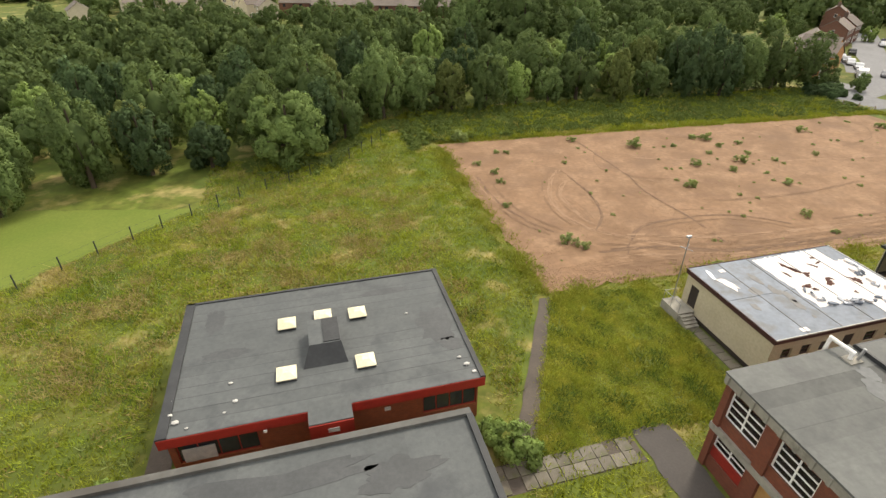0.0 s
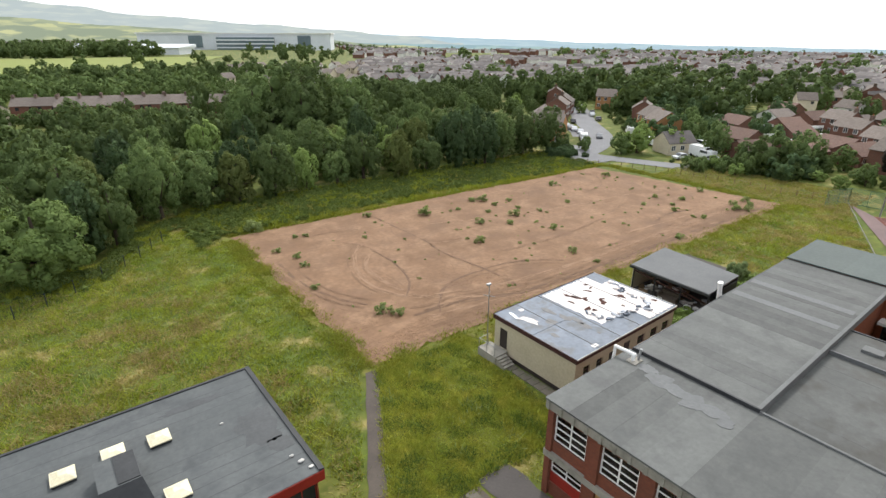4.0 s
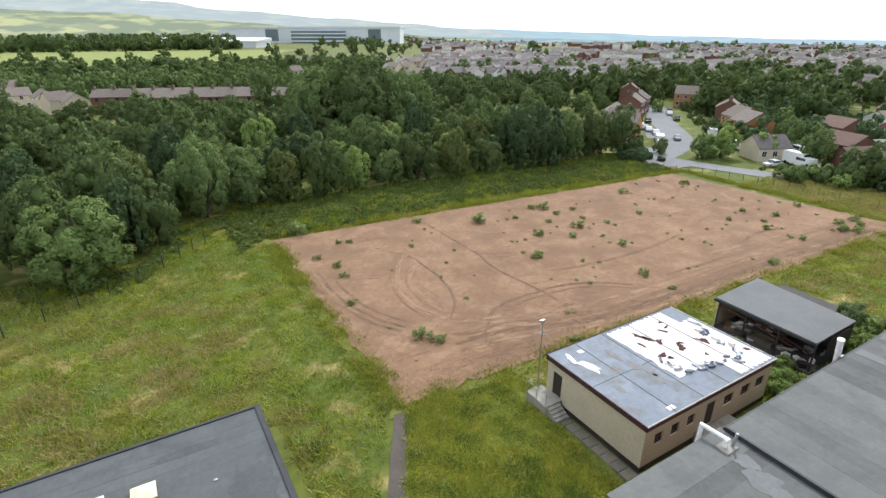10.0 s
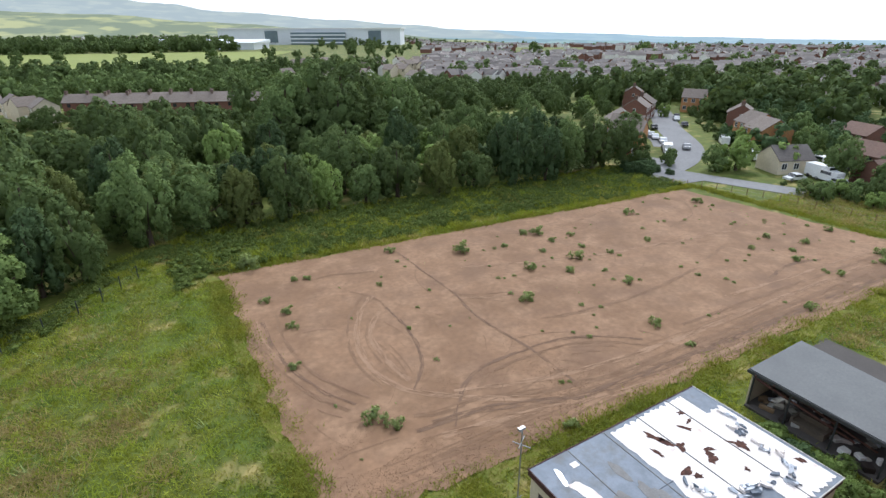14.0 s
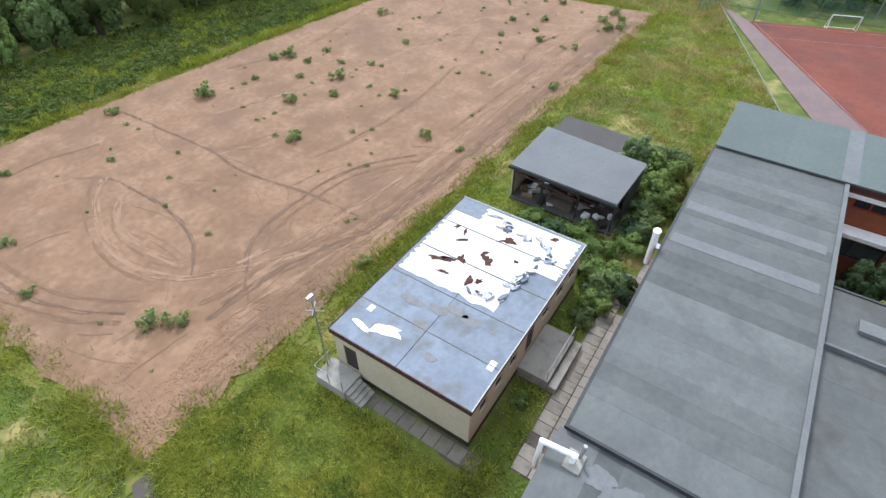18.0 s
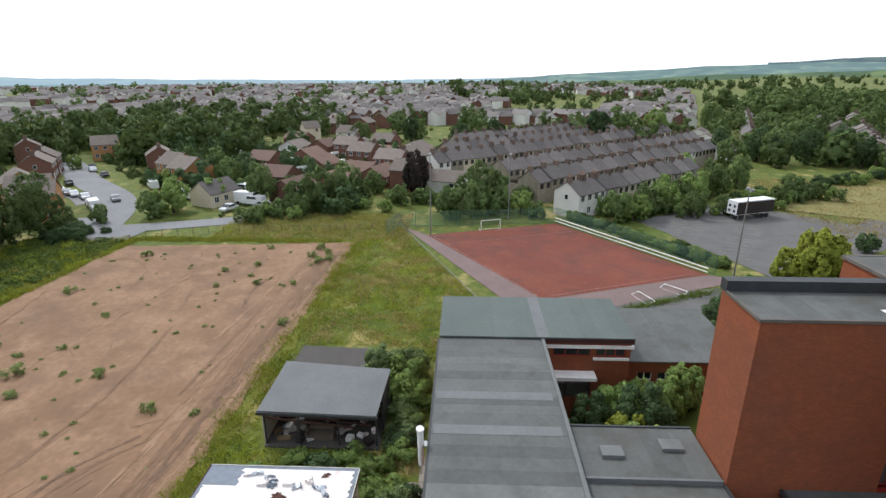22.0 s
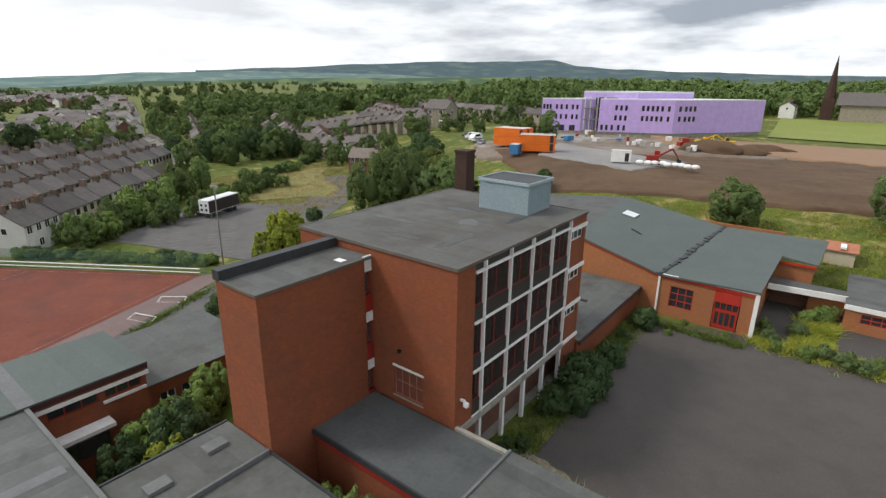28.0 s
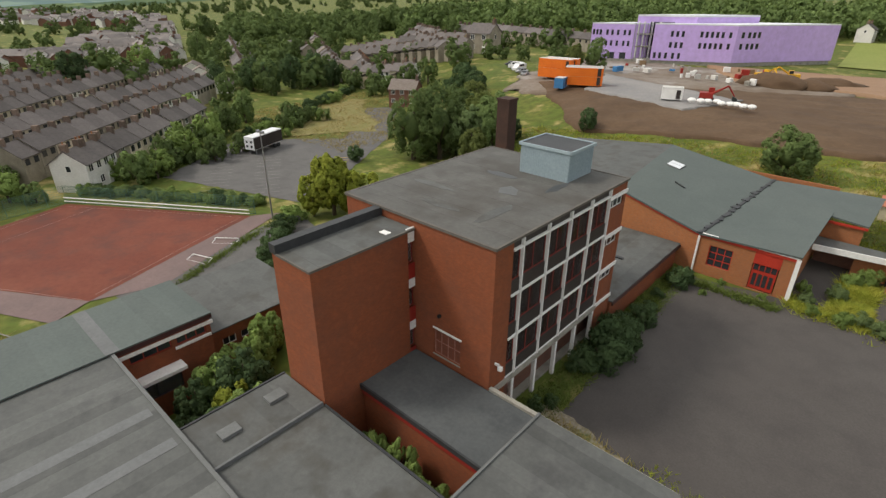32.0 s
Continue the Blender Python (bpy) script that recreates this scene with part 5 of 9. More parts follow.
part("parapet", boxed(AX0 + 0.0, AY0, AZ + 0.02, AX0 + 0.55, AY1, AZ + 0.12), "felt_dark", redblock, "dirty gutter along the roof's edge")
part("verge_trim", boxed(AX1 - 0.25, AY0, AZ + 0.02, AX1, AY1, AZ + 0.14), "felt_dark", redblock)
part("verge_trim", boxed(AX0, AY1 - 0.2, AZ + 0.02, AX1, AY1, AZ + 0.12), "felt_dark", redblock)
part("porch", prism([(-2.2, 23.0), (0.5, 23.0), (0.5, 24.9), (-2.2, 24.9)], AZ - 0.3, AZ + 0.06), "felt_blue", redblock, "flat porch roof over the entrance")
part("porch_front", boxed(-2.2, 22.9, AZ - 1.1, 0.5, 23.0, AZ - 0.02), "redpaint", redblock)
part("porch_side", boxed(-2.2, 23.0, AZ - 1.1, -2.1, 24.3, AZ - 0.32), "redpaint", redblock)
part("porch_side", boxed(0.4, 23.0, AZ - 1.1, 0.5, 24.3, AZ - 0.32), "redpaint", redblock)
part("entrance_door", boxed(-1.8, 24.38, 0.1, 0.0, 24.48, 2.5), "redpaint", redblock)
part("notice", boxed(-1.1, 22.86, AZ - 0.75, -0.4, 22.90, AZ - 0.42), "rubbish", redblock)
part("notice", boxed(2.6, 24.44, 2.3, 3.0, 24.48, 2.6), "rubbish", redblock)
part("floodlight", boxed(-5.0, 24.1, 2.9, -4.8, 24.3, 3.1), "white", redblock)
for x, y in ((-3.3, 33.1), (-0.6, 33.4), (2.0, 33.1), (-3.4, 27.7), (1.9, 27.6)):
    light = part("rooflight", prism([(x - .62, y - .62), (x + .62, y - .62), (x + .62, y + .62), (x - .62, y + .62)], AZ, AZ + 0.22), "felt_dark", redblock, "raised kerb of a rooflight")
    bm = bmesh.new()
    box(bm, x - .66, y - .66, AZ + 0.22, x + .66, y + .66, AZ + 0.30)
    prism([(x - .62, y - .62), (x + .62, y - .62), (x + .62, y + .62), (x - .62, y + .62)], AZ + 0.30, AZ + 0.34, bm)
    top = [v for v in bm.verts if v.co.z > AZ + 0.335]
    for v in top:
        v.co.x, v.co.y, v.co.z = x + (v.co.x - x) * 0.35, y + (v.co.y - y) * 0.35, AZ + 0.52
    part("dome", bm, "dome", light, "yellowed pyramid rooflight dome")
# the boxed-in flue in the middle of the roof
bm = prism([(-2.3, 28.0), (0.75, 28.0), (0.45, 29.0), (-1.75, 29.0)], AZ, [AZ + 0.03, AZ + 0.03, AZ + 1.2, AZ + 1.2])
part("roof_hood", bm, "felt_dark", redblock, "sloping felted hood on the roof")
part("hood_box", boxed(-1.75, 29.0, AZ, 0.45, 31.8, AZ + 1.2), "felt_blue", redblock)
part("hood_patch", boxed(-0.75, 29.1, AZ + 1.2, 0.4, 31.7, AZ + 1.26), "felt_dark", redblock)
for i, (x, y, s) in enumerate(((-7.0, 27.9, .14), (-6.6, 26.2, .16), (-7.2, 25.4, .1), (-10.0, 25.3, .22), (-10.4, 26.0, .14), (-9.3, 24.7, .1), (8.6, 25.6, .2), (8.3, 26.4, .14), (-10.5, 27.2, .1), (8.9, 24.8, .16), (5.7, 32.2, .12))):
    bm = bmesh.new()
    bmesh.ops.create_icosphere(bm, subdivisions=1, radius=s, matrix=Matrix.Translation((x, y, AZ + 0.05 + s * 0.3)) @ Matrix.Diagonal((1.2, 0.8, 0.5, 1)))
    structure("litter", bm, "rubbish", "piece of pale litter lying on the roof", "litter", kind="")

for k, (x, y, rx, ry) in enumerate(((7.6, 30.4, 1.3, 1.9), (8.2, 28.0, .8, .7), (-7.5, 31.0, 1.6, .5), (4.6, 35.6, 2.2, .4), (-8.6, 35.0, .7, 1.4))):
    pts = []
    for a in range(40):
        c, s = math.cos(a * .15708), math.sin(a * .15708)
        q = 1 + .45 * noise.noise(Vector((k * 3 + 2 * c, 2 * s, 1))) + .3 * noise.noise(Vector((k * 3 + 6 * c, 6 * s, 2)))
        pts.append((x + rx * q * c, y + ry * q * s))
    part("damp_patch", prism(pts, AZ + 0.026, AZ + 0.032), "felt_damp", redblock, "dark damp stain on the felt")

# -- the roof in front of it --
BZ = 4.1
near = block("near_wing", -30, 6, 7.3, 21.3, gz(0, 20) - 0.4, BZ - 0.12, "flat-roofed brick wing beside the red-fascia block", {"north": [(-12, -8, 1, 2.8), (-3, 3, 1, 2.8)]})
felt_roof(near, -30.2, 5.8, 7.5, 21.5, BZ, "y", (1.4, 2.6), "felt_blue", 0.13)
part("parapet", boxed(-30.2, 21.1, BZ, 7.5, 21.55, BZ + 0.28), "felt_main", near, "mossy raised roof edge")
part("parapet", boxed(7.15, 5.8, BZ, 7.55, 21.1, BZ + 0.28), "felt_dark", near)
for x, y, rx, ry in ((-5.5, 19.3, 6.5, .9), (2.5, 18.3, 2.2, 1.0), (-13.0, 18.6, 2.4, .8), (-2.0, 16.6, 2.6, .6)):
    pts = []
    for a in range(44):
        q = 1 + 0.5 * noise.noise(Vector((x + 2 * math.cos(a * 0.1428), 2 * math.sin(a * 0.1428), y))) + 0.25 * noise.noise(Vector((x + 7 * math.cos(a * 0.1428), 7 * math.sin(a * 0.1428), y)))
        pts.append((x + rx * q * math.cos(a * 0.1428), y + ry * q * math.sin(a * 0.1428)))
    part("damp_patch", prism(pts, BZ + 0.018, BZ + 0.028), "felt_damp", near, "dark standing damp on the felt")

# -- west classroom wing, two storeys --
WZ = 7.55
bays, wh, wins = [], [], []
for i in range(7):
    y1 = 17.1 - i * 3.55
    wins.append((y1 - 2.75, y1 - 0.25, 4.35, 6.45))
    wh.append((y1 - 2.75, y1 - 0.25, 4.35, 6.45))
    wh.append((y1 - 2.75, y1 - 0.25, 0.9, 2.75))
west = block("classroom_wing", 22.2, -8.1, 31.0, 17.3, -0.6, WZ - 0.25, "two-storey red-brick classroom wing with white windows and a felt roof", {"west": wh}, "brick_shade", floor_at=(3.45,))
for i, w in enumerate(wins):
    window(west, "y", 22.2, -1, w[0], w[1], w[2], w[3], 2, 4, 0.10, "white", "dirty_dim_glass")
    if i == 1:
        part("boarding", abox(bmesh.new(), "y", w[0], w[1], 22.26, 22.32, 0.95, 2.7), "ply", west, "orange plywood over a window")
    else:
        window(west, "y", 22.2, -1, w[0], w[1], 1.75, 2.75, 2, 2, 0.09, "white", "dirty_dim_glass")
        part("panel", abox(bmesh.new(), "y", w[0], w[1], 22.27, 22.36, 0.9, 1.74), "redpaint" if i == 0 else "darkpanel", west)
    part("pier", boxed(22.02, w[1], -0.5, 22.2, w[1] + 0.8 if i else w[1] + 0.45, WZ - 0.7), "brick_shade", west)
part("band", boxed(21.98, -8.1, 2.95, 22.2, 17.4, 3.45), "concrete", west, "stained concrete floor band")
part("fascia", boxed(21.9, -8.1, WZ - 0.75, 22.2, 17.45, WZ - 0.04), "concrete", west, "streaked concrete roof fascia")
part("fascia", boxed(22.2, 17.3, WZ - 0.6, 31.0, 17.5, WZ - 0.04), "concrete", west)
felt_roof(west, 21.85, -8.2, 30.95, 17.5, WZ, "x", (0.9, 1.7), "felt_banded", 0.12)
part("roof_kerb", boxed(30.95, -8.2, WZ - 0.1, 31.12, 8.44, WZ + 0.13), "felt_kerb", west, "pale felt-covered kerb between two roofs")
for i in range(26):
    y = 17.2 - i * 0.98
    part("rafter_end", boxed(21.80, y - 0.1, WZ - 0.72, 21.9, y + 0.1, WZ - 0.14), "concrete", west)
for k, (x, y, rx, ry) in enumerate(((29.7, 15.2, .5, .6), (29.2, 14.0, .75, .95), (29.0, 12.6, .55, .9), (28.7, 11.5, .85, .8), (28.9, 10.2, .6, .8), (28.4, 9.3, .5, .45))):
    pts = []
    for a in range(30):
        c, q = math.cos(a * 0.2094), math.sin(a * 0.2094)
        w = 1 + 0.4 * noise.noise(Vector((k * 5 + 1.6 * c, 1.6 * q, 3))) + 0.2 * noise.noise(Vector((k * 5 + 5 * c, 5 * q, 6)))
        pts.append((x + rx * w * c, y + ry * w * q))
    part("pale_patch", prism(pts, WZ + 0.014, WZ + 0.02 + 0.003 * k), "felt_pale", west, "pale dried-out puddle mark on the felt")

# -- long north wing --
NZ = 7.75
north_h = [(33.0 + 4.2 * i, 36.2 + 4.2 * i, 4.5, 6.5) for i in range(6)] + [(33.0 + 4.2 * i, 36.2 + 4.2 * i, 1.0, 2.9) for i in range(6)]
nwing = block("north_wing", 31.02, 8.7, 57.9, 17.0, -0.6, NZ - 0.2, "long two-storey brick wing under a striped grey felt roof", {"north": north_h}, floor_at=(3.45,))
for h in north_h:
    window(nwing, "x", 17.0, 1, *h, 2, 2, 0.09, "white", "pane")
felt_roof(nwing, 31.02, 8.6, 58.0, 17.15, NZ, "y", (0.9, 1.15), "felt_banded", 0.12)
part("edge_trim", boxed(31.02, 8.42, NZ - 0.55, 58.0, 8.68, NZ + 0.1), "felt_kerb", nwing, "pale felt-covered kerb")
part("edge_trim", boxed(30.92, 8.45, NZ - 0.2, 31.06, 17.2, NZ + 0.08), "felt_dark", nwing)
part("gutter", boxed(31.0, 17.15, NZ - 0.35, 58.0, 17.32, NZ - 0.08), "felt_dark", nwing)
for x in (45.6, 49.3):
    part("felt_repair", boxed(x, 9.0, NZ + 0.012, x + 0.9, 17.0, NZ + 0.02), "felt_pale", nwing, "paler band of newer felt")

# -- east end wing, crossing --
EZ = 7.95
e_holes = [(1.5, 4.0, 6.1, 6.9), (4.4, 7.6, 6.1, 6.9), (4.2, 8.2, 2.1, 4.4), (1.6, 2.6, 1.4, 2.3)]
ewing = block("end_wing", 58.1, 1.1, 65.8, 17.0, -0.6, EZ - 0.2, "two-storey brick end wing with white-banded windows", {"west": e_holes}, floor_at=(3.45,))
for h in e_holes[:2]:
    window(ewing, "y", 58.1, -1, *h, 3, 1, 0.08, "redpaint", "pane")
window(ewing, "y", 58.1, -1, *e_holes[2], 2, 1, 0.09, "darkmetal", "glass")
window(ewing, "y", 58.1, -1, *e_holes[3], 1, 1, 0.07, "white", "pane")
part("white_band", boxed(57.9, 0.9, 6.95, 58.12, 8.4, 7.2), "white", ewing)
part("white_band", boxed(57.9, 1.2, 5.85, 58.08, 4.2, 6.05), "white", ewing)
part("canopy", boxed(56.9, 4.0, 4.42, 58.1, 8.5, 4.72), "white", ewing, "white concrete canopy over the door")
part("fascia", boxed(57.95, 0.9, EZ - 0.55, 58.1, 8.45, EZ - 0.12), "maroon", ewing)
felt_roof(ewing, 57.9, 0.9, 66.0, 17.2, EZ, "x", (0.95, 2.0), "felt_green", 0.12)
part("felt_repair", boxed(57.9, 8.0, EZ + 0.012, 66.0, 9.0, EZ + 0.02), "felt_pale", ewing, "paler band of newer felt")

# -- middle link roof with hatches --
MZ = 7.2
mid = block("middle_link", 31.05, 0.9, 47.0, 8.4, -0.6, MZ - 0.2, "low linking block with a flat felt roof and two hatches")
felt_roof(mid, 31.05, 0.7, 42.6, 8.42, MZ, "y", (1.2, 2.2), "felt", 0.12)
felt_roof(mid, 42.6, 0.7, 47.1, 8.42, MZ + 0.22, "x", (1.2, 2.2), "felt", 0.12)
part("step_edge", boxed(42.45, 0.7, MZ - 0.1, 42.62, 8.42, MZ + 0.30), "felt_pale", mid)
part("edge_trim", boxed(31.05, 0.55, MZ - 0.3, 42.4, 0.72, MZ + 0.1), "felt_dark", mid)
part("edge_trim", boxed(47.05, 0.7, MZ - 0.2, 47.2, 8.42, MZ + 0.3), "felt_dark", mid)
for x, y in ((44.6, 6.3), (45.3, 2.6)):
    part("hatch", boxed(x - .45, y - 0.65, MZ + 0.1, x + .45, y + 0.65, MZ + 0.46), "felt_kerb", mid, "felt-covered roof hatch")

# -- low roof south of the stair tower --
SZ = 7.0
link = block("south_link", 31.05, -8.3, 42.4, -2.7, 0.5, SZ - 0.2, "single-storey brick link with a grey felt roof")
part("fascia", boxed(31.0, -2.7, SZ - 0.75, 42.4, -2.55, SZ - 0.32), "redpaint", link)
felt_roof(link, 31.0, -8.2, 42.5, -2.55, SZ, "y", (1.6, 2.8), "felt_blue", 0.12)
part("edge_trim", boxed(31.0, -2.6, SZ - 0.3, 42.5, -2.45, SZ + 0.08), "felt_dark", link)
part("felt_joint", boxed(30.9, -8.2, SZ, 31.05, -2.55, SZ + 0.16), "felt_dark", link)
part("parapet", boxed(22.0, -8.62, SZ - 0.5, 35.3, -8.3, SZ + 0.14), "concrete", link, "pale concrete kerb along the roof's edge")

# -- stair tower --
TZ = 17.3
tower = thing("stair_tower", (44.5, -4, 0.5), "tall plain red-brick stair tower with a flat roof", "building")
part("wall", boxed(42.5, 0.25, 0.5, 46.6, 0.55, TZ), "brick", tower)
part("wall", boxed(42.5, -7.6, 0.5, 42.8, 0.25, TZ), "brick", tower)
part("wall", boxed(46.3, -8.2, 0.5, 46.6, 0.25, TZ), "brick", tower)
felt_roof(tower, 42.45, -8.25, 46.3, 0.6, TZ + 0.1, "x", (0.9, 1.4), "felt", 0.14)
part("parapet", boxed(46.0, -8.6, TZ + 0.1, 46.7, 0.65, TZ + 0.75), "felt_dark", tower, "raised dark felted parapet")
part("coping", boxed(42.40, -8.25, TZ + 0.02, 42.52, 0.66, TZ + 0.18), "coping", tower)
part("coping", boxed(42.55, 0.55, TZ + 0.02, 46.0, 0.66, TZ + 0.18), "coping", tower)
part("roof_patch", boxed(43.1, -6.6, TZ + 0.13, 43.8, -6.1, TZ + 0.16), "white", tower, "small white patch on the roof")
z = 16.4
for k in range(3):
    part("white_panel", boxed(42.6, -8.35, z, 42.72, -7.6, z + (1.1 if k == 0 else 0.75)), "white", tower)
    window(tower, "y", 42.75, -1, -8.35, -7.6, z - 1.75, z, 1, 1, 0.08, "redpaint", "glass")
    part("red_panel", boxed(42.6, -8.35, z - 2.95, 42.72, -7.6, z - 1.75), "redpaint", tower)
    z -= 3.72

# -- main four-storey block --
FZ = 18.0
main = thing("main_block", (42.8, -17, 2.8), "tall red-brick teaching block with white-framed curtain windows", "building")
MX, MY0, MY1 = 35.4, -27.2, -8.4
part("wall", wall_cells(bmesh.new(), "x", MY1, -0.3, MX, 50.2, 2.0, FZ, [(38.1, 40.7, 7.5, 9.75)]), "brick", main)
window(main, "x", MY1, 1, 38.1, 40.7, 7.5, 9.75, 4, 2, 0.06, "frame_old", "brick_shade", sill=True)
part("boarding", boxed(38.1, MY1 - 0.29, 7.5, 40.7, MY1 - 0.24, 9.75), "brick_shade", main, "brick-coloured boards behind the window")
part("lintel", boxed(38.0, MY1, 9.75, 40.8, MY1 + 0.06, 9.9), "white", main)
part("wall", boxed(49.9, MY0, 2.0, 50.2, MY1 - 0.3, FZ), "brick", main)
part("wall", boxed(MX, MY0, 2.0, 50.2, MY0 + 0.3, FZ), "brick", main)
part("pier", boxed(MX, -10.35, 2.0, MX + 0.35, MY1 - 0.3, FZ), "brick", main)
LEV = (6.75, 10.2, 13.8, 17.3)
MUL = (-11.4, -14.6, -17.7, -20.9, -24.0)
bays = (-10.35, *MUL)
for z in (2.9, *LEV[:3]):
    part("floor_slab", boxed(MX + 0.5, MY0 + 0.3, z - 0.35, 49.9, MY1 - 0.3, z - 0.05), "concrete", main)
# inner wall in dark brick: the rooms' dimness is put into its colour
part("back_partition", boxed(43.6, MY0 + 0.3, 3.0, 43.8, MY1 - 0.3, FZ - 0.4), "brick_d", main)
part("ring_beam", boxed(MX - 0.15, -24.2, 6.3, MX + 0.5, -8.2, 6.75), "concrete", main, "pale concrete beam under the windows")
part("head_panel", boxed(MX + 0.10, -24.0, 17.3, MX + 0.35, -10.35, FZ), "darkpanel", main)
for y in MUL:
    part("mullion", boxed(MX - 0.14, y - 0.065, 6.75, MX + 0.12, y + 0.065, FZ - 0.05), "white", main)
    part("column", boxed(MX - 0.05, y - 0.14, 2.2, MX + 0.25, y + 0.14, 6.3), "white", main)
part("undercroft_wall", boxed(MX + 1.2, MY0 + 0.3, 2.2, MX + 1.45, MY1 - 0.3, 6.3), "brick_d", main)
for z0, z1 in zip(LEV, LEV[1:]):
    for a, b in zip(bays[1:], bays):
        y0, y1 = a + 0.08, b - (0.08 if b != bays[0] else 0.0)
        part("spandrel", boxed(MX + 0.02, y0, z0 + 0.1, MX + 0.2, y1, z0 + 1.15), "darkpanel", main)
        window(main, "y", MX, -1, y0, y1, z0 + 1.15, z1 - 0.02, 2 if y1 - y0 > 1.5 else 1, 1, 0.07, "curtain", "dirty_dim_glass")
        part("transom", boxed(MX - 0.10, y0, z1 - 0.05, MX + 0.1, y1, z1 + 0.09), "white", main)
        part("transom_low", boxed(MX - 0.06, y0, z0 + 0.02, MX + 0.08, y1, z0 + 0.1), "white", main)
        rc = random.Random(int(z0 * 10 + y0 * 100))
        if rc.random() < 0.9:
            w = (y1 - y0) * rc.uniform(0.2, 0.45)
            c = y0 + rc.uniform(0.1, 0.5) * (y1 - y0)
            part("curtain", boxed(MX + 0.26, c, z0 + 1.2, MX + 0.31, c + w, z1 - 0.1), "curtain", main, "faded red curtain hanging inside")
part("wall", wall_cells(bmesh.new(), "y", MX + 0.02, 0.3, MY0 + 0.3, -24.11, 2.0, FZ, [(MY0 + 0.5, -24.3, z0 + 2.2, z0 + 3.1) for z0 in LEV[:3]]), "brick", main)
for z0 in LEV[:3]:
    part("white_band", boxed(MX - 0.12, MY0 - 0.05, z0 + 3.12, MX + 0.02, -24.11, z0 + 3.42), "white", main)
    window(main, "y", MX + 0.02, -1, MY0 + 0.5, -24.3, z0 + 2.2, z0 + 3.1, 3, 1, 0.07, "white", "pane")
part("white_band", boxed(MX - 0.12, MY0 - 0.05, 6.45, MX + 0.02, -24.2, 6.75), "white", main)
felt_roof(main, MX - 0.05, MY0 - 0.05, 50.3, MY1 + 0.05, FZ + 0.1, "x", (0.95, 1.05), "felt_main", 0.14)
for bx in ((MX - 0.12, MY0 - 0.12, MX + 0.06, MY1 + 0.1), (50.15, MY0, 50.35, MY1), (MX, MY1 - 0.06, 50.3, MY1 + 0.12), (MX, MY0 - 0.12, 50.3, MY0 + 0.06)):
    part("coping", boxed(bx[0], bx[1], FZ - 0.04, bx[2], bx[3], FZ + 0.16), "coping", main)
part("roof_stain", prism([(40.0, -17.0), (41.4, -16.6), (42.0, -17.6), (41.6, -18.6), (40.6, -18.2)], FZ + 0.13, FZ + 0.145), "felt_pale", main, "pale bird-streaked stain")
for i, (x, y, rx, ry) in enumerate(((39.0, -13.0, .5, 2.2), (44.0, -20.5, 1.6, .5), (46.5, -14.5, 2.2, .4), (38.6, -20.8, .4, 1.6), (43.0, -11.5, 1.9, .35), (40.5, -23.0, .8, .5))):
    pts = [(x + rx * math.cos(a * .35) * (1 + .5 * noise.noise(Vector((i, a * .6, 1)))), y + ry * math.sin(a * .35) * (1 + .5 * noise.noise(Vector((i, a * .6, 4))))) for a in range(18)]
    part("roof_stain", prism(pts, FZ + 0.13, FZ + 0.139 + i * .001), "felt_damp" if i % 2 else "felt", main)
part("wall_lamp", boxed(40.0, -8.4, 11.0, 40.2, -8.15, 11.2), "black", main)
part("camera_bracket", boxed(MX - 0.35, -9.1, 8.8, MX, -8.95, 8.95), "white", main)
part("security_camera", boxed(MX - 0.6, -9.15, 8.5, MX - 0.3, -8.9, 8.8), "white", main)

# roof plant room
plant = thing("plant_room", (41.1, -24.1, FZ), "pale blue-grey clad plant room on the flat roof", "plant room")
part("cladding", boxed(38.6, -26.4, FZ + 0.12, 43.4, -22.4, FZ + 2.65), "bluegrey", plant)
for i in range(24):
    x = 38.7 + i * 0.2
    part("rib", boxed(x, -22.4, FZ + 0.2, x + 0.07, -22.36, FZ + 2.6), "bluegrey", plant)
for i in range(20):
    y = -26.35 + i * 0.2
    part("rib", boxed(38.56, y, FZ + 0.2, 38.6, y + 0.07, FZ + 2.6), "bluegrey", plant)
part("roof", boxed(38.5, -26.5, FZ + 2.65, 43.5, -22.3, FZ + 2.72), "felt_dark", plant)
for bx in ((38.42, -26.55, 38.55, -22.25), (43.45, -26.55, 43.58, -22.25), (38.5, -22.37, 43.5, -22.25), (38.5, -26.6, 43.5, -26.48)):
    part("edge_trim", boxed(bx[0], bx[1], FZ + 2.55, bx[2], bx[3], FZ + 2.8), "bluegrey", plant)
chim = thing("chimney_stack", (60.0, -43.5, 3.0), "tall square dark brick boiler chimney", "chimney")
part("shaft", boxed(59.1, -44.4, 2.0, 61.0, -42.5, 19.4), "soot", chim)
part("cap", boxed(59.0, -44.5, 19.4, 61.1, -42.4, 19.7), "soot", chim)


# ---- hall and southern rooms ----
def slab_roof(parent, name, pts, zs, thick, material, label=""):
    return part(name, prism(pts, [z - thick for z in zs], list(zs)), material, parent, label)


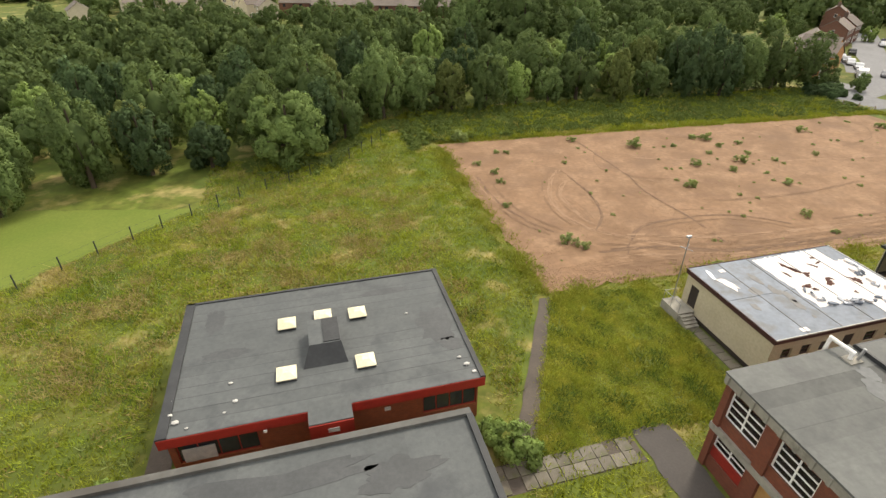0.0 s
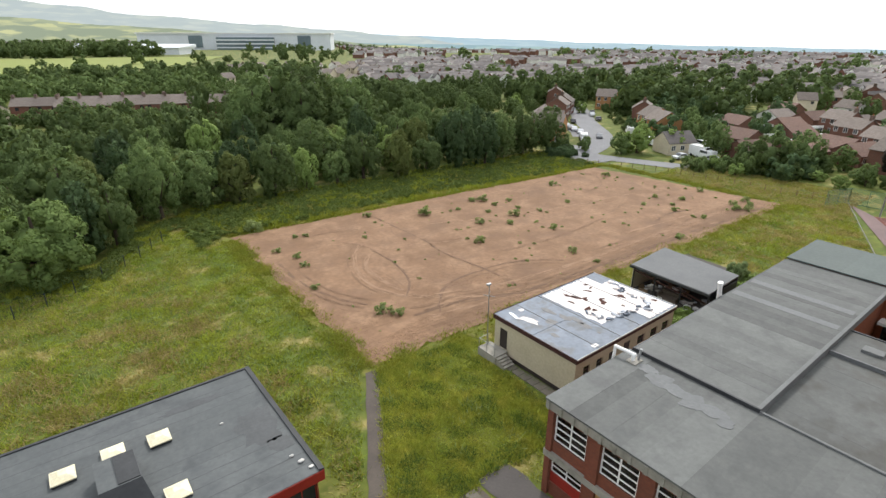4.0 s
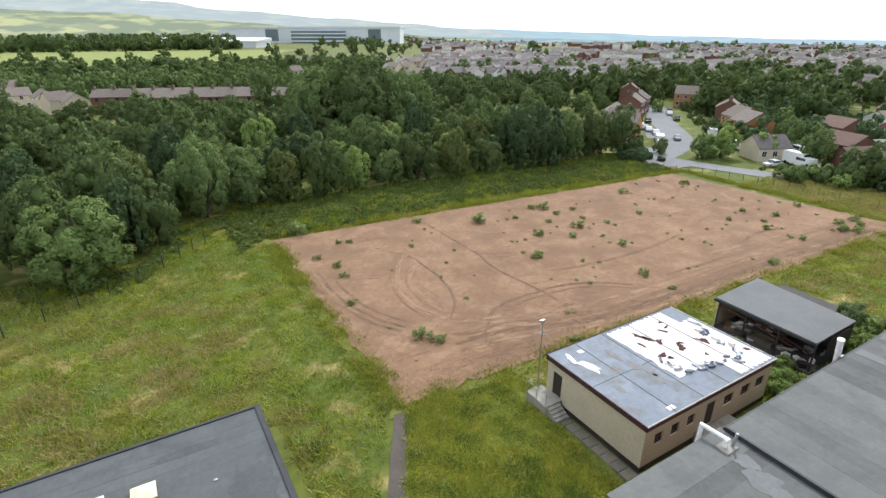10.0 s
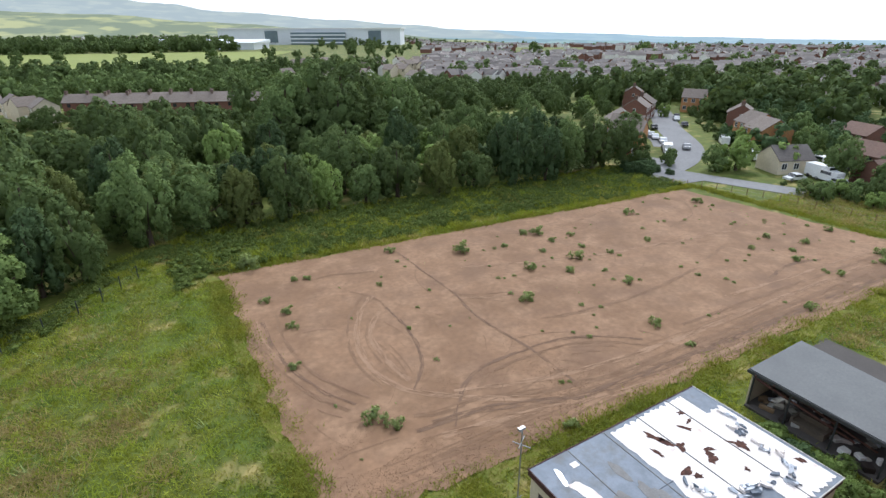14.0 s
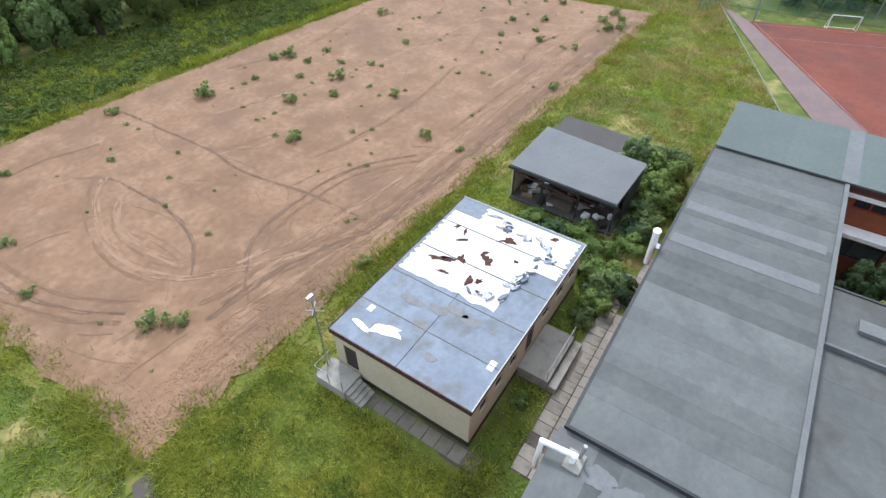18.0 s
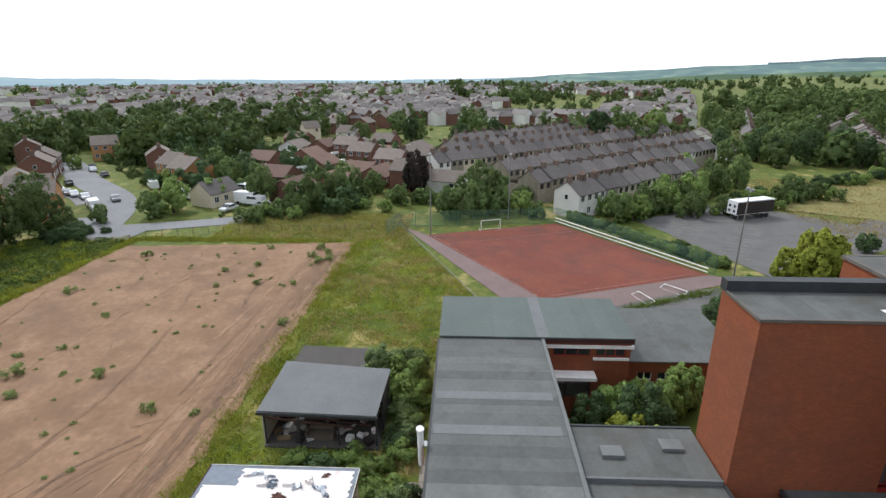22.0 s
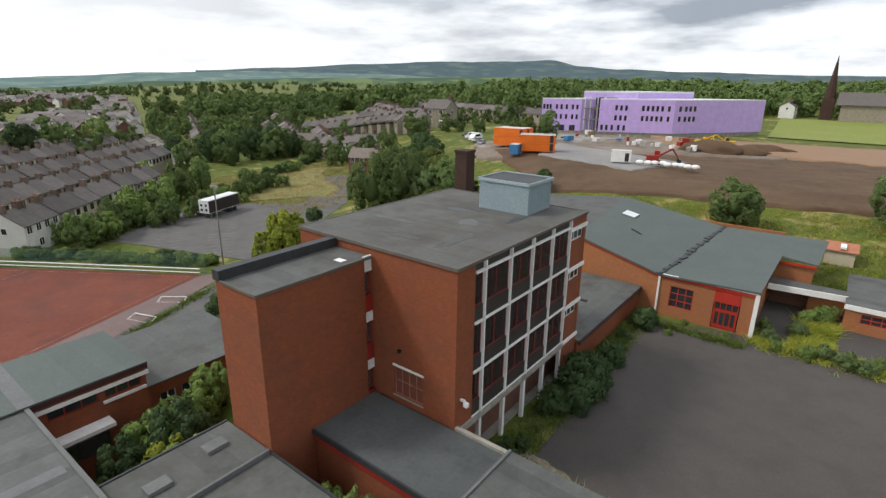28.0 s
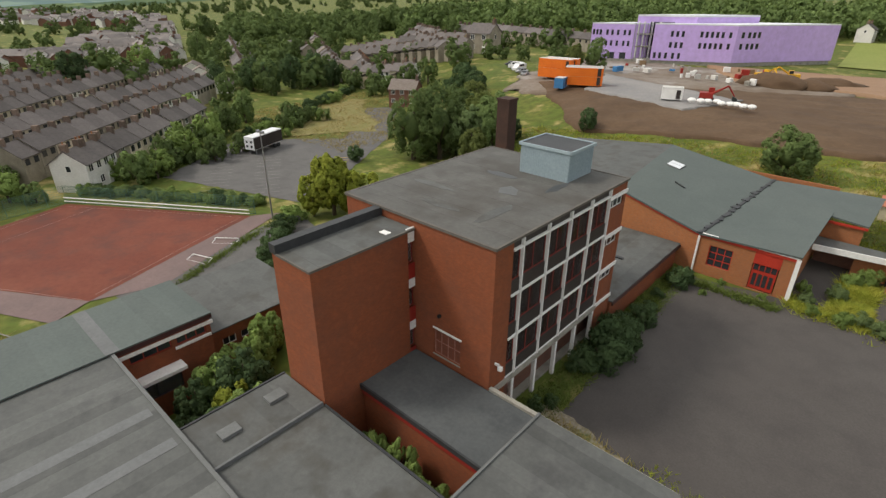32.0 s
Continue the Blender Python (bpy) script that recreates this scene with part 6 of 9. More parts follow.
hz = 3.0
hall = thing("hall", (30, -52, hz), "brick assembly hall with a grey-green felted butterfly roof and red doors", "building")
HY = -44.8
door_h = (24.6, 27.2, hz, 6.6)
win_h = (29.3, 31.8, 4.2, 6.7)
part("wall", wall_cells(bmesh.new(), "x", HY, -0.3, 23.4, 33.0, hz - 1, 7.75, [door_h, win_h]), "brick_o", hall)
part("wall", boxed(23.4, -60, hz - 1, 23.7, HY - 0.3, 7.9), "brick_o", hall)
part("wall", prism([(33.0, HY), (33.0, HY - 0.3), (44.5, HY - 3.3), (44.5, HY - 3.0)], hz - 1, [7.6, 7.6, 9.4, 9.4]), "brick_o", hall)
part("wall", boxed(23.7, -72, hz - 1, 46.0, -71.7, 8.5), "brick_o", hall)
door = part("entrance_door", boxed(24.75, HY - 0.22, hz + 0.1, 27.05, HY - 0.12, 5.3), "redbright", hall, "bright red double door with glazed panels")
for i in range(4):
    x = 24.95 + i * 0.52
    part("door_pane", boxed(x, HY - 0.11, 3.5, x + 0.4, HY - 0.09, 4.95), "pane", door)
part("fanlight", boxed(24.75, HY - 0.2, 5.35, 27.05, HY - 0.14, 6.1), "pane", hall)
for i in range(5):
    x = 24.72 + i * 0.58
    part("frame_bar", boxed(x, HY - 0.12, hz + 0.1, x + 0.09, HY - 0.05, 6.6), "redbright", hall)
part("red_panel", boxed(24.6, HY - 0.14, 6.1, 27.2, HY + 0.03, 7.5), "redbright", hall)
window(hall, "x", HY, 1, *win_h, 3, 3, 0.09, "redbright", "pane")
part("fascia", boxed(23.2, HY, 7.5, 33.1, HY + 0.14, 7.85), "redbright", hall)
part("fascia_edge", boxed(23.2, HY, 7.85, 33.1, HY + 0.2, 7.97), "white", hall)
part("fascia", prism([(33.0, HY + 0.14), (33.0, HY), (44.6, HY - 3.0), (44.6, HY - 2.86)], [7.45, 7.45, 9.2, 9.2], [7.75, 7.75, 9.5, 9.5]), "redbright", hall)
part("downpipe", boxed(33.0, HY, hz, 33.2, HY + 0.2, 7.6), "white", hall)
part("corner_post", boxed(23.0, HY - 0.1, hz, 23.4, HY + 0.25, 7.8), "white", hall, "white-painted corner post")
slab_roof(hall, "roof_slope", [(33.0, HY + 0.3), (23.0, HY + 0.3), (22.8, -60.5), (31.0, -68.0)], [7.9, 8.25, 8.5, 8.9], 0.2, "felt_green", "felted roof slope falling to the valley")
slab_roof(hall, "roof_slope", [(44.9, HY - 2.8), (33.0, HY + 0.3), (31.0, -68.0), (46.0, -69.0)], [9.7, 7.9, 8.9, 11.0], 0.2, "felt_green", "felted roof slope falling to the valley")
slab_roof(hall, "roof_slope", [(60.0, -46.0), (44.9, HY - 2.8), (46.0, -69.0), (62.0, -68.0)], [8.5, 9.7, 11.0, 9.5], 0.2, "felt", "darker felted roof slope behind the ridge")
part("valley_gutter", prism([(33.2, HY + 0.3), (32.82, HY + 0.3), (30.8, -68), (31.2, -68)], [7.88, 7.88, 8.88, 8.88], [8.0, 8.0, 9.0, 9.0]), "felt_dark", hall, "dark ragged lead valley")
rv = random.Random(8)
for i in range(14):
    t = 0.03 + i * 0.066 + rv.uniform(-0.02, 0.02)
    x, y, z0 = 33.0 - 2.0 * t + rv.uniform(-0.15, 0.15), HY + 0.3 - 23.5 * t, 7.93 + t
    w, d = rv.uniform(0.15, 0.45), rv.uniform(0.15, 0.7)
    part("lead_flap", boxed(x - w, y - d, z0 - 0.02, x + w, y + d, z0 + 0.11, turn=rv.uniform(-0.35, 0.35)), "felt_dark", hall)
part("roof_vent", prism([(38.8, -54.6), (40.3, -55.4), (40.1, -55.9), (38.6, -55.1)], [8.9, 9.1, 9.1, 8.9], [9.45, 9.7, 9.4, 9.2]), "felt_dark", hall, "low dark roof vent")
kerb = part("skylight", prism([(41.5, -60.0), (43.5, -60.3), (43.4, -62.3), (41.4, -62.0)], [9.4, 9.7, 9.8, 9.5], [10.05, 10.35, 10.45, 10.15]), "felt_pale", hall, "low kerb of a pair of rooflights")
part("pane", prism([(41.55, -60.05), (43.45, -60.33), (43.42, -61.2), (41.5, -60.92)], [10.0, 10.3, 10.34, 10.04], [10.11, 10.41, 10.46, 10.16]), "ware", kerb, "pale weathered rooflight panel")
part("pane", prism([(41.5, -61.08), (43.4, -61.36), (43.37, -62.22), (41.45, -61.94)], [10.02, 10.33, 10.38, 10.07], [10.16, 10.47, 10.51, 10.20]), "ware", kerb, "pale weathered rooflight panel")
part("wing_wall", boxed(19.3, -60.0, hz - 1, 23.4, -59.7, 7.6), "brick_o", hall)
slab_roof(hall, "wing_roof", [(23.4, -59.5), (19.0, -59.5), (18.6, -72.0), (31.0, -68.0)], [8.45, 8.0, 8.2, 8.9], 0.2, "felt_green")
part("wing_fascia", boxed(19.0, -59.5, 7.5, 23.4, -59.36, 7.8), "redbright", hall)

lowlink = thing("low_link", (38.5, -37, hz), "low flat-roofed brick link between the tall block and the hall", "building")
part("wall", boxed(35.2, -44.6, hz - 1, 35.5, -27.3, 5.6), "brick", lowlink)
part("wall", boxed(42.5, -46.0, hz - 1, 42.8, -27.3, 5.6), "brick", lowlink)
felt_roof(lowlink, 35.0, -45.0, 43.0, -27.3, 5.8, "y", (1.2, 2.2), "felt", 0.12)
part("rail", boxed(34.9, -45.0, 5.35, 35.05, -27.3, 5.62), "maroon", lowlink)
part("vent", boxed(38.2, -36.6, 5.8, 39.2, -36.2, 5.95), "felt_dark", lowlink)

covered = thing("covered_way", (19.5, -57, hz), "flat-roofed covered way with a white fascia between buildings", "building")
slab_roof(covered, "roof", [(23.3, -55.0), (15.6, -56.5), (15.6, -58.6), (23.3, -58.2)], [6.0, 5.8, 5.8, 6.0], 0.15, "felt")
part("fascia", prism([(23.3, -55.0), (23.3, -54.85), (15.6, -56.35), (15.6, -56.5)], [5.4, 5.4, 5.2, 5.2], [6.1, 6.1, 5.9, 5.9]), "white", covered, "white-painted timber fascia")
part("wall", boxed(15.8, -57.0, hz - 1, 19.2, -56.75, 5.25), "brick_o", covered)
part("wall", boxed(15.8, -58.5, hz - 1, 23.2, -58.3, 5.6), "brick_d", covered)
swing = block("south_wing", 4.0, -66.0, 15.6, -54.0, hz - 1, 5.7, "low brick wing with a white fascia and red window", {"north": [(11.4, 14.2, 3.9, 5.0), (6.0, 9.0, 3.9, 5.0)]}, "brick_o")
for h in ((11.4, 14.2, 3.9, 5.0), (6.0, 9.0, 3.9, 5.0)):
    window(swing, "x", -54.0, 1, *h, 3, 2, 0.09, "redbright", "pane")
part("fascia", boxed(3.8, -54.0, 5.3, 15.8, -53.8, 5.85), "white", swing)
felt_roof(swing, 3.8, -66.2, 15.8, -53.9, 5.85, "x", (0.95, 1.05), "felt", 0.12)
hut = thing("garden_shed", (16.7, -75.5, hz), "small cream shed with a rusty orange roof", "shed")
part("wall", boxed(15.3, -77.9, 3.6, 18.8, -75.0, 6.3), "cream", hut)
part("roof", prism([(15.0, -78.2), (19.1, -78.2), (19.1, -74.7), (15.0, -74.7)], 6.3, [6.95, 6.95, 6.4, 6.4]), "rust", hut, "rust-orange sheet roof")
part("roof_light", boxed(16.5, -77.2, 6.7, 17.2, -74.9, 6.98), "white", hut)

edgew = block("store_wing", 2.0, -92.0, 11.2, -68.0, 3.0, 6.2, "low brick store with a white fascia and pale roof", material="brick_o")
part("fascia", boxed(11.2, -92.2, 5.7, 11.4, -67.8, 6.4), "white", edgew)
part("fascia", boxed(1.8, -68.0, 5.7, 11.2, -67.8, 6.4), "white", edgew)
felt_roof(edgew, 1.8, -92.2, 11.2, -68.0, 6.35, "x", (1.8, 2.4), "felt_pale", 0.12)


# ---- prefabricated classroom with the torn roof ----
CX0, CX1, CY0, CY1, CZ = 31.15, 46.65, 22.0, 32.05, 3.95
cz = gz(38, 27)
cab_n = [(33.5, 34.6, 1.6, 2.8), (37.0, 38.1, 1.6, 2.8), (40.5, 41.6, 1.6, 2.8), (44.0, 45.1, 1.6, 2.8)]
cab_s = [(32.4, 33.3, 1.7, 2.7), (34.2, 35.1, 1.7, 2.7), (36.0, 36.9, 1.7, 2.7), (38.2, 39.2, 0.75, 2.85), (40.4, 41.6, 1.7, 2.7), (42.6, 43.8, 1.7, 2.7), (44.6, 45.8, 1.7, 2.7)]
cabin = block("prefab_classroom", CX0 + 0.15, CY0 + 0.15, CX1 - 0.15, CY1 - 0.15, cz - 0.1, CZ - 0.3, "cream prefabricated classroom with a torn grey and white roof", {"south": cab_s, "north": cab_n, "west": [(30.2, 31.2, 0.7, 2.8)]}, "cream", 0.15)
for i, h in enumerate(cab_s):
    if i == 3:
        part("door", boxed(h[0], CY0 + 0.2, h[2], h[1], CY0 + 0.26, h[3]), "darkpanel", cabin)
    else:
        window(cabin, "x", CY0 + 0.15, -1, *h, 1, 2, 0.07, "maroon", "pane")
for h in cab_n:
    window(cabin, "x", CY1 - 0.15, 1, *h, 1, 2, 0.07, "white", "pane")
part("door", boxed(CX0 + 0.2, 30.2, 0.7, CX0 + 0.26, 31.2, 2.8), "darkpanel", cabin, "grey end door")
part("plinth", boxed(CX0 + 0.13, CY0 + 0.13, cz - 0.1, CX1 - 0.13, CY1 - 0.13, cz + 0.45), "darkpanel", cabin)
for bx in ((CX0, CY0, CX0 + 0.15, CY1), (CX1 - 0.15, CY0, CX1, CY1), (CX0 + 0.15, CY0, CX1 - 0.15, CY0 + 0.15), (CX0 + 0.15, CY1 - 0.15, CX1 - 0.15, CY1)):
    part("fascia", boxed(bx[0], bx[1], CZ - 0.42, bx[2], bx[3], CZ - 0.1), "maroon", cabin, "dark maroon fascia board")
# roof panels: five bays along, two across
pw = (CX1 - CX0) / 5
for i in range(5):
    for j in range(2):
        y0, y1 = (CY0, (CY0 + CY1) / 2) if j == 0 else ((CY0 + CY1) / 2, CY1)
        part("roof_panel", boxed(CX0 + i * pw + 0.02, y0 + (0.02 if j else 0), CZ - 0.1, CX0 + (i + 1) * pw - 0.02, y1 - (0 if j else 0.02), CZ + (0.004 * ((i + j) % 2))), "metalroof", cabin)
    part("seam", boxed(CX0 + i * pw - 0.03, CY0, CZ, CX0 + i * pw + 0.03, CY1, CZ + 0.035), "dull" if i else "white", cabin)
for bx in ((CX0 - 0.03, CY0 - 0.03, CX0 + 0.03, CY1 + 0.03), (CX1 - 0.03, CY0 - 0.03, CX1 + 0.03, CY1 + 0.03), (CX0, CY0 - 0.03, CX1, CY0 + 0.03), (CX0, CY1 - 0.03, CX1, CY1 + 0.03)):
    part("roof_edge", boxed(bx[0], bx[1], CZ - 0.06, bx[2], bx[3], CZ + 0.05), "maroon" if bx[1] == bx[3] - 0.06 or bx[2] == CX0 + 0.03 else "rubbish", cabin)


def scrap(name, cx, cy, rx, ry, z0, z1, material, seed, label="", n=22, rough=0.35, turn=0.0):
    """A flat piece with a torn outline."""
    pts = []
    for k in range(n):
        a = 2 * math.pi * k / n
        q = 1 + rough * (noise.noise(Vector((math.cos(a) * 1.6 + seed, math.sin(a) * 1.6, seed))) + 0.6 * noise.noise(Vector((math.cos(a) * 4 + seed, math.sin(a) * 4, 3))))
        x, y = rx * q * math.cos(a), ry * q * math.sin(a)
        pts.append((cx + x * math.cos(turn) - y * math.sin(turn), cy + x * math.sin(turn) + y * math.cos(turn)))
    return part(name, prism(pts, z0, z1), material, cabin, label)


# bare insulation, one piece to each bay, held inside the roof
def torn_sheet(i, x0, x1, y0, y1, seed):
    pts, n = [], 14
    for k in range(n):
        pts.append((x0 + (x1 - x0) * k / n, y0 + 0.35 * noise.noise(Vector((k * 0.7, seed, 1)))))
    for k in range(n):
        pts.append((x1 - 0.02 + 0.0 * k, y0 + (y1 - y0) * k / n))
    for k in range(n):
        pts.append((x1 - (x1 - x0) * k / n, y1 + 0.35 * noise.noise(Vector((k * 0.7, seed, 5)))))
    for k in range(n):
        pts.append((x0 + (0.5 * noise.noise(Vector((k * 0.6, seed, 9))) if i == 0 else 0), y1 - (y1 - y0) * k / n))
    part("bare_insulation", prism(pts, CZ + 0.008, CZ + 0.02 + 0.004 * i), "foam", cabin, "bare white insulation where the roof skin has gone")


x2, x3, x4 = CX0 + 2 * pw, CX0 + 3 * pw, CX0 + 4 * pw
torn_sheet(0, x2 + 0.35, x3 - 0.05, CY0 + 2.4, CY1 - 0.35, 2.0)
torn_sheet(1, x3 + 0.05, x4 - 0.05, CY0 + 2.3, CY1 - 0.3, 3.0)
torn_sheet(4, x3 + 1.8, x4 - 0.05, CY0 + 0.3, CY0 + 2.6, 8.0)
torn_sheet(2, x4 + 0.05, CX1 - 0.25, CY0 + 0.3, CY1 - 2.4, 4.0)
torn_sheet(3, x4 + 0.05, x4 + 1.3, CY1 - 2.6, CY1 - 0.3, 6.0)
for k, (x, y, rx, ry, t) in enumerate(((39.8, 30.0, .22, .62, .5), (40.1, 29.3, .2, .45, .2), (40.6, 28.5, .3, .3, .1), (43.3, 30.6, .22, .18, .4), (42.3, 29.5, .18, .4, .6), (43.1, 29.8, .35, .1, .3), (44.1, 26.7, .28, .42, .1), (43.7, 27.1, .12, .3, .6), (41.5, 27.0, .45, .38, .5), (41.9, 27.5, .15, .35, 1.2), (39.1, 27.0, .45, .25, .2), (39.4, 26.5, .2, .3, .9), (42.4, 25.3, .15, .18, 0), (45.9, 24.1, .2, .25, 0), (38.9, 28.9, .12, .5, .2))):
    scrap("rot_hole", x, y, rx * 1.0, ry * .95, CZ + 0.03, CZ + 0.05, "hole", k + 3.3, "dark rusted hole in the insulation", 26, 0.9, t)
rf = random.Random(8)
CREST = ((45.7, 29.2), (45.3, 28.0), (44.9, 26.5), (45.1, 24.6), (44.3, 23.3), (42.3, 23.9), (40.5, 24.4), (38.8, 25.0), (38.4, 26.4))
for k in range(56):
    g = k % 3
    i0 = rf.randrange(len(CREST) - 1)
    u = rf.random()
    x = CREST[i0][0] * (1 - u) + CREST[i0 + 1][0] * u + rf.gauss(0, .22)
    y = CREST[i0][1] * (1 - u) + CREST[i0 + 1][1] * u + rf.gauss(0, .22)
    bm = bmesh.new()
    w, l = rf.uniform(.08, .3), rf.uniform(.25, .9)
    a = math.atan2(CREST[i0 + 1][1] - CREST[i0][1], CREST[i0 + 1][0] - CREST[i0][0]) + rf.gauss(0, .6)
    pts = [(x + math.cos(a) * u * l - math.sin(a) * v * w, y + math.sin(a) * u * l + math.cos(a) * v * w) for u, v in ((-.5, -.3), (.1, -.5), (.5, -.2), (.4, .35), (-.1, .5), (-.45, .25))]
    prism(pts, CZ + 0.05, [CZ + 0.07 + rf.uniform(0, .2) for _ in pts], bm)
    part("torn_foil", bm, rf.choice(("foil", "foil", "foam", "metalroof")), cabin, "crumpled strip of silver roof foil")
# white colour here imitates the gleam of a silvery area of roof
scrap("bare_patch", 32.9, 29.0, .45, 1.0, CZ + .01, CZ + .025, "foam", 12.0, "small white patch standing for a bright silvery area", 20, .6, 0.3)
scrap("bare_patch", 32.4, 30.5, .2, .7, CZ + .01, CZ + .025, "foil", 13.0, "", 16, .5, -.2)
part("bare_patch", boxed(33.55, 30.7, CZ + .01, 34.05, 31.1, CZ + .025), "foam", cabin)
part("bare_patch", boxed(33.9, 22.35, CZ + .01, 34.6, 22.75, CZ + .025), "foam", cabin)
for k, (x, y, rx, ry) in enumerate(((35.7, 29.1, .3, .8), (36.0, 27.3, .35, .7), (36.5, 26.4, .3, .9), (36.3, 25.2, .35, .8), (32.8, 25.8, .25, .5), (36.3, 23.6, .15, .2), (34.4, 27.6, .5, .6))):
    scrap("dull_patch", x, y, rx, ry, CZ + .008, CZ + .016, "dull", 20.0 + k, "dull dried-up puddle mark on the metal", 16, .4)
# end steps and landing
steps = thing("entrance_steps", (30.3, 30.8, cz), "concrete landing with steps and a thin handrail", "steps")
part("landing", boxed(29.6, 30.0, cz - 0.1, CX0 + 0.1, 32.4, 0.68), "concrete", steps)
for k in range(4):
    part("tread", boxed(29.7, 29.97 - 0.3 * (k + 1), cz - 0.1, 31.0, 29.99 - 0.3 * k, 0.55 - 0.16 * k), "concrete", steps)
for x, y in ((29.65, 32.3), (29.65, 31.2), (29.65, 30.1), (30.9, 32.3)):
    part("post", tube(bmesh.new(), (x, y, 0.6), (x, y, 1.7), 0.025), "steel", steps)
part("handrail", tube(bmesh.new(), (29.65, 30.05, 1.7), (29.65, 32.35, 1.7), 0.025), "steel", steps)
part("handrail", tube(bmesh.new(), (29.65, 32.3, 1.7), (31.0, 32.3, 1.7), 0.025), "steel", steps)
ramp = thing("entrance_ramp", (39.5, 21.0, cz), "raised concrete landing with a rail at the side door", "ramp")
part("landing", boxed(37.2, 20.0, cz - 0.1, 41.4, CY0 + 0.1, 0.65), "concrete", ramp)
for k in range(4):
    x = 37.3 + k * 1.35
    part("post", tube(bmesh.new(), (x, 20.1, 0.6), (x, 20.1, 1.65), 0.025), "steel", ramp)
part("handrail", tube(bmesh.new(), (37.2, 20.1, 1.65), (41.4, 20.1, 1.65), 0.025), "steel", ramp)
part("side_slab", boxed(37.2, 19.4, cz - 0.1, 41.4, 19.95, 0.3), "concrete", ramp)
# aerial mast
mast = thing("aerial_mast", (30.6, 32.2, cz), "tall thin metal mast with cross aerials", "mast")
part("pole", tube(bmesh.new(), (30.6, 32.2, 0.6), (30.6, 32.2, 7.2), 0.05, 0.04), "steel", mast)
for z, a, l in ((6.2, 0.6, .55), (6.0, 2.1, .55), (7.15, 0.6, .3)):
    part("arm", tube(bmesh.new(), (30.6 - math.cos(a) * l, 32.2 - math.sin(a) * l, z), (30.6 + math.cos(a) * l, 32.2 + math.sin(a) * l, z), 0.03), "steel", mast)
part("lamp_head", boxed(30.3, 32.1, 7.15, 30.75, 32.3, 7.3), "steel", mast)

# ---- burnt-out shelter ----
sz = gz(56, 27)
shed = thing("burnt_shelter", (56.5, 26.8, sz), "burnt-out open shelter with a sagging grey roof full of debris", "shed")
part("roof", prism([(53.3, 22.0), (59.0, 21.6), (59.9, 31.2), (53.6, 31.7)], [3.0, 3.75, 3.85, 3.05], [3.18, 3.92, 4.02, 3.22]), "shelter_felt", shed, "grey felt lean-to roof")
part("roof_edge", prism([(53.2, 21.9), (53.4, 21.9), (53.7, 31.8), (53.5, 31.8)], 2.85, 3.1), "felt_dark", shed, "charred front edge of the roof")
part("back_wall", boxed(59.3, 21.8, sz - 0.1, 59.5, 31.2, 3.7), "felt_dark", shed)
part("side_wall", boxed(53.7, 31.3, sz - 0.1, 59.3, 31.45, 3.0), "cream", shed)
part("side_wall", boxed(55.5, 21.8, sz - 0.1, 59.3, 21.95, 3.0), "felt_dark", shed)
part("floor_slab", boxed(53.3, 21.9, sz - 0.1, 59.3, 31.3, sz + 0.18), "tarmac", shed)
for y in (22.1, 25.2, 28.4, 31.2):
    part("post", boxed(53.55, y - .06, sz, 53.67, y + .06, 3.0), "felt_dark", shed)
for k in range(7):
    y = 22.3 + k * 1.45
    part("rafter", prism([(53.4, y), (59.2, y), (59.2, y + .1), (53.4, y + .1)], [2.8, 3.5, 3.5, 2.8], [2.98, 3.7, 3.7, 2.98]), "hole", shed)
part("fallen_beam", tube(bmesh.new(), (53.5, 31.0, 2.7), (54.0, 24.0, 1.5), 0.09, n=5), "hole", shed)
part("fallen_beam", tube(bmesh.new(), (53.6, 28.0, 2.8), (54.6, 22.8, 1.3), 0.08, n=5), "hole", shed)
rd = random.Random(4)
for k in range(44):
    x, y = rd.uniform(53.9, 58.5), rd.uniform(22.4, 30.8)
    w, l, h = rd.uniform(.2, .7), rd.uniform(.3, 1.1), rd.uniform(.08, .5)
    bm = boxed(x - w / 2, y - l / 2, sz + 0.18, x + w / 2, y + l / 2, sz + 0.18 + h, turn=rd.uniform(0, 3))
    bmesh.ops.bevel(bm, geom=bm.edges, offset=0.03, segments=1, affect="EDGES")
    structure("debris", bm, rd.choice(["rubbish", "wood", "rubbish", "foil", "darkpanel", "white", "concrete"]), "broken furniture and debris inside the burnt shelter", "debris", kind="")
sofa = thing("broken_sofa", (54.6, 27.0, sz + 0.18), "broken grey-brown upholstered sofa among debris", "sofa")
part("seat", boxed(54.1, 26.0, sz + .18, 55.0, 28.0, sz + .6), "dull_cloth", sofa)
part("backrest", boxed(55.0, 26.0, sz + .18, 55.25, 28.0, sz + 1.0), "dull_cloth", sofa)
for y in (25.8, 28.0):
    part("armrest", boxed(54.1, y, sz + .18, 55.25, y + .2, sz + .8), "dull_cloth", sofa)

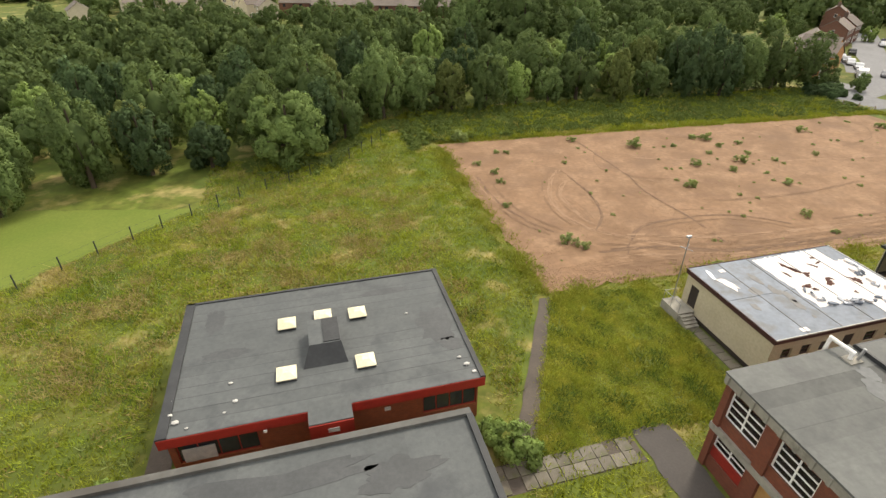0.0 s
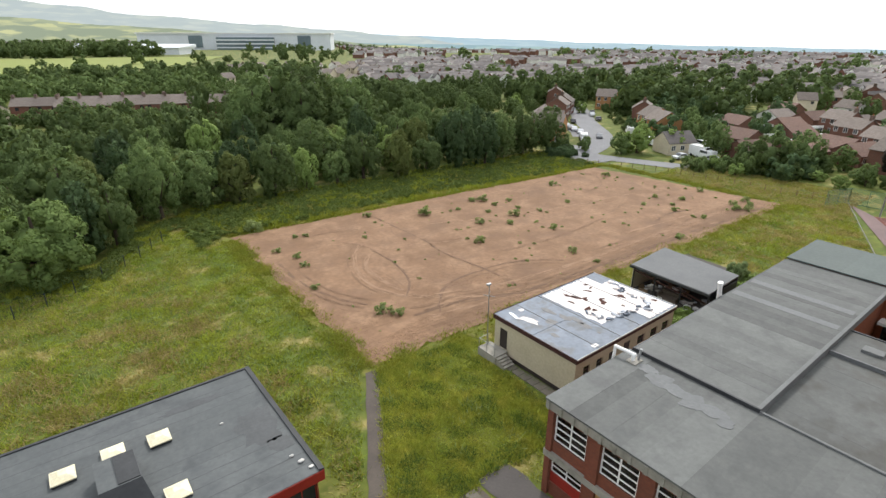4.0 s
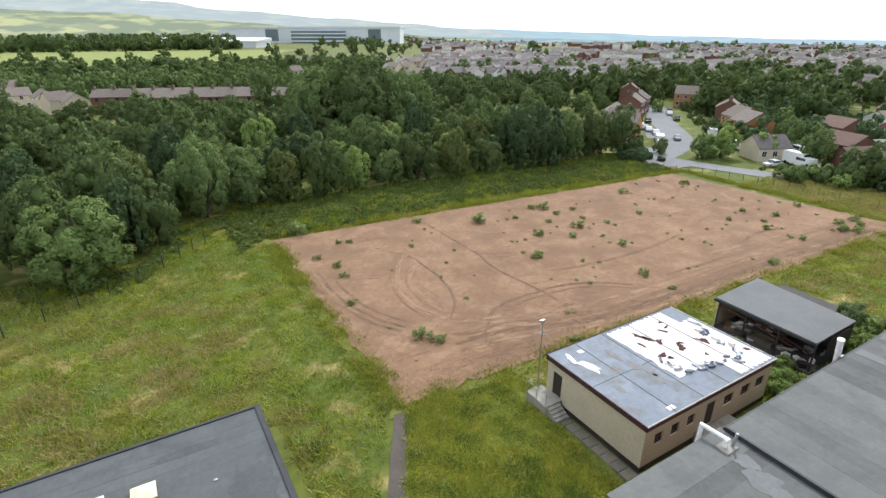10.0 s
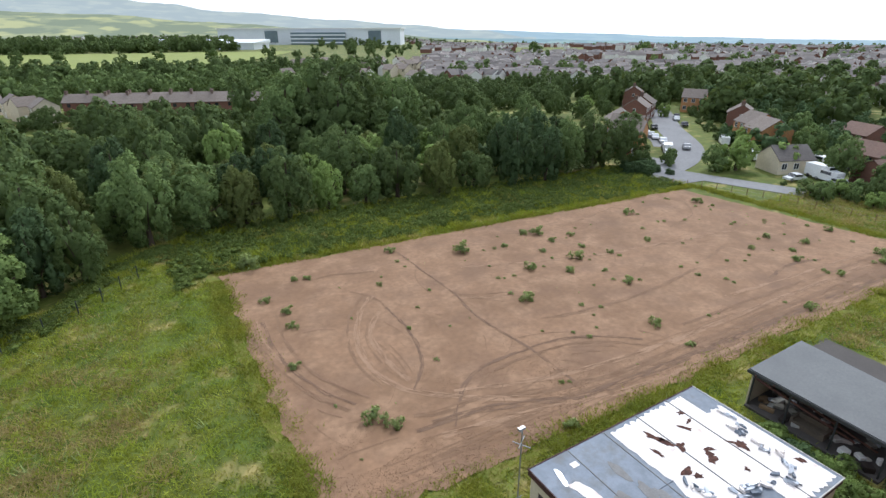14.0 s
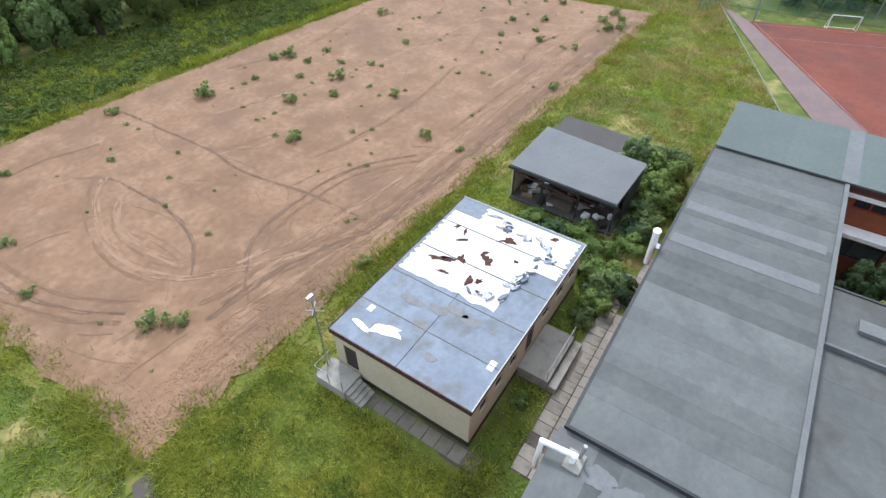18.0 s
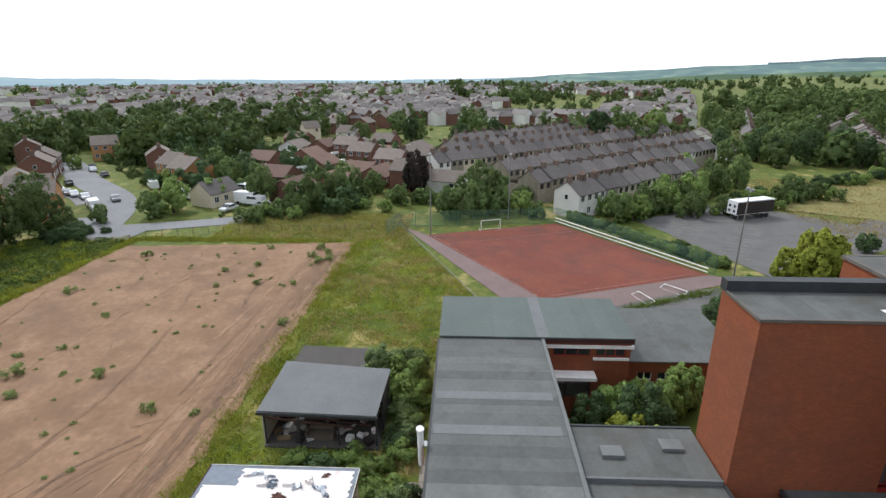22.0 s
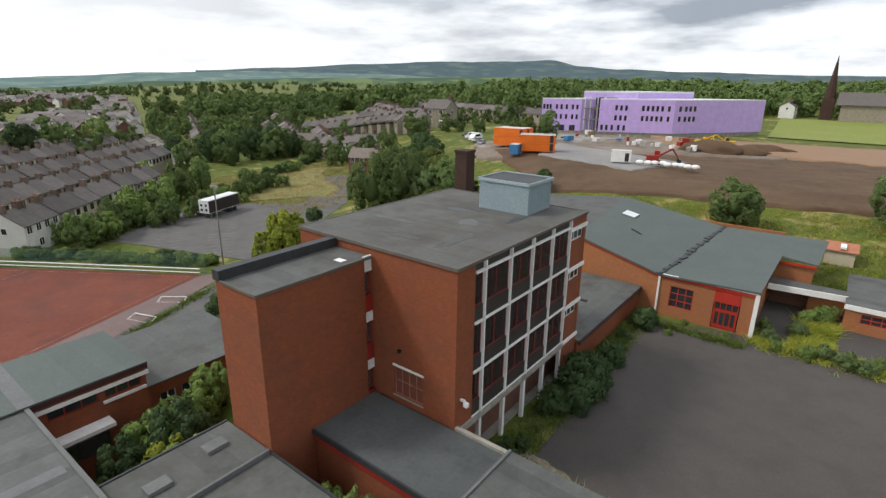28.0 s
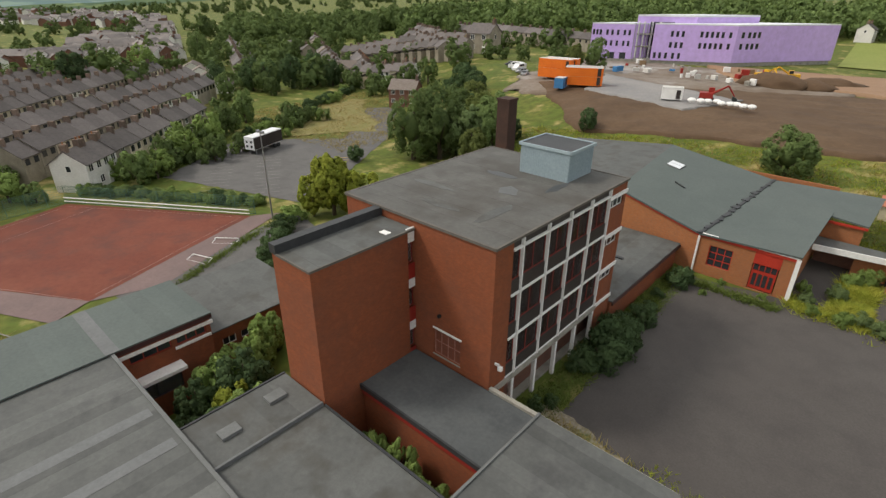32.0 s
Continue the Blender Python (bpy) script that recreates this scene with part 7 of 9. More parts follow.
# ---- white vent pipes ----
for x, y, z, dx, dy in ((30.3, 16.5, WZ, -1.0, 0.6), (45.1, 17.5, 6.0, 0.9, 0.1)):
    v = thing("vent_pipe", (x, y, z), "fat white flue pipe with a cap", "pipe")
    if z > 7:
        part("riser", tube(bmesh.new(), (29.7, 16.4, z), (29.7, 16.4, z + 0.6), 0.13, n=12), "white", v)
        part("run", tube(bmesh.new(), (29.75, 16.25, z + 0.55), (29.55, 17.85, z + 0.62), 0.13, n=12), "white", v)
        part("drop", tube(bmesh.new(), (29.55, 17.78, z + 0.7), (29.4, 17.78, z - 1.5), 0.12, n=12), "white", v)
        part("flue", tube(bmesh.new(), (30.05, 16.2, z), (30.15, 16.15, z + 0.95), 0.09, n=12), "steel", v)
        part("base", boxed(29.3, 15.95, z, 30.25, 16.7, z + .1), "concrete", v)
    else:
        part("upright", tube(bmesh.new(), (x + .3, y + 0.25, 5.6), (x - .3, y + 0.25, 8.6), 0.2, n=12), "white", v)
        part("cap", tube(bmesh.new(), (x - .3, y + 0.25, 8.6), (x - .33, y + 0.25, 8.75), 0.24, n=12), "white", v)
        part("bracket", boxed(x - .25, y - .3, 7.3, x + .25, y + 0.1, 7.4), "steel", v)

# ---- paving of the alley, slab by slab ----
alley = structure("alley_bed", boxed(31.5, 17.4, -0.25, 67.0, 19.6, gz(45, 18) + 0.0), "path", "earth bed under the alley paving", "pavement")
slab_me = bpy.data.meshes.new("paving_slab")
sb = boxed(-0.43, -0.5, -0.05, 0.43, 0.5, 0.05)
bmesh.ops.bevel(sb, geom=sb.edges, offset=0.015, segments=1, affect="EDGES")
sb.to_mesh(slab_me)
sb.free()
slab_me.materials.append(M["slab"])
pale_me = slab_me.copy()
pale_me.materials[0] = M["slab_pale"]
rs = random.Random(2)
for i in range(40):
    for j in range(2):
        if rs.random() < 0.05:
            continue
        x, y = 32.0 + i * 0.88, 17.95 + j * 1.05
        share("paving_slab", pale_me, alley, pose(x, y, gz(45, 18) + 0.02 + rs.uniform(-.015, .02), rs.uniform(-1, 1), rs.uniform(-1, 1), rs.uniform(-1.5, 1.5)))
sidepath = structure("side_path_bed", boxed(29.9, 21.0, -0.3, 31.2, 30.0, gz(30, 26) + 0.0), "path", "earth bed of the path beside the prefab", "pavement")
for i in range(10):
    share("paving_slab", slab_me, sidepath, pose(30.55, 21.5 + i * 0.9, gz(30, 26) + 0.03, rs.uniform(-1, 1), rs.uniform(-1, 1), 90 + rs.uniform(-2, 2)))
corner_paving = structure("yard_paving_bed", boxed(8.2, 18.0, -0.3, 18.8, 20.2, gz(14, 19) - 0.0), "path", "weedy bed of the broken yard paving", "pavement")
for i in range(11):
    for j in range(2):
        if rs.random() < 0.2:
            continue
        share("paving_slab", slab_me, corner_paving, pose(8.9 + i * 0.9, 18.55 + j * 1.03, gz(15, 19) + 0.03, rs.uniform(-1.5, 1.5), rs.uniform(-1, 1), rs.uniform(-3, 3)))

edge_bed = patch("broken_paving", ((34.6, -9.4), (26.0, -9.2), (25.0, -12.4), (33.6, -14.6)), 24, 12, "rubble", "strip of broken pale paving and rubble below the roof", "paving", lift=0.08, ragged=0.5, wave=1.4)
tufts("paving_weeds", 700, lambda g: (lambda u, v: (34.2 - u * 9, -9.6 - v * 4.2 + u * 1.2))(g.random(), g.random()), 0.35, "straw", "dry weeds in the broken paving", seed=51)
tufts("paving_grass", 1500, lambda g: (g.uniform(14, 26), g.normal(-11.2, 0.9)), 0.4, "blade", "bright grass along the playground's edge", seed=52)
# ---- fences ----
def wire_mesh(bm, line, h, r):
    """One unbroken wire over the ground."""
    rings = []
    for i, (x, y) in enumerate(line):
        a, b = Vector((*line[max(0, i - 1)], 0)), Vector((*line[min(len(line) - 1, i + 1)], 0))
        d = (b - a).normalized()
        z = gz(x, y) + h
        rings.append([bm.verts.new((x - d.y * u * r, y + d.x * u * r, z + v * r)) for u, v in ((1, 0), (0, 1), (-1, 0), (0, -1))])
    for p, q in zip(rings, rings[1:]):
        for k in range(4):
            bm.faces.new((p[k], p[(k + 1) % 4], q[(k + 1) % 4], q[k]))
    bmesh.ops.recalc_face_normals(bm, faces=bm.faces)
    return bm


def fence(name, pts, gap, h, label, post_mat="darkmetal", r=0.045, wires=3, wire_mat="darkmetal", wire_r=0.008):
    f = thing(name, (*pts[0], gz(*pts[0])), label, "fence")
    line = line_pts(pts, gap)
    for x, y in line:
        part("post", tube(bmesh.new(), (x, y, gz(x, y) - 0.2), (x, y, gz(x, y) + h), r, n=6), post_mat, f)
    for k in range(wires):
        part("wire", wire_mesh(bmesh.new(), line, h * (0.95 - 0.9 * k / max(1, wires - 1)), wire_r), wire_mat, f)
    return f, line


fence("wire_fence", [(-42, 43), (-29.0, 50.9), (-20.3, 58.5), (-9.3, 66.5), (-3, 70), (6, 77), (12, 84)], 2.9, 1.7, "dark metal post and wire fence along the mown grass", r=0.07)
fence("field_fence", [(104, 80), (111, 66), (113.5, 50), (114.5, 38), (117.5, 28)], 2.6, 1.3, "weathered timber post and wire fence at the field's end", "wood", 0.07, 3, "steel")
holes = [(0.06 + i * 0.2, 0.235 + i * 0.2, 0.08 + j * 0.29, 0.345 + j * 0.29) for i in range(14) for j in range(10)]
mesh_panel = bpy.data.meshes.new("mesh_panel")
pb = pierced(bmesh.new(), "x", -0.01, 0.02, 0.0, 2.86, 0.0, 3.0, holes)
pb.to_mesh(mesh_panel)
pb.free()
mesh_panel.materials.append(M["green_fence"])
for pts in ([(117.5, 27.5), (121.5, -3.5)], [(121.5, -3.5), (107, -13), (93.5, -22.5)], [(117.5, 27.5), (112.0, 29.5)]):
    f, line = fence("pitch_fence", pts, 2.8, 3.0, "tall green mesh fence round the red pitch", "green_fence", 0.05, 0)
    for (a, b), (c, d) in zip(line, line[1:]):
        share("mesh_panel", mesh_panel, f, Matrix.Translation((a - f.location.x, b - f.location.y, gz(a, b) + 0.03 - f.location.z)) @ Matrix.Rotation(math.atan2(d - b, c - a), 4, "Z") @ Matrix.Scale(math.hypot(c - a, d - b) / 2.86, 4, (1, 0, 0)))
rail = thing("white_rail", (121, -3.2, 0), "low white-painted kick board along the pitch", "rail")
for a, b in (((120.8, -3.1), (107.0, -12.3)), ((107.0, -12.3), (93.2, -21.3))):
    for z in (0.35, 0.95):
        part("board", tube(bmesh.new(), (*a, z), (*b, z), 0.09, n=4), "white", rail)
wl_rail = thing("white_edge_rail", (117, 27, 0), "white kerb line beside the pitch path", "kerb")
part("kerb", tube(bmesh.new(), (117.0, 27.3, 0.1), (79.8, 11.8, 0.1), 0.06, n=4), "faded_bay", wl_rail)
for a, b in (((111.5, 21.0), (84.5, 5.0)), ((93.5, -19.5), (84.6, 3.5)), ((119.0, -3.0), (93.8, -20.0)), ((111.4, 20.5), (119.0, -2.5)), ((106.5, 18.6), (115.0, -5.5))):
    ribbon("pitch_line", line_pts([a, b], 4), 0.07, "faded_line", "faded white line on the red pitch", "line marking", lift=0.125)


def goal(x, y, turn, w=3.9, h=2.1):
    g = thing("goal", (x, y, gz(x, y)), "white-painted metal goal frame without a net", "goal")
    for s in (-w / 2, w / 2):
        part("post", tube(bmesh.new(), (s, 0, 0), (s, 0, h), 0.06), "white", g, world=False)
        part("stay", tube(bmesh.new(), (s, 0, h), (s, 1.2, 0), 0.035), "white", g, world=False)
        part("ground_bar", tube(bmesh.new(), (s, 0, .05), (s, 1.2, .05), 0.035), "white", g, world=False)
    part("crossbar", tube(bmesh.new(), (-w / 2, 0, h), (w / 2, 0, h), 0.06), "white", g, world=False)
    part("back_bar", tube(bmesh.new(), (-w / 2, 1.2, .05), (w / 2, 1.2, .05), 0.035), "white", g, world=False)
    g.rotation_euler = (0, 0, radians(turn))
    return g


goal(115.6, 10.0, -72)
for x, y, a in ((84.5, -9.5, 20), (87.5, -14.5, 40)):
    fg = goal(x, y, a, 3.4, 0.35)
    tagged(fg, "white goal frame toppled flat on the tarmac", "goal")


def flood(x, y, h):
    f = thing("floodlight_mast", (x, y, gz(x, y)), "tall thin grey floodlight mast beside the pitch", "floodlight")
    part("pole", tube(bmesh.new(), (0, 0, -0.1), (0, 0, h), 0.14, 0.08), "steel", f, world=False)
    part("crossarm", tube(bmesh.new(), (-.7, 0, h), (.7, 0, h), 0.05), "steel", f, world=False)
    for s in (-.55, .55):
        part("lamp_head", boxed(s - .25, -.2, h - .25, s + .25, .2, h + .1), "steel", f, world=False)


for x, y, h in ((112.8, 21.4, 15.0), (123.0, 6.1, 13.5), (89.5, -23.2, 14.0)):
    flood(x, y, h)


# ---- houses ----
def make_house(name, label, w, d, eaves, ridge, wall_m, roof_m, wins, chimneys=1, door_m="white", detail=2, frame="white", outrigger=False):
    """A gabled house at the origin; the ridge runs along x. wins: per front storey, how many windows."""
    h = thing(name, (0, 0, 0), label, "house", name.replace("_", " ") + "s")
    bm = bmesh.new()
    box(bm, -w / 2, -d / 2, -0.8, w / 2, d / 2, eaves)
    for s in (-1, 1):
        x0, x1 = (w / 2 - 0.25, w / 2) if s > 0 else (-w / 2, -w / 2 + 0.25)
        vs = [bm.verts.new((x, y, z)) for x in (x0, x1) for y, z in ((-d / 2, eaves), (d / 2, eaves), (0, ridge - 0.06))]
        for f in ((0, 1, 2), (5, 4, 3), (0, 3, 4, 1), (1, 4, 5, 2), (2, 5, 3, 0)):
            bm.faces.new([vs[i] for i in f])
    bmesh.ops.recalc_face_normals(bm, faces=bm.faces)
    part("wall", bm, wall_m, h, world=False)
    for s in (-1, 1):
        y0, y1 = s * (d / 2 + 0.3), 0
        e = eaves - 0.3 * (ridge - eaves) / (d / 2)
        pts = [(-w / 2 - 0.2, y0), (w / 2 + 0.2, y0), (w / 2 + 0.2, y1), (-w / 2 - 0.2, y1)]
        part("roof_slope", prism(pts, [e, e, ridge, ridge], [e + .13, e + .13, ridge + .13, ridge + .13]), roof_m, h, world=False)
    for i in range(chimneys):
        x = (-w / 2 + 0.5) if i == 0 else (w / 2 - 0.5)
        c = part("chimney", boxed(x - .38, -.55, ridge - .6, x + .38, .55, ridge + 1.15), "stack", h, world=False)
        if detail > 1:
            part("pot", tube(bmesh.new(), (x, 0, ridge + 1.15), (x, 0, ridge + 1.6), 0.14, n=6), "brick_o", c, world=False)
    if outrigger:
        part("outrigger", boxed(-w / 2 + .1, d / 2 - .1, -.8, -.1, d / 2 + 3.6, eaves - 1.3), wall_m, h, world=False)
        part("outrigger_roof", prism([(-w / 2, d / 2), (.1, d / 2), (.1, d / 2 + 3.8), (-w / 2, d / 2 + 3.8)], [eaves - .5, eaves - 1.3, eaves - 1.3, eaves - .5], [eaves - .38, eaves - 1.15, eaves - 1.15, eaves - .38]), roof_m, h, world=False)
    storeys = 2 if eaves > 4 else 1
    if detail == 0:
        for i in range(2):
            for side in (-1, 1)[:2 - i]:
                x = w * (i - .5) * .5 * side
                part("window", boxed(x - .55, side * (d / 2 - .02), eaves - 1.6, x + .55, side * (d / 2 + .05), eaves - .45), "pane", h, world=False)
        return h
    for side in (-1, 1):
        for st in range(storeys):
            n = wins if detail > 1 else (2 if st == 0 else 1)
            for i in range(n):
                x = -w / 2 + w * (i + 0.5) / n
                z = 0.95 + st * 2.6
                if st == 0 and i == 0:
                    part("door", boxed(x - .45, side * (d / 2 - .05), 0.0, x + .45, side * (d / 2 + .06), 2.05), door_m, h, world=False)
                    continue
                bm = pierced(bmesh.new(), "x", side * (d / 2 - .02), side * 0.09, x - .62, x + .62, z - .08, z + 1.28, [(x - .54, x - .03, z, z + 1.2), (x + .03, x + .54, z, z + 1.2)])
                wf = part("window", bm, frame, h, world=False)
                part("pane", boxed(x - .55, side * (d / 2 - .02), z, x + .55, side * (d / 2 + .03), z + 1.2), "pane", wf, world=False)
    for s in (-1, 1):
        if storeys == 2 and detail > 1:
            g = part("gable_window", boxed(s * (w / 2 - .02), -.45, 3.6, s * (w / 2 + .05), .45, 4.7), "white", h, world=False)
            part("pane", boxed(s * (w / 2), -.37, 3.68, s * (w / 2 + .07), .37, 4.62), "pane", g, world=False)
    return h


H_TERR = make_house("terraced_house", "stone terraced house with a dark slate roof and chimney", 4.5, 6.4, 5.0, 7.2, "stone", "slate", 2, 1, outrigger=True)
H_TERRW = make_house("terraced_house", "white-rendered end terraced house with a slate roof", 4.5, 6.4, 5.0, 7.2, "render_w", "slate", 2, 2)
H_BUNG = make_house("bungalow", "brick bungalow with a red-brown tiled roof and white windows", 9.0, 8.0, 2.7, 5.0, "brick_d", "tile_red", 3, 0)
H_BUNGG = make_house("bungalow", "small pale bungalow with a grey slate roof and white windows", 8.0, 7.0, 2.9, 5.3, "beige", "slate", 3, 0)
H_ORANGE = make_house("detached_house", "orange-brick detached house with a brown tiled roof", 8.0, 8.0, 5.2, 7.8, "brick_y", "tile", 3, 0)
H_SEMI = make_house("semi_detached_house", "red-brick house with a brown tiled roof", 8.5, 7.5, 5.0, 7.4, "brick_d", "tile", 3, 1)
H_CREAM = make_house("estate_house", "cream-rendered estate house with a grey-brown roof", 7.0, 7.5, 5.0, 7.6, "beige", "tile", 2, 0, detail=1)
H_STONE = make_house("stone_cottage", "old stone house with a slate roof", 7.0, 7.0, 5.2, 7.5, "stone", "slate", 2, 1)
H_TERR1 = make_house("terraced_house", "stone terraced house with a dark slate roof and chimney", 4.5, 6.4, 5.0, 7.2, "stone", "slate", 2, 1, detail=1, outrigger=True)
H_TERR0 = make_house("terraced_house", "distant terraced house with a dark slate roof and chimney", 4.5, 6.4, 5.0, 7.2, "stone", "slate", 2, 1, detail=0, outrigger=True)
H_TERRC0 = make_house("terraced_house", "distant cream-painted terraced house with a slate roof", 4.5, 6.4, 5.0, 7.2, "beige", "slate", 2, 1, detail=0, outrigger=True)
H_SEMI0 = make_house("semi_detached_house", "distant brick house with a brown tiled roof", 8.5, 7.5, 5.0, 7.4, "brick_d", "tile", 3, 1, detail=0)
H_BUNG0 = make_house("bungalow", "distant brick bungalow with a red-brown tiled roof", 9.5, 8.0, 2.7, 5.0, "brick_d", "tile_red", 3, 0, detail=0)
H_BUNGW0 = make_house("bungalow", "distant white-rendered bungalow with a pale brown roof", 9.5, 8.0, 2.9, 5.0, "render_w", "tile", 3, 0, detail=0)
H_SEMIW0 = make_house("semi_detached_house", "distant pale rendered house with a brown tiled roof", 8.5, 7.5, 5.0, 7.4, "render_w", "tile", 3, 1, detail=0)
H_CREAM0 = make_house("estate_house", "distant cream-rendered estate house with a grey-brown roof", 7.0, 7.5, 5.0, 7.6, "beige", "tile", 2, 0, detail=0)
H_STONE0 = make_house("stone_house", "distant old stone house with a slate roof", 7.0, 7.0, 5.2, 7.5, "stone", "slate", 2, 1, detail=0)
PROTO_H = [H_TERR, H_TERRW, H_BUNG, H_BUNGG, H_ORANGE, H_SEMI, H_CREAM, H_STONE, H_TERR1, H_TERR0, H_SEMI0, H_BUNG0, H_CREAM0, H_STONE0, H_BUNGW0, H_SEMIW0, H_TERRC0]
rh = random.Random(12)


def house(proto, x, y, turn, s=1.0, dz=0.0):
    PLOTS.append((x, y))
    return copy_thing(proto, pose(x, y, gz(x, y) + 0.2 + dz, 0, 0, turn) @ Matrix.Scale(s, 4))


PLOTS = []


def garden(rng):
    """A free place in the gardens by the street, with low planting."""
    for _ in range(60):
        x, y = rng.uniform(122, 222), rng.uniform(38, 150)
        near_house = min((x - a) ** 2 + (y - b) ** 2 for a, b in PLOTS) < 36
        near_road = min((x - p[0]) ** 2 + (y - p[1]) ** 2 for p in street) < 90
        if not near_house and not near_road and y - 0.9 * x < -12 and noise.noise(Vector((x / 14, y / 14, 3))) > -0.12:
            return x, y, rng.uniform(.5, 1.5)
    return None, None, None


# terraced rows, side by side, running away from the pitch
ROW_D, ROW_N = Vector((0.66, -0.751, 0)), Vector((0.751, 0.66, 0))
for k, (across, off, n) in enumerate(((0, -1.7, 11), (14, 2, 19), (28, 6.4, 22), (48, 0, 27), (62, 16, 20), (78, 34, 16))):
    p0 = Vector((128.5, -9.0, 0)) + ROW_N * across + ROW_D * off
    for i in range(n):
        q = p0 + ROW_D * (4.52 * i)
        proto = H_TERRW if (i == 0 and k in (0, 3)) else (H_TERR1 if k < 1 else H_TERR0)
        if rh.random() < 0.10:
            proto = H_TERRW
        elif rh.random() < 0.42 and i:
            proto = H_TERRC0
        house(proto, q.x, q.y, -48.7, rh.uniform(0.98, 1.03), rh.uniform(-.15, .2))

# houses near the end of the field
for p, x, y, t in ((H_ORANGE, 121.0, 103.5, 118), (H_ORANGE, 127.0, 109.0, 118), (H_ORANGE, 133.5, 117.0, 46), (H_BUNGG, 135.0, 72.5, 155), (H_BUNG, 140.0, 55.5, 160), (H_ORANGE, 153.0, 87.0, 60), (H_ORANGE, 160.0, 94.0, 60), (H_SEMI, 176.0, 108.0, 30), (H_BUNG, 151.0, 48.0, 160), (H_BUNG, 164.0, 44.0, 70), (H_BUNG, 158.0, 38.0, 160), (H_SEMI, 171.0, 36.0, 70), (H_BUNG, 175.0, 58.0, 160), (H_SEMI, 186.0, 47.0, 70), (H_BUNG, 190.0, 66.0, 160), (H_SEMI, 201.0, 55.0, 70), (H_BUNG, 183.0, 78.0, 70), (H_SEMI, 170.0, 140.0, 30), (H_SEMI, 160.0, 134.0, 30), (H_ORANGE, 197.0, 139.0, 120), (H_SEMI, 205.0, 168.0, 40), (H_SEMI, 192.0, 163.0, 40)):
    house(p, x, y, t)
def make_conservatory():
    """A lean-to of white frames, built against a bungalow."""
    c = thing("conservatory", (0, 0, 0), "white-framed glazed conservatory behind a bungalow", "conservatory", "conservatories")
    part("dwarf_wall", boxed(-1.8, -1.5, -0.2, 1.8, 1.5, 0.6), "brick_d", c, world=False)
    part("glazing", boxed(-1.74, -1.44, 0.6, 1.74, 1.44, 2.1), "pane", c, world=False)
    for x in (-1.75, -0.9, 0.0, 0.9, 1.75):
        for y in (-1.47, 1.47):
            part("mullion", boxed(x - 0.07, y - 0.05, 0.6, x + 0.07, y + 0.05, 2.1), "white", c, world=False)
    part("roof", prism([(-1.95, -1.65), (1.95, -1.65), (1.95, 1.65), (-1.95, 1.65)], 2.1, [2.3, 2.3, 2.9, 2.9]), "white", c, world=False)
    return c


C_GLASS = make_conservatory()
PROTO_H.append(C_GLASS)
for x, y, t in ((155.5, 45.0, 160), (161.0, 50.5, 70), (168.5, 41.0, 70), (162.0, 33.5, 160), (176.5, 34.5, 70), (180.0, 54.5, 160), (190.5, 43.0, 70), (146.0, 58.5, 160), (170.0, 62.5, 160), (186.0, 70.0, 160), (200.0, 40.0, 70), (207.0, 52.0, 70), (195.0, 60.0, 160), (178.0, 44.0, 70), (212.0, 34.0, 70), (185.0, 82.5, 70), (158.5, 91.0, 60), (203.0, 72.0, 160)):
    copy_thing(C_GLASS, pose(x, y, gz(x, y) + 0.2, 0, 0, t))
# bungalows filling the near estate
for i in range(5):
    for j in range(5):
        x, y = 149 + i * 14 + rh.uniform(-2, 2) + j * 2, 19 + j * 11.5 + rh.uniform(-2, 2)
        if rh.random() < 0.2 or any((x - a) ** 2 + (y - b) ** 2 < 90 for a, b in ((151, 48), (164, 44), (158, 38), (171, 36), (175, 58), (186, 47), (190, 66), (201, 55), (140, 55.5))) or y < 46 - (x - 149) * .4 and x > 160:
            continue
        house(rh.choice((H_BUNG0, H_SEMI0, H_BUNGW0, H_BUNG0)), x, y, rh.choice((70, 160)) + rh.uniform(-5, 5))
# the wider estate, in loose streets
for i in range(6):
    for j in range(13):
        x, y = 214 + i * 21 + rh.uniform(-5, 5), 62 + j * 18 + rh.uniform(-4, 4)
        if rh.random() < 0.28 or (90 < y < 200 and 190 < x < 300 and rh.random() < .75):
            continue
        house(rh.choice((H_SEMI0, H_BUNGW0, H_SEMIW0, H_CREAM0, H_BUNG0, H_BUNGW0)), x, y, rh.choice((70, 160, 30, 120)) + rh.uniform(-6, 6))
# cream houses and long brick terraces behind the wood
for x, y, t in ((-62, 262, 20), (-52, 275, 110), (-44, 258, 20), (-36, 282, 110), (-27, 268, 20), (-18, 256, 110), (-14, 244, 20), (-8, 236, 110), (-30, 240, 20), (-70, 300, 20), (-58, 312, 110), (-46, 300, 20), (-33, 308, 20), (-75, 240, 110)):
    house(H_CREAM, x, y, t + rh.uniform(-6, 6))
for i in range(8):
    house(H_SEMI0, 2 + i * 6.4, 243 - i * 2.6, -22, 1.0, 0.3)
for i in range(11):
    house(H_SEMI0, 14 + i * 6.4, 229 - i * 2.2, -19, 1.0, 0.6)
for i in range(46):
    a, r = radians(rh.uniform(60, 76)), rh.uniform(300, 480)
    house(rh.choice((H_CREAM0, H_CREAM0, H_SEMIW0)), 20 + r * math.cos(a), 15 + r * math.sin(a), rh.choice((20, 110)) + rh.uniform(-12, 12), 1.0, 0)
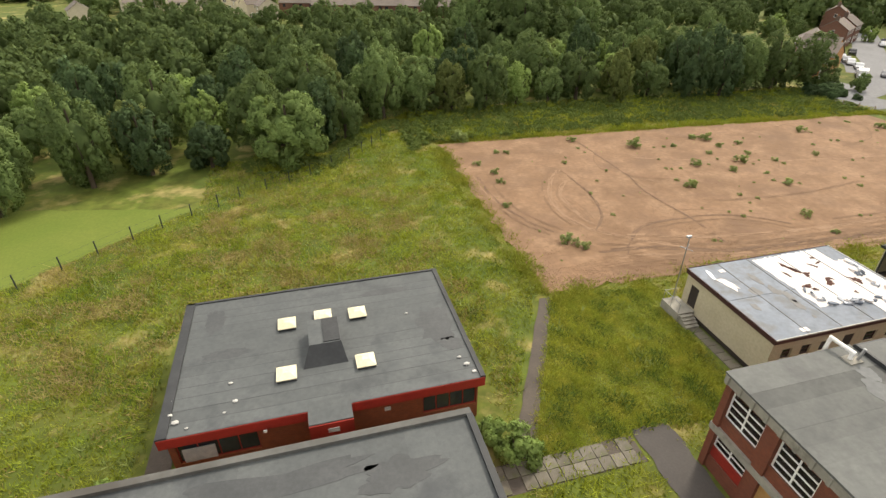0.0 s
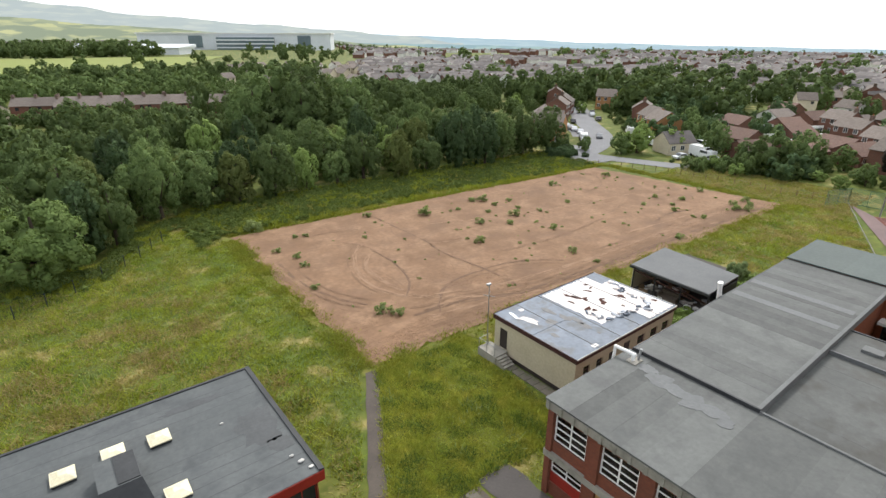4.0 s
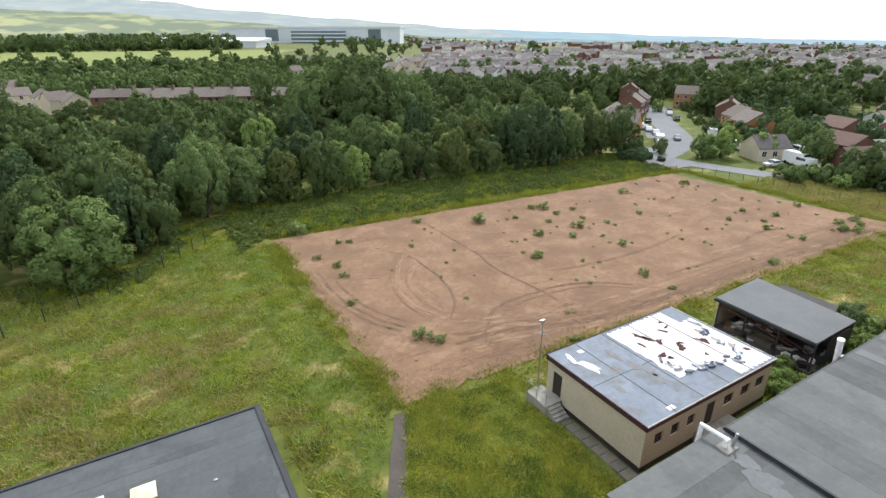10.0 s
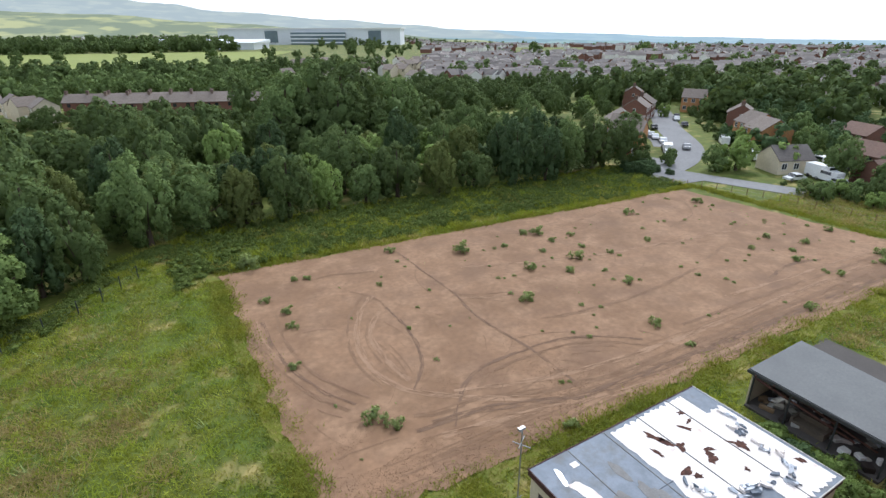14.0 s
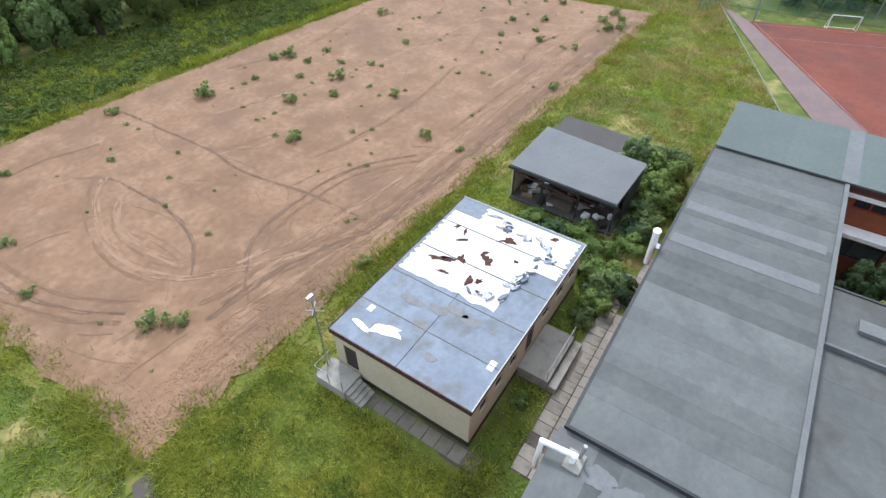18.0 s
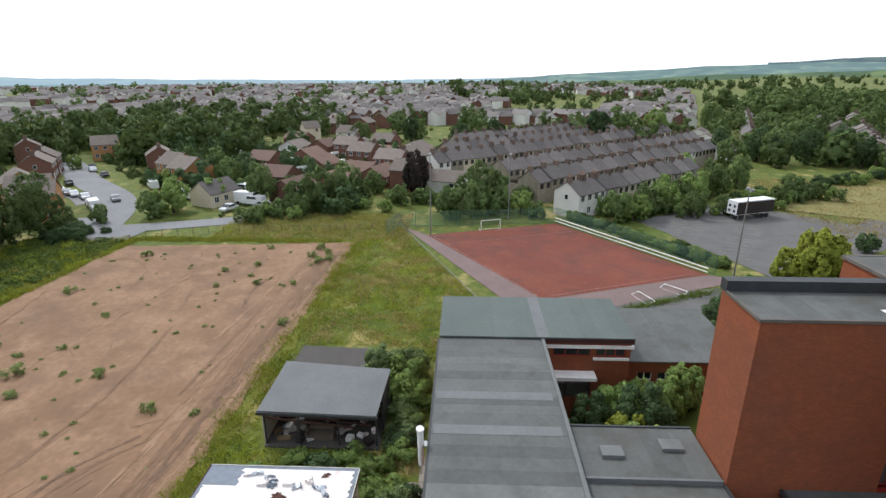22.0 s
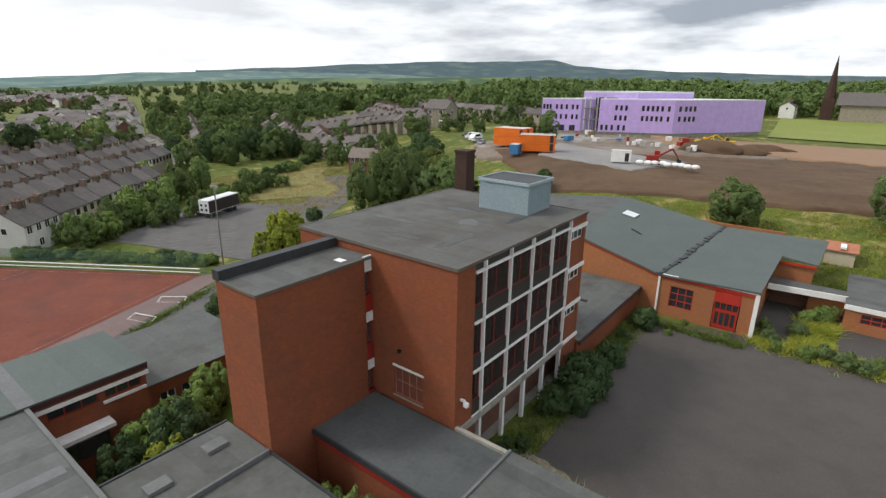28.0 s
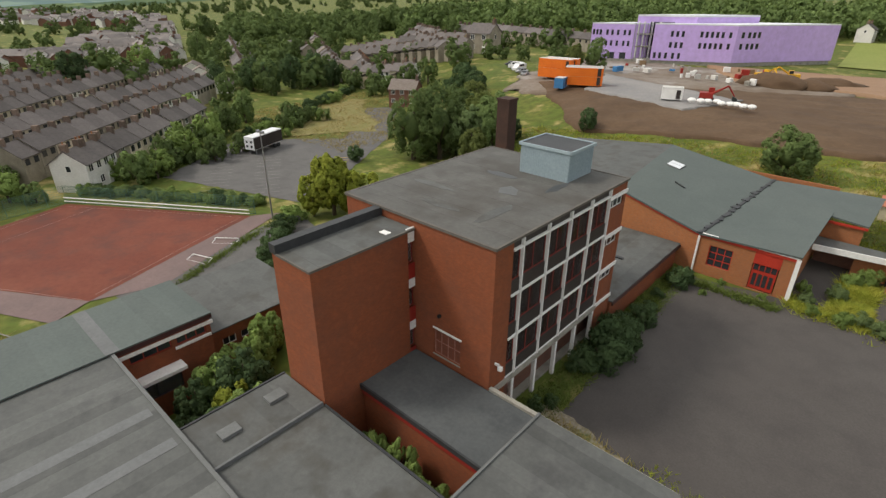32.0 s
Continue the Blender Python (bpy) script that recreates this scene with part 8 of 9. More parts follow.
# terraces beyond the car park and by the site
for i in range(20):
    house(H_STONE0 if i % 4 else H_CREAM0, 195 + i * 6.4, -118 - i * 4.0 + rh.uniform(-1, 1), 148, 0.95)
for i in range(22):
    house(H_TERR0, 230 + i * 4.6, -96 - i * 2.2, 154, 1.0)
for i in range(6):
    house(H_TERRW if i < 3 else H_STONE, 184 + i * 5.0, -124 - i * 3.2, -32, 1.0)
house(H_SEMI, 139.5, -101.0, 28, 1.0)
for i in range(6):
    house((H_TERRW, H_TERRC0, H_TERRW, H_TERRC0, H_TERRC0, H_TERR0)[i], 159 + 4.5 * i, -122.5 + i * 0.98, 12, 1.0)
house(H_ORANGE, 196.5, -123.5, 60, .9)
for i in range(13):
    house(H_TERR0, 160 + 4.6 * i, -153 + i * 0.35, 4, rh.uniform(.97, 1.03))
for i in range(14):
    house(H_TERRC0 if i % 3 == 0 else H_TERR0, 176 + 4.6 * i, -170 + i * 1.1, 13, rh.uniform(.97, 1.03))
house(H_STONE, 165, -172, 10, 1.5)
for i in range(12):
    house(H_STONE0, 122 + i * 7.0, -205 - i * 2.0, 164, 1.0)
for i in range(14):
    house(H_STONE0, 22 - i * 7.2, -332 + i * 1.0, 188, 1.05)
house(H_TERRW, 50, -318, 80, 1.1)
# rows behind the car park and towards the wood
for k, (x0, y0, n, t) in enumerate(((168, -150, 9, 150), (196, -178, 9, 150), (176, -196, 8, 152), (262, -150, 10, 158))):
    for i in range(n):
        a = radians(t + 180)
        house(H_TERR0 if k % 2 else H_STONE0, x0 + (4.55 if k % 2 else 6.3) * i * math.cos(a), y0 + (4.55 if k % 2 else 6.3) * i * math.sin(a), t, rh.uniform(.95, 1.03))
for i in range(4):
    house(H_BUNGW0, 205 + 16 * i, -74 - 4 * i, 150)


# ---- distant town as one mass of small roofs ----
def far_town():
    for key, wall_m in (("roofs", "far_tile"), ("walls", "render_w"), ("brick_walls", "brick_d")):
        rng = np.random.default_rng(77)
        V, F = [], []
        for k in range(9500):
            r, a = 300 + 2700 * rng.random() ** 1.6, radians(rng.uniform(-22, 96))
            x, y = 20 + r * math.cos(a), 15 + r * math.sin(a)
            t, pale, w, d, h = rng.uniform(0, 3.14), rng.random() < 0.5, rng.uniform(6, 16), rng.uniform(6, 8), rng.uniform(4, 6)
            if noise.noise(Vector((x / 160, y / 160, 4))) < -0.16 or a > radians(62) and r < 1300 or a < radians(-4) and r > 620 + 40 * (math.degrees(a) + 24):
                continue
            c, s = math.cos(t), math.sin(t)
            z = gz(x, y)
            tr = lambda u, v, q: (x + c * u - s * v, y + s * u + c * v, z + q)  # noqa: E731
            b = len(V)
            if key == "roofs":
                V += [tr(-w / 2 - .3, -d / 2 - .3, h), tr(w / 2 + .3, -d / 2 - .3, h), tr(w / 2 + .3, 0, h + 2.6), tr(-w / 2 - .3, 0, h + 2.6), tr(w / 2 + .3, d / 2 + .3, h), tr(-w / 2 - .3, d / 2 + .3, h)]
                F += [(b, b + 1, b + 2, b + 3), (b + 3, b + 2, b + 4, b + 5)]
            elif (key == "walls") == bool(pale):
                V += [tr(u * w / 2, v * d / 2, q) for q in (-1, h) for u, v in ((-1, -1), (1, -1), (1, 1), (-1, 1))] + [tr(-w / 2, 0, h + 2.5), tr(w / 2, 0, h + 2.5)]
                F += [(b, b + 1, b + 5, b + 4), (b + 1, b + 2, b + 6, b + 5), (b + 2, b + 3, b + 7, b + 6), (b + 3, b, b + 4, b + 7), (b + 4, b + 8, b + 7), (b + 5, b + 6, b + 9)]
        tagged(new("distant_town_" + key, mesh_from("distant_town_" + key, V, F, wall_m)), "distant town of low houses with brown roofs", "houses", kind="stuff")


far_town()


def far_trees(name, n, where, size, material, label, seed):
    """Far trees, each an uneven mass with leaf clumps, joined."""
    rng = np.random.default_rng(seed)
    kinds = [tuple(map(np.array, crown_mesh(900 + k, 1.0, 0.85, -0.12, 24, 8, 0.06, 0.3))) for k in range(4)]
    V, F, N = [], [], []
    for _ in range(n):
        x, y, s = where(rng)
        if x is None:
            continue
        v, f, no = kinds[rng.integers(4)]
        a, h = rng.uniform(0, 6.28), size * s
        c, q, wide = math.cos(a), math.sin(a), rng.uniform(.85, 1.3)
        out = np.stack([(v[:, 0] * c - v[:, 1] * q) * h * wide + x, (v[:, 0] * q + v[:, 1] * c) * h * wide + y, v[:, 2] * h + gz(x, y) - 0.2], 1)
        b = len(V)
        V.extend(map(tuple, out))
        N.extend(map(tuple, np.stack([no[:, 0] * c - no[:, 1] * q, no[:, 0] * q + no[:, 1] * c, no[:, 2]], 1)))
        F.extend(map(tuple, (f + b).tolist()))
    return tagged(new(name, mesh_from(name, V, F, material, N)), label, "trees", kind="stuff")


def polar(a0, a1, r0, r1, power=1.0, gap=-0.05, k=150):
    def w(rng):
        for _ in range(40):
            r, a = r0 + (r1 - r0) * rng.random() ** power, radians(rng.uniform(a0, a1))
            x, y = 20 + r * math.cos(a), 15 + r * math.sin(a)
            if noise.noise(Vector((x / k, y / k, 9))) > gap:
                return x, y, rng.uniform(.6, 1.25)
        return None, None, None
    return w


far_trees("town_trees", 330, polar(-36, 62, 200, 1500, 1.2, -0.02, 90), 9.5, "leaf", "dark trees scattered among the distant houses", 21)
far_trees("east_wood", 260, polar(-50, -27, 395, 540, 1.0, -1, 120), 13, "leaf", "dark band of woodland beyond the terraces", 41)
far_trees("mid_town_trees", 130, polar(-12, 40, 480, 1300, 1.0, 0.02, 70), 10, "leaf", "dark groups of trees in the distant town", 42)
far_trees("north_gap", 170, polar(70, 112, 262, 345, 1.0, -0.6, 80), 9, "leaf", "trees and hedges behind the brick terraces", 43)
far_trees("north_belt", 300, polar(66, 122, 345, 395, 1.0, -1), 10.5, "leaf", "long belt of dark trees behind the wood", 22)
far_trees("north_wood", 260, polar(80, 100, 850, 1150, 1.0, -0.3, 200), 17, "leaf", "dark wood on the far rise", 33)
far_trees("far_hedges", 260, polar(50, 125, 600, 2300, 1.0, 0.12, 140), 12, "leaf", "far hedgerows and copses", 23)
far_trees("south_wood", 560, polar(-97, -45, 330, 620, 1.0, -0.25, 120), 12.5, "leaf", "dark wood beyond the building site", 24)
far_trees("south_west_wood", 260, polar(-125, -93, 420, 600, 1.0, -0.4, 120), 14, "leaf", "dark wood beyond the playing field", 25)
far_trees("east_copses", 350, polar(-52, 5, 420, 2400, 1.0, 0.05, 170), 12, "leaf", "far copses and hedges", 26)


far_trees("estate_trees", 85, lambda g: (g.uniform(185, 330), g.uniform(88, 190), g.uniform(.7, 1.2)), 12, "leaf", "tall trees in a belt across the estate", 28)

far_trees("slope_trees", 60, lambda g: (lambda x: (x, g.uniform(-245, -105) if x > 150 else g.uniform(-245, -150), g.uniform(.6, 1.2)))(g.uniform(125, 330)), 8.5, "leaf", "trees and hedges between the terraces", 34)
far_trees("terrace_trees", 60, polar(-46, -10, 175, 420, 1.0, -0.1, 60), 9, "leaf", "trees in the gardens behind the terraces", 29)
far_trees("street_gardens", 420, garden, 2.3, "leaf", "hedges and shrubs in the gardens by the street", 37)
far_trees("garden_trees", 46, garden, 6.5, "leaf_deep", "dark garden trees between the bungalows", 38)
far_trees("garden_shrubs", 650, polar(-24, 24, 140, 420, 1.0, -0.35, 60), 2.2, "leaf_olive", "low shrubs and hedges in the gardens", 30)

# ---- warehouse ----
ware = thing("warehouse", (370, 1145, 0), "vast pale grey distribution warehouse with a glazed office", "warehouse")
part("hall", boxed(-185, 0, -4, 185, 150, 29), "ware", ware, world=False)
part("roof", boxed(-187, -2, 29, 187, 152, 31.5), "white", ware, world=False)
for x in (-90, 120):
    part("door_bay", boxed(x, -1.2, 4, x + 26, 0, 26), "wareglass", ware, world=False)
part("office", boxed(-35, -14, -4, 75, -1.3, 23), "wareglass", ware, "blue-grey glazed office front", world=False)
for k in range(3):
    part("band", boxed(-36, -15, 3 + k * 7, 76, -14, 5.2 + k * 7), "ware", ware, world=False)
ware.rotation_euler = (0, 0, radians(-30))
shed2 = thing("industrial_shed", (130, 965, 0), "long low white industrial shed", "warehouse")
part("hall", boxed(-95, 0, -3, 95, 60, 9), "ware", shed2, world=False)
part("roof", prism([(-97, -2), (97, -2), (97, 62), (-97, 62)], 9, [10, 10, 14, 14]), "ware", shed2, world=False)
shed2.rotation_euler = (0, 0, radians(-36))
patch("far_pasture", ((-220, 480), (120, 560), (240, 800), (-220, 900)), 12, 12, "pasture", "pale green pasture below the industrial sheds", "field", lift=0.5)
patch("far_pasture", ((330, -210), (560, -330), (760, -420), (520, -200)), 12, 12, "field", "pale green pasture beyond the terraces", "field", lift=0.8)
patch("far_pasture", ((400, -300), (470, -345), (560, -330), (470, -270)), 10, 10, "pasture", "bright pasture on the slope beyond the terraces", "field", lift=0.8)
patch("rough_green", ((132, -52), (160, -72), (158, -98), (122, -74)), 36, 36, "dry_ground", "rough yellow-green grass beyond the car park", "grass", lift=0.12, ragged=5.0, wave=0.16)


# ---- far hills ----
def hills(name, r, profile, seed, colour, strength, label, rough=0.06, depth=1.0):
    """A ridge given as heights in degrees over bearings."""
    V, F = [], []
    a0, a1 = profile[0][0], profile[-1][0]
    n = int(abs(a1 - a0) * 2)
    for i in range(n + 1):
        a = a0 + (a1 - a0) * i / n
        for (p, e), (q, g) in zip(profile, profile[1:]):
            if p <= a <= q:
                t = (a - p) / (q - p)
                el = e + (g - e) * t * t * (3 - 2 * t)
        el += rough * (noise.noise(Vector((a * 0.3, seed, 0))) + 0.5 * noise.noise(Vector((a * 1.1, seed, 3))))
        h = 29 + r * math.tan(radians(el))
        ca, sa = math.cos(radians(a)), math.sin(radians(a))
        for rr, z in ((r * 0.86, h - max(130, 1.1 * abs(h))), (r * 0.93, h - max(40, 0.5 * abs(h))), (r, h)):
            V.append((20 + rr * ca, 15 + rr * sa, z))
    for i in range(n):
        for k in range(2):
            b = i * 3 + k
            F.append((b, b + 1, b + 4, b + 3))
    me = bpy.data.meshes.new(name)
    me.from_pydata(V, [], F)
    me.shade_smooth()
    me.materials.append(hazy_glow_mat(name, colour, strength, depth))
    return tagged(new(name, me), label, "hills", kind="structure")


# distance haze is put into these pale or bluish colours, and the ridges glow
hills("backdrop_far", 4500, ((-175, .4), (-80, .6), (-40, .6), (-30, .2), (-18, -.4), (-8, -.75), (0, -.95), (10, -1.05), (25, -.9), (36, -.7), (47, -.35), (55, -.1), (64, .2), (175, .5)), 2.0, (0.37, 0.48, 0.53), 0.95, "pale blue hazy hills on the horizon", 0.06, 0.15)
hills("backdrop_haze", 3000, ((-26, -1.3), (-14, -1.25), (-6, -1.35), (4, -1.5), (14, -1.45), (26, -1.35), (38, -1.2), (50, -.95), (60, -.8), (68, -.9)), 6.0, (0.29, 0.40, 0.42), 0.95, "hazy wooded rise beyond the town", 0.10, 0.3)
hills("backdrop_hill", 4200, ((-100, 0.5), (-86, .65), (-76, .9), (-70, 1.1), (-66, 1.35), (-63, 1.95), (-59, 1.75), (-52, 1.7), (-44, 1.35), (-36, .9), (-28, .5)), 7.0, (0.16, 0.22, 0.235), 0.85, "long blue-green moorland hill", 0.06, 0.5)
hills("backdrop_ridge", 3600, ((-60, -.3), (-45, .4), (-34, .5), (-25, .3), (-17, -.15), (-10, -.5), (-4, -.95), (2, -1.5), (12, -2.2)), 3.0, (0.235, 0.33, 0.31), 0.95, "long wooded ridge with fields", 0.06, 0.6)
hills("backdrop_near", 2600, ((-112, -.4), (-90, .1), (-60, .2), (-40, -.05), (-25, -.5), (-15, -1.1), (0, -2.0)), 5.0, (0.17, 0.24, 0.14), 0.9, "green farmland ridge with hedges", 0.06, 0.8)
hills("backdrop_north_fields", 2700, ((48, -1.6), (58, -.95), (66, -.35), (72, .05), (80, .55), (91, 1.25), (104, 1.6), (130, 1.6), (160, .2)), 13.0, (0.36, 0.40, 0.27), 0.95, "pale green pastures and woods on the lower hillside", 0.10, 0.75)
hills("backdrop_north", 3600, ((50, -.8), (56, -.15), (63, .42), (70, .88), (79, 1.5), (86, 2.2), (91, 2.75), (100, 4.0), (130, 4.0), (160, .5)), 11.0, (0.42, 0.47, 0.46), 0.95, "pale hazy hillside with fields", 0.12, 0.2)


# ---- the new building ----
PX, PY, PZ = 74.3, -197.3, 8.9
lilac = thing("new_building", (PX, PY, PZ), "large unfinished building wrapped in lilac membrane", "building")
ax = Vector((113.9 - PX, -178.5 - PY, 0)).normalized()       # long front
bx = Vector((49.8 - PX, -232.7 - PY, 0)).normalized()        # side


def pl(u, v):
    q = Vector((PX, PY, 0)) + ax * u + bx * v
    return (q.x, q.y)


def pbox(name, u0, u1, v0, v1, z0, z1, material, parent=None, label=""):
    return part(name, prism([pl(u0, v0), pl(u1, v0), pl(u1, v1), pl(u0, v1)], PZ + z0, PZ + z1), material, parent or lilac, label)


pbox("side_block", 0, 27, 0, 43, 1.2, 13.2, "purple", None, "lilac-wrapped block with small windows")
pbox("plinth", 0.4, 44, 0.4, 42.6, -2, 1.2, "concrete")
pbox("roof", 0, 27, 0, 43, 13.2, 13.6, "ware")
pbox("end_block", 35, 50, 1.5, 34, 1.2, 13.0, "purple", None, "lilac-wrapped block with small windows")
pbox("roof", 35, 50, 1.5, 34, 13.0, 13.4, "ware")
pbox("core_block", 20, 40, 8, 34, 1.2, 15.6, "purple", None, "raised lilac block in the middle")
pbox("core_roof", 20, 40, 8, 34, 15.6, 16.2, "ware")
for z in (1.2, 5.4, 9.6):
    pbox("floor_deck", 27, 35, 2.5, 8, z, z + 0.4, "concrete")
for u in (27.5, 30.2, 32.9, 34.8):
    pbox("steel_column", u - .15, u + .15, 2.6, 2.9, 0, 14, "white")
# dark sheets behind the open decks stand in for their shade
for z in (1.6, 5.8, 10.0):
    pbox("dark_opening", 27, 35, 7.6, 7.9, z, z + 3.8, "pane")
def opening(u0, u1, v0, v1, z0, z1):
    pbox("window_opening", u0, u1, v0, v1, z0, z1, "pane")


for z in (5.6, 9.3):
    for u in (1.5, 3.9, 5.6, 7.3, 9.0, 10.7, 16.8, 18.6, 20.4):
        opening(u, u + 0.8, -0.12, 0.05, z, z + 1.9)
    for u in (36.2, 37.9, 40.2, 42.2, 44.0, 46.4, 47.6, 48.8):
        opening(u, u + 0.7, 1.38, 1.55, z, z + 1.8)
    for v in (2.0, 4.6, 6.6, 8.6):
        opening(-0.12, 0.05, v, v + 1.0, z, z + 1.9)
for u in (17.0, 19.0, 21.4, 23.4, 25.2):
    opening(u, u + 0.8, -0.12, 0.05, 1.9, 3.9)
for u in (37, 41, 46):
    pbox("doorway", u, u + 2.0, 1.3, 1.55, 0.2, 3.4, "pane")
for k in range(7):
    pbox("scaffold_pole", 26 + k * 1.4, 26.12 + k * 1.4, 1.0, 1.12, 0, 13.5, "steel")

# ---- site cabins, plant and heaps ----
def container(x, y, z, turn, l=12.2, w=2.6, h=2.7, material="orange", label="bright orange corrugated site cabin"):
    c = thing("site_cabin", (x, y, z), label, "container", "site cabins")
    part("body", boxed(-l / 2, -w / 2, 0, l / 2, w / 2, h), material, c, world=False)
    for s in (-1, 1):
        for k in range(int(l / 1.2)):
            u = -l / 2 + 0.3 + k * 1.2
            part("rib", boxed(u, s * w / 2 - .03, .15, u + .6, s * w / 2 + .04, h - .15), material, c, world=False)
        part("rail", boxed(-l / 2, s * w / 2 - .05, h - .12, l / 2, s * w / 2 + .06, h + .04), material, c, world=False)
    part("roof", boxed(-l / 2 + .05, -w / 2 + .05, h, l / 2 - .05, w / 2 - .05, h + .06), "rubbish", c, world=False)
    part("door", boxed(-l / 2 + .5, w / 2 + .03, .2, -l / 2 + 1.4, w / 2 + .07, 2.2), "darkpanel", c, world=False)
    c.rotation_euler = (0, 0, radians(turn))
    return c


for x, y, t in ((101.5, -125.0, 8), (101.2, -128.0, 8), (88.6, -118.0, 26), (89.8, -120.6, 26)):
    z = gz(x, y) + 1.2
    h = 2.5 if x > 95 else 2.15
    container(x, y, z, t, 9.8, 2.6, h)
    container(x, y, z + h + 0.08, t, 9.8, 2.6, h)
bc = container(92.5, -113.0, gz(92.5, -113) + 1.2, 103, 3.5, 2.4, 2.6, "blue", "dark blue site store beside the orange cabins")
bc = container(63.0, -113.0, gz(63, -113) + 1.3, 20, 4.6, 2.4, 2.7, "white", "white welfare cabin on the hardstanding")
rj = random.Random(9)
for k in range(46):
    x, y = rj.uniform(55, 105), rj.uniform(-178, -150)
    w = rj.uniform(.6, 2.2)
    bm = boxed(-w / 2, -w * .3, 0, w / 2, w * .3, rj.uniform(.5, 1.7), turn=rj.uniform(0, 3))
    bmesh.ops.bevel(bm, geom=bm.edges, offset=0.05, segments=1, affect="EDGES")
    ob = structure("pallet", bm, rj.choice(["rubbish", "white", "blue", "wood", "concrete", "redpaint", "white"]), "wrapped pallet of building materials", "pallet", kind="")
    ob.location = (x, y, gz(x, y) + 0.9)


def digger(x, y, turn, material, label):
    d = thing("excavator", (x, y, gz(x, y) + 1.0), label, "excavator")
    for s in (-1, 1):
        part("track", boxed(-1.6, s * 1.1 - .3, 0, 1.6, s * 1.1 + .3, .8), "black", d, world=False)
    part("body", boxed(-1.6, -1.2, .9, 1.2, 1.2, 2.1), material, d, world=False)
    cab_ = part("cab", boxed(.2, .2, 2.1, 1.4, 1.2, 3.1), material, d, world=False)
    part("cab_glass", boxed(.3, 1.18, 2.2, 1.3, 1.23, 3.0), "pane", cab_, world=False)
    part("boom", tube(bmesh.new(), (1.0, -.3, 1.9), (4.0, -.3, 3.8), .25, .2, 6), material, d, world=False)
    part("dipper", tube(bmesh.new(), (4.0, -.3, 3.8), (5.6, -.3, 1.6), .2, .15, 6), material, d, world=False)
    part("bucket", prism([(5.2, -.8), (6.2, -.8), (6.2, .2), (5.2, .2)], .6, [1.6, 1.2, 1.2, 1.6]), "darkmetal", d, world=False)
    d.rotation_euler = (0, 0, radians(turn))


digger(56, -162, 150, "yellow", "yellow tracked excavator on churned earth")
digger(49, -166, 20, "yellow", "yellow tracked excavator on churned earth")
digger(56.5, -117, 200, "redpaint", "red tracked machine beside white bags")
for k in range(9):
    bm = bmesh.new()
    bmesh.ops.create_icosphere(bm, subdivisions=2, radius=0.8, matrix=Matrix.Diagonal((1.2, 1, .7, 1)))
    ob = structure("bulk_bag", bm, "white", "white bulk bag on the hardstanding", "bag", kind="")
    ob.location = (58 - k * 1.5 + rj.uniform(-.3, .3), -112.5 - rj.uniform(0, 2.5), gz(57, -113) + 1.7)
for x, y, r, h in ((52, -158, 9, 3.2), (44, -160, 7, 2.2), (40, -170, 8, 2.0)):
    bm = bmesh.new()
    bmesh.ops.create_icosphere(bm, subdivisions=3, radius=1)
    for v in bm.verts:
        q = 1 + 0.25 * noise.noise(v.co * 2.3 + Vector((x, y, 0)))
        v.co = Vector((v.co.x * r * q, v.co.y * r * 0.6 * q, v.co.z * h * q))
    ob = structure("earth_heap", bm, "soil", "heap of dark brown excavated earth", "earth heap", True)
    ob.location = (x, y, gz(x, y) + 0.4)

# church on the skyline
church = thing("church", (33.5, -315, 9), "dark stone church with a tall pointed spire", "church")
part("nave", boxed(2, -322, 8, 28, -310, 19), "stone", church)
part("nave_roof", prism([(1, -323), (30, -323), (30, -316), (1, -316)], 18.9, [19.2, 19.2, 25, 25]), "slate", church)
part("nave_roof", prism([(1, -316), (30, -316), (30, -309), (1, -309)], 18.9, [25, 25, 19.2, 19.2]), "slate", church)
part("tower", boxed(30.9, -318.6, 8, 36.1, -313.4, 22), "soot", church)
bm = bmesh.new()
bmesh.ops.create_cone(bm, cap_ends=True, segments=8, radius1=2.5, radius2=0.08, depth=20, matrix=Matrix.Translation((33.5, -316, 32)))
part("spire", bm, "soot", church, "tall dark octagonal spire")


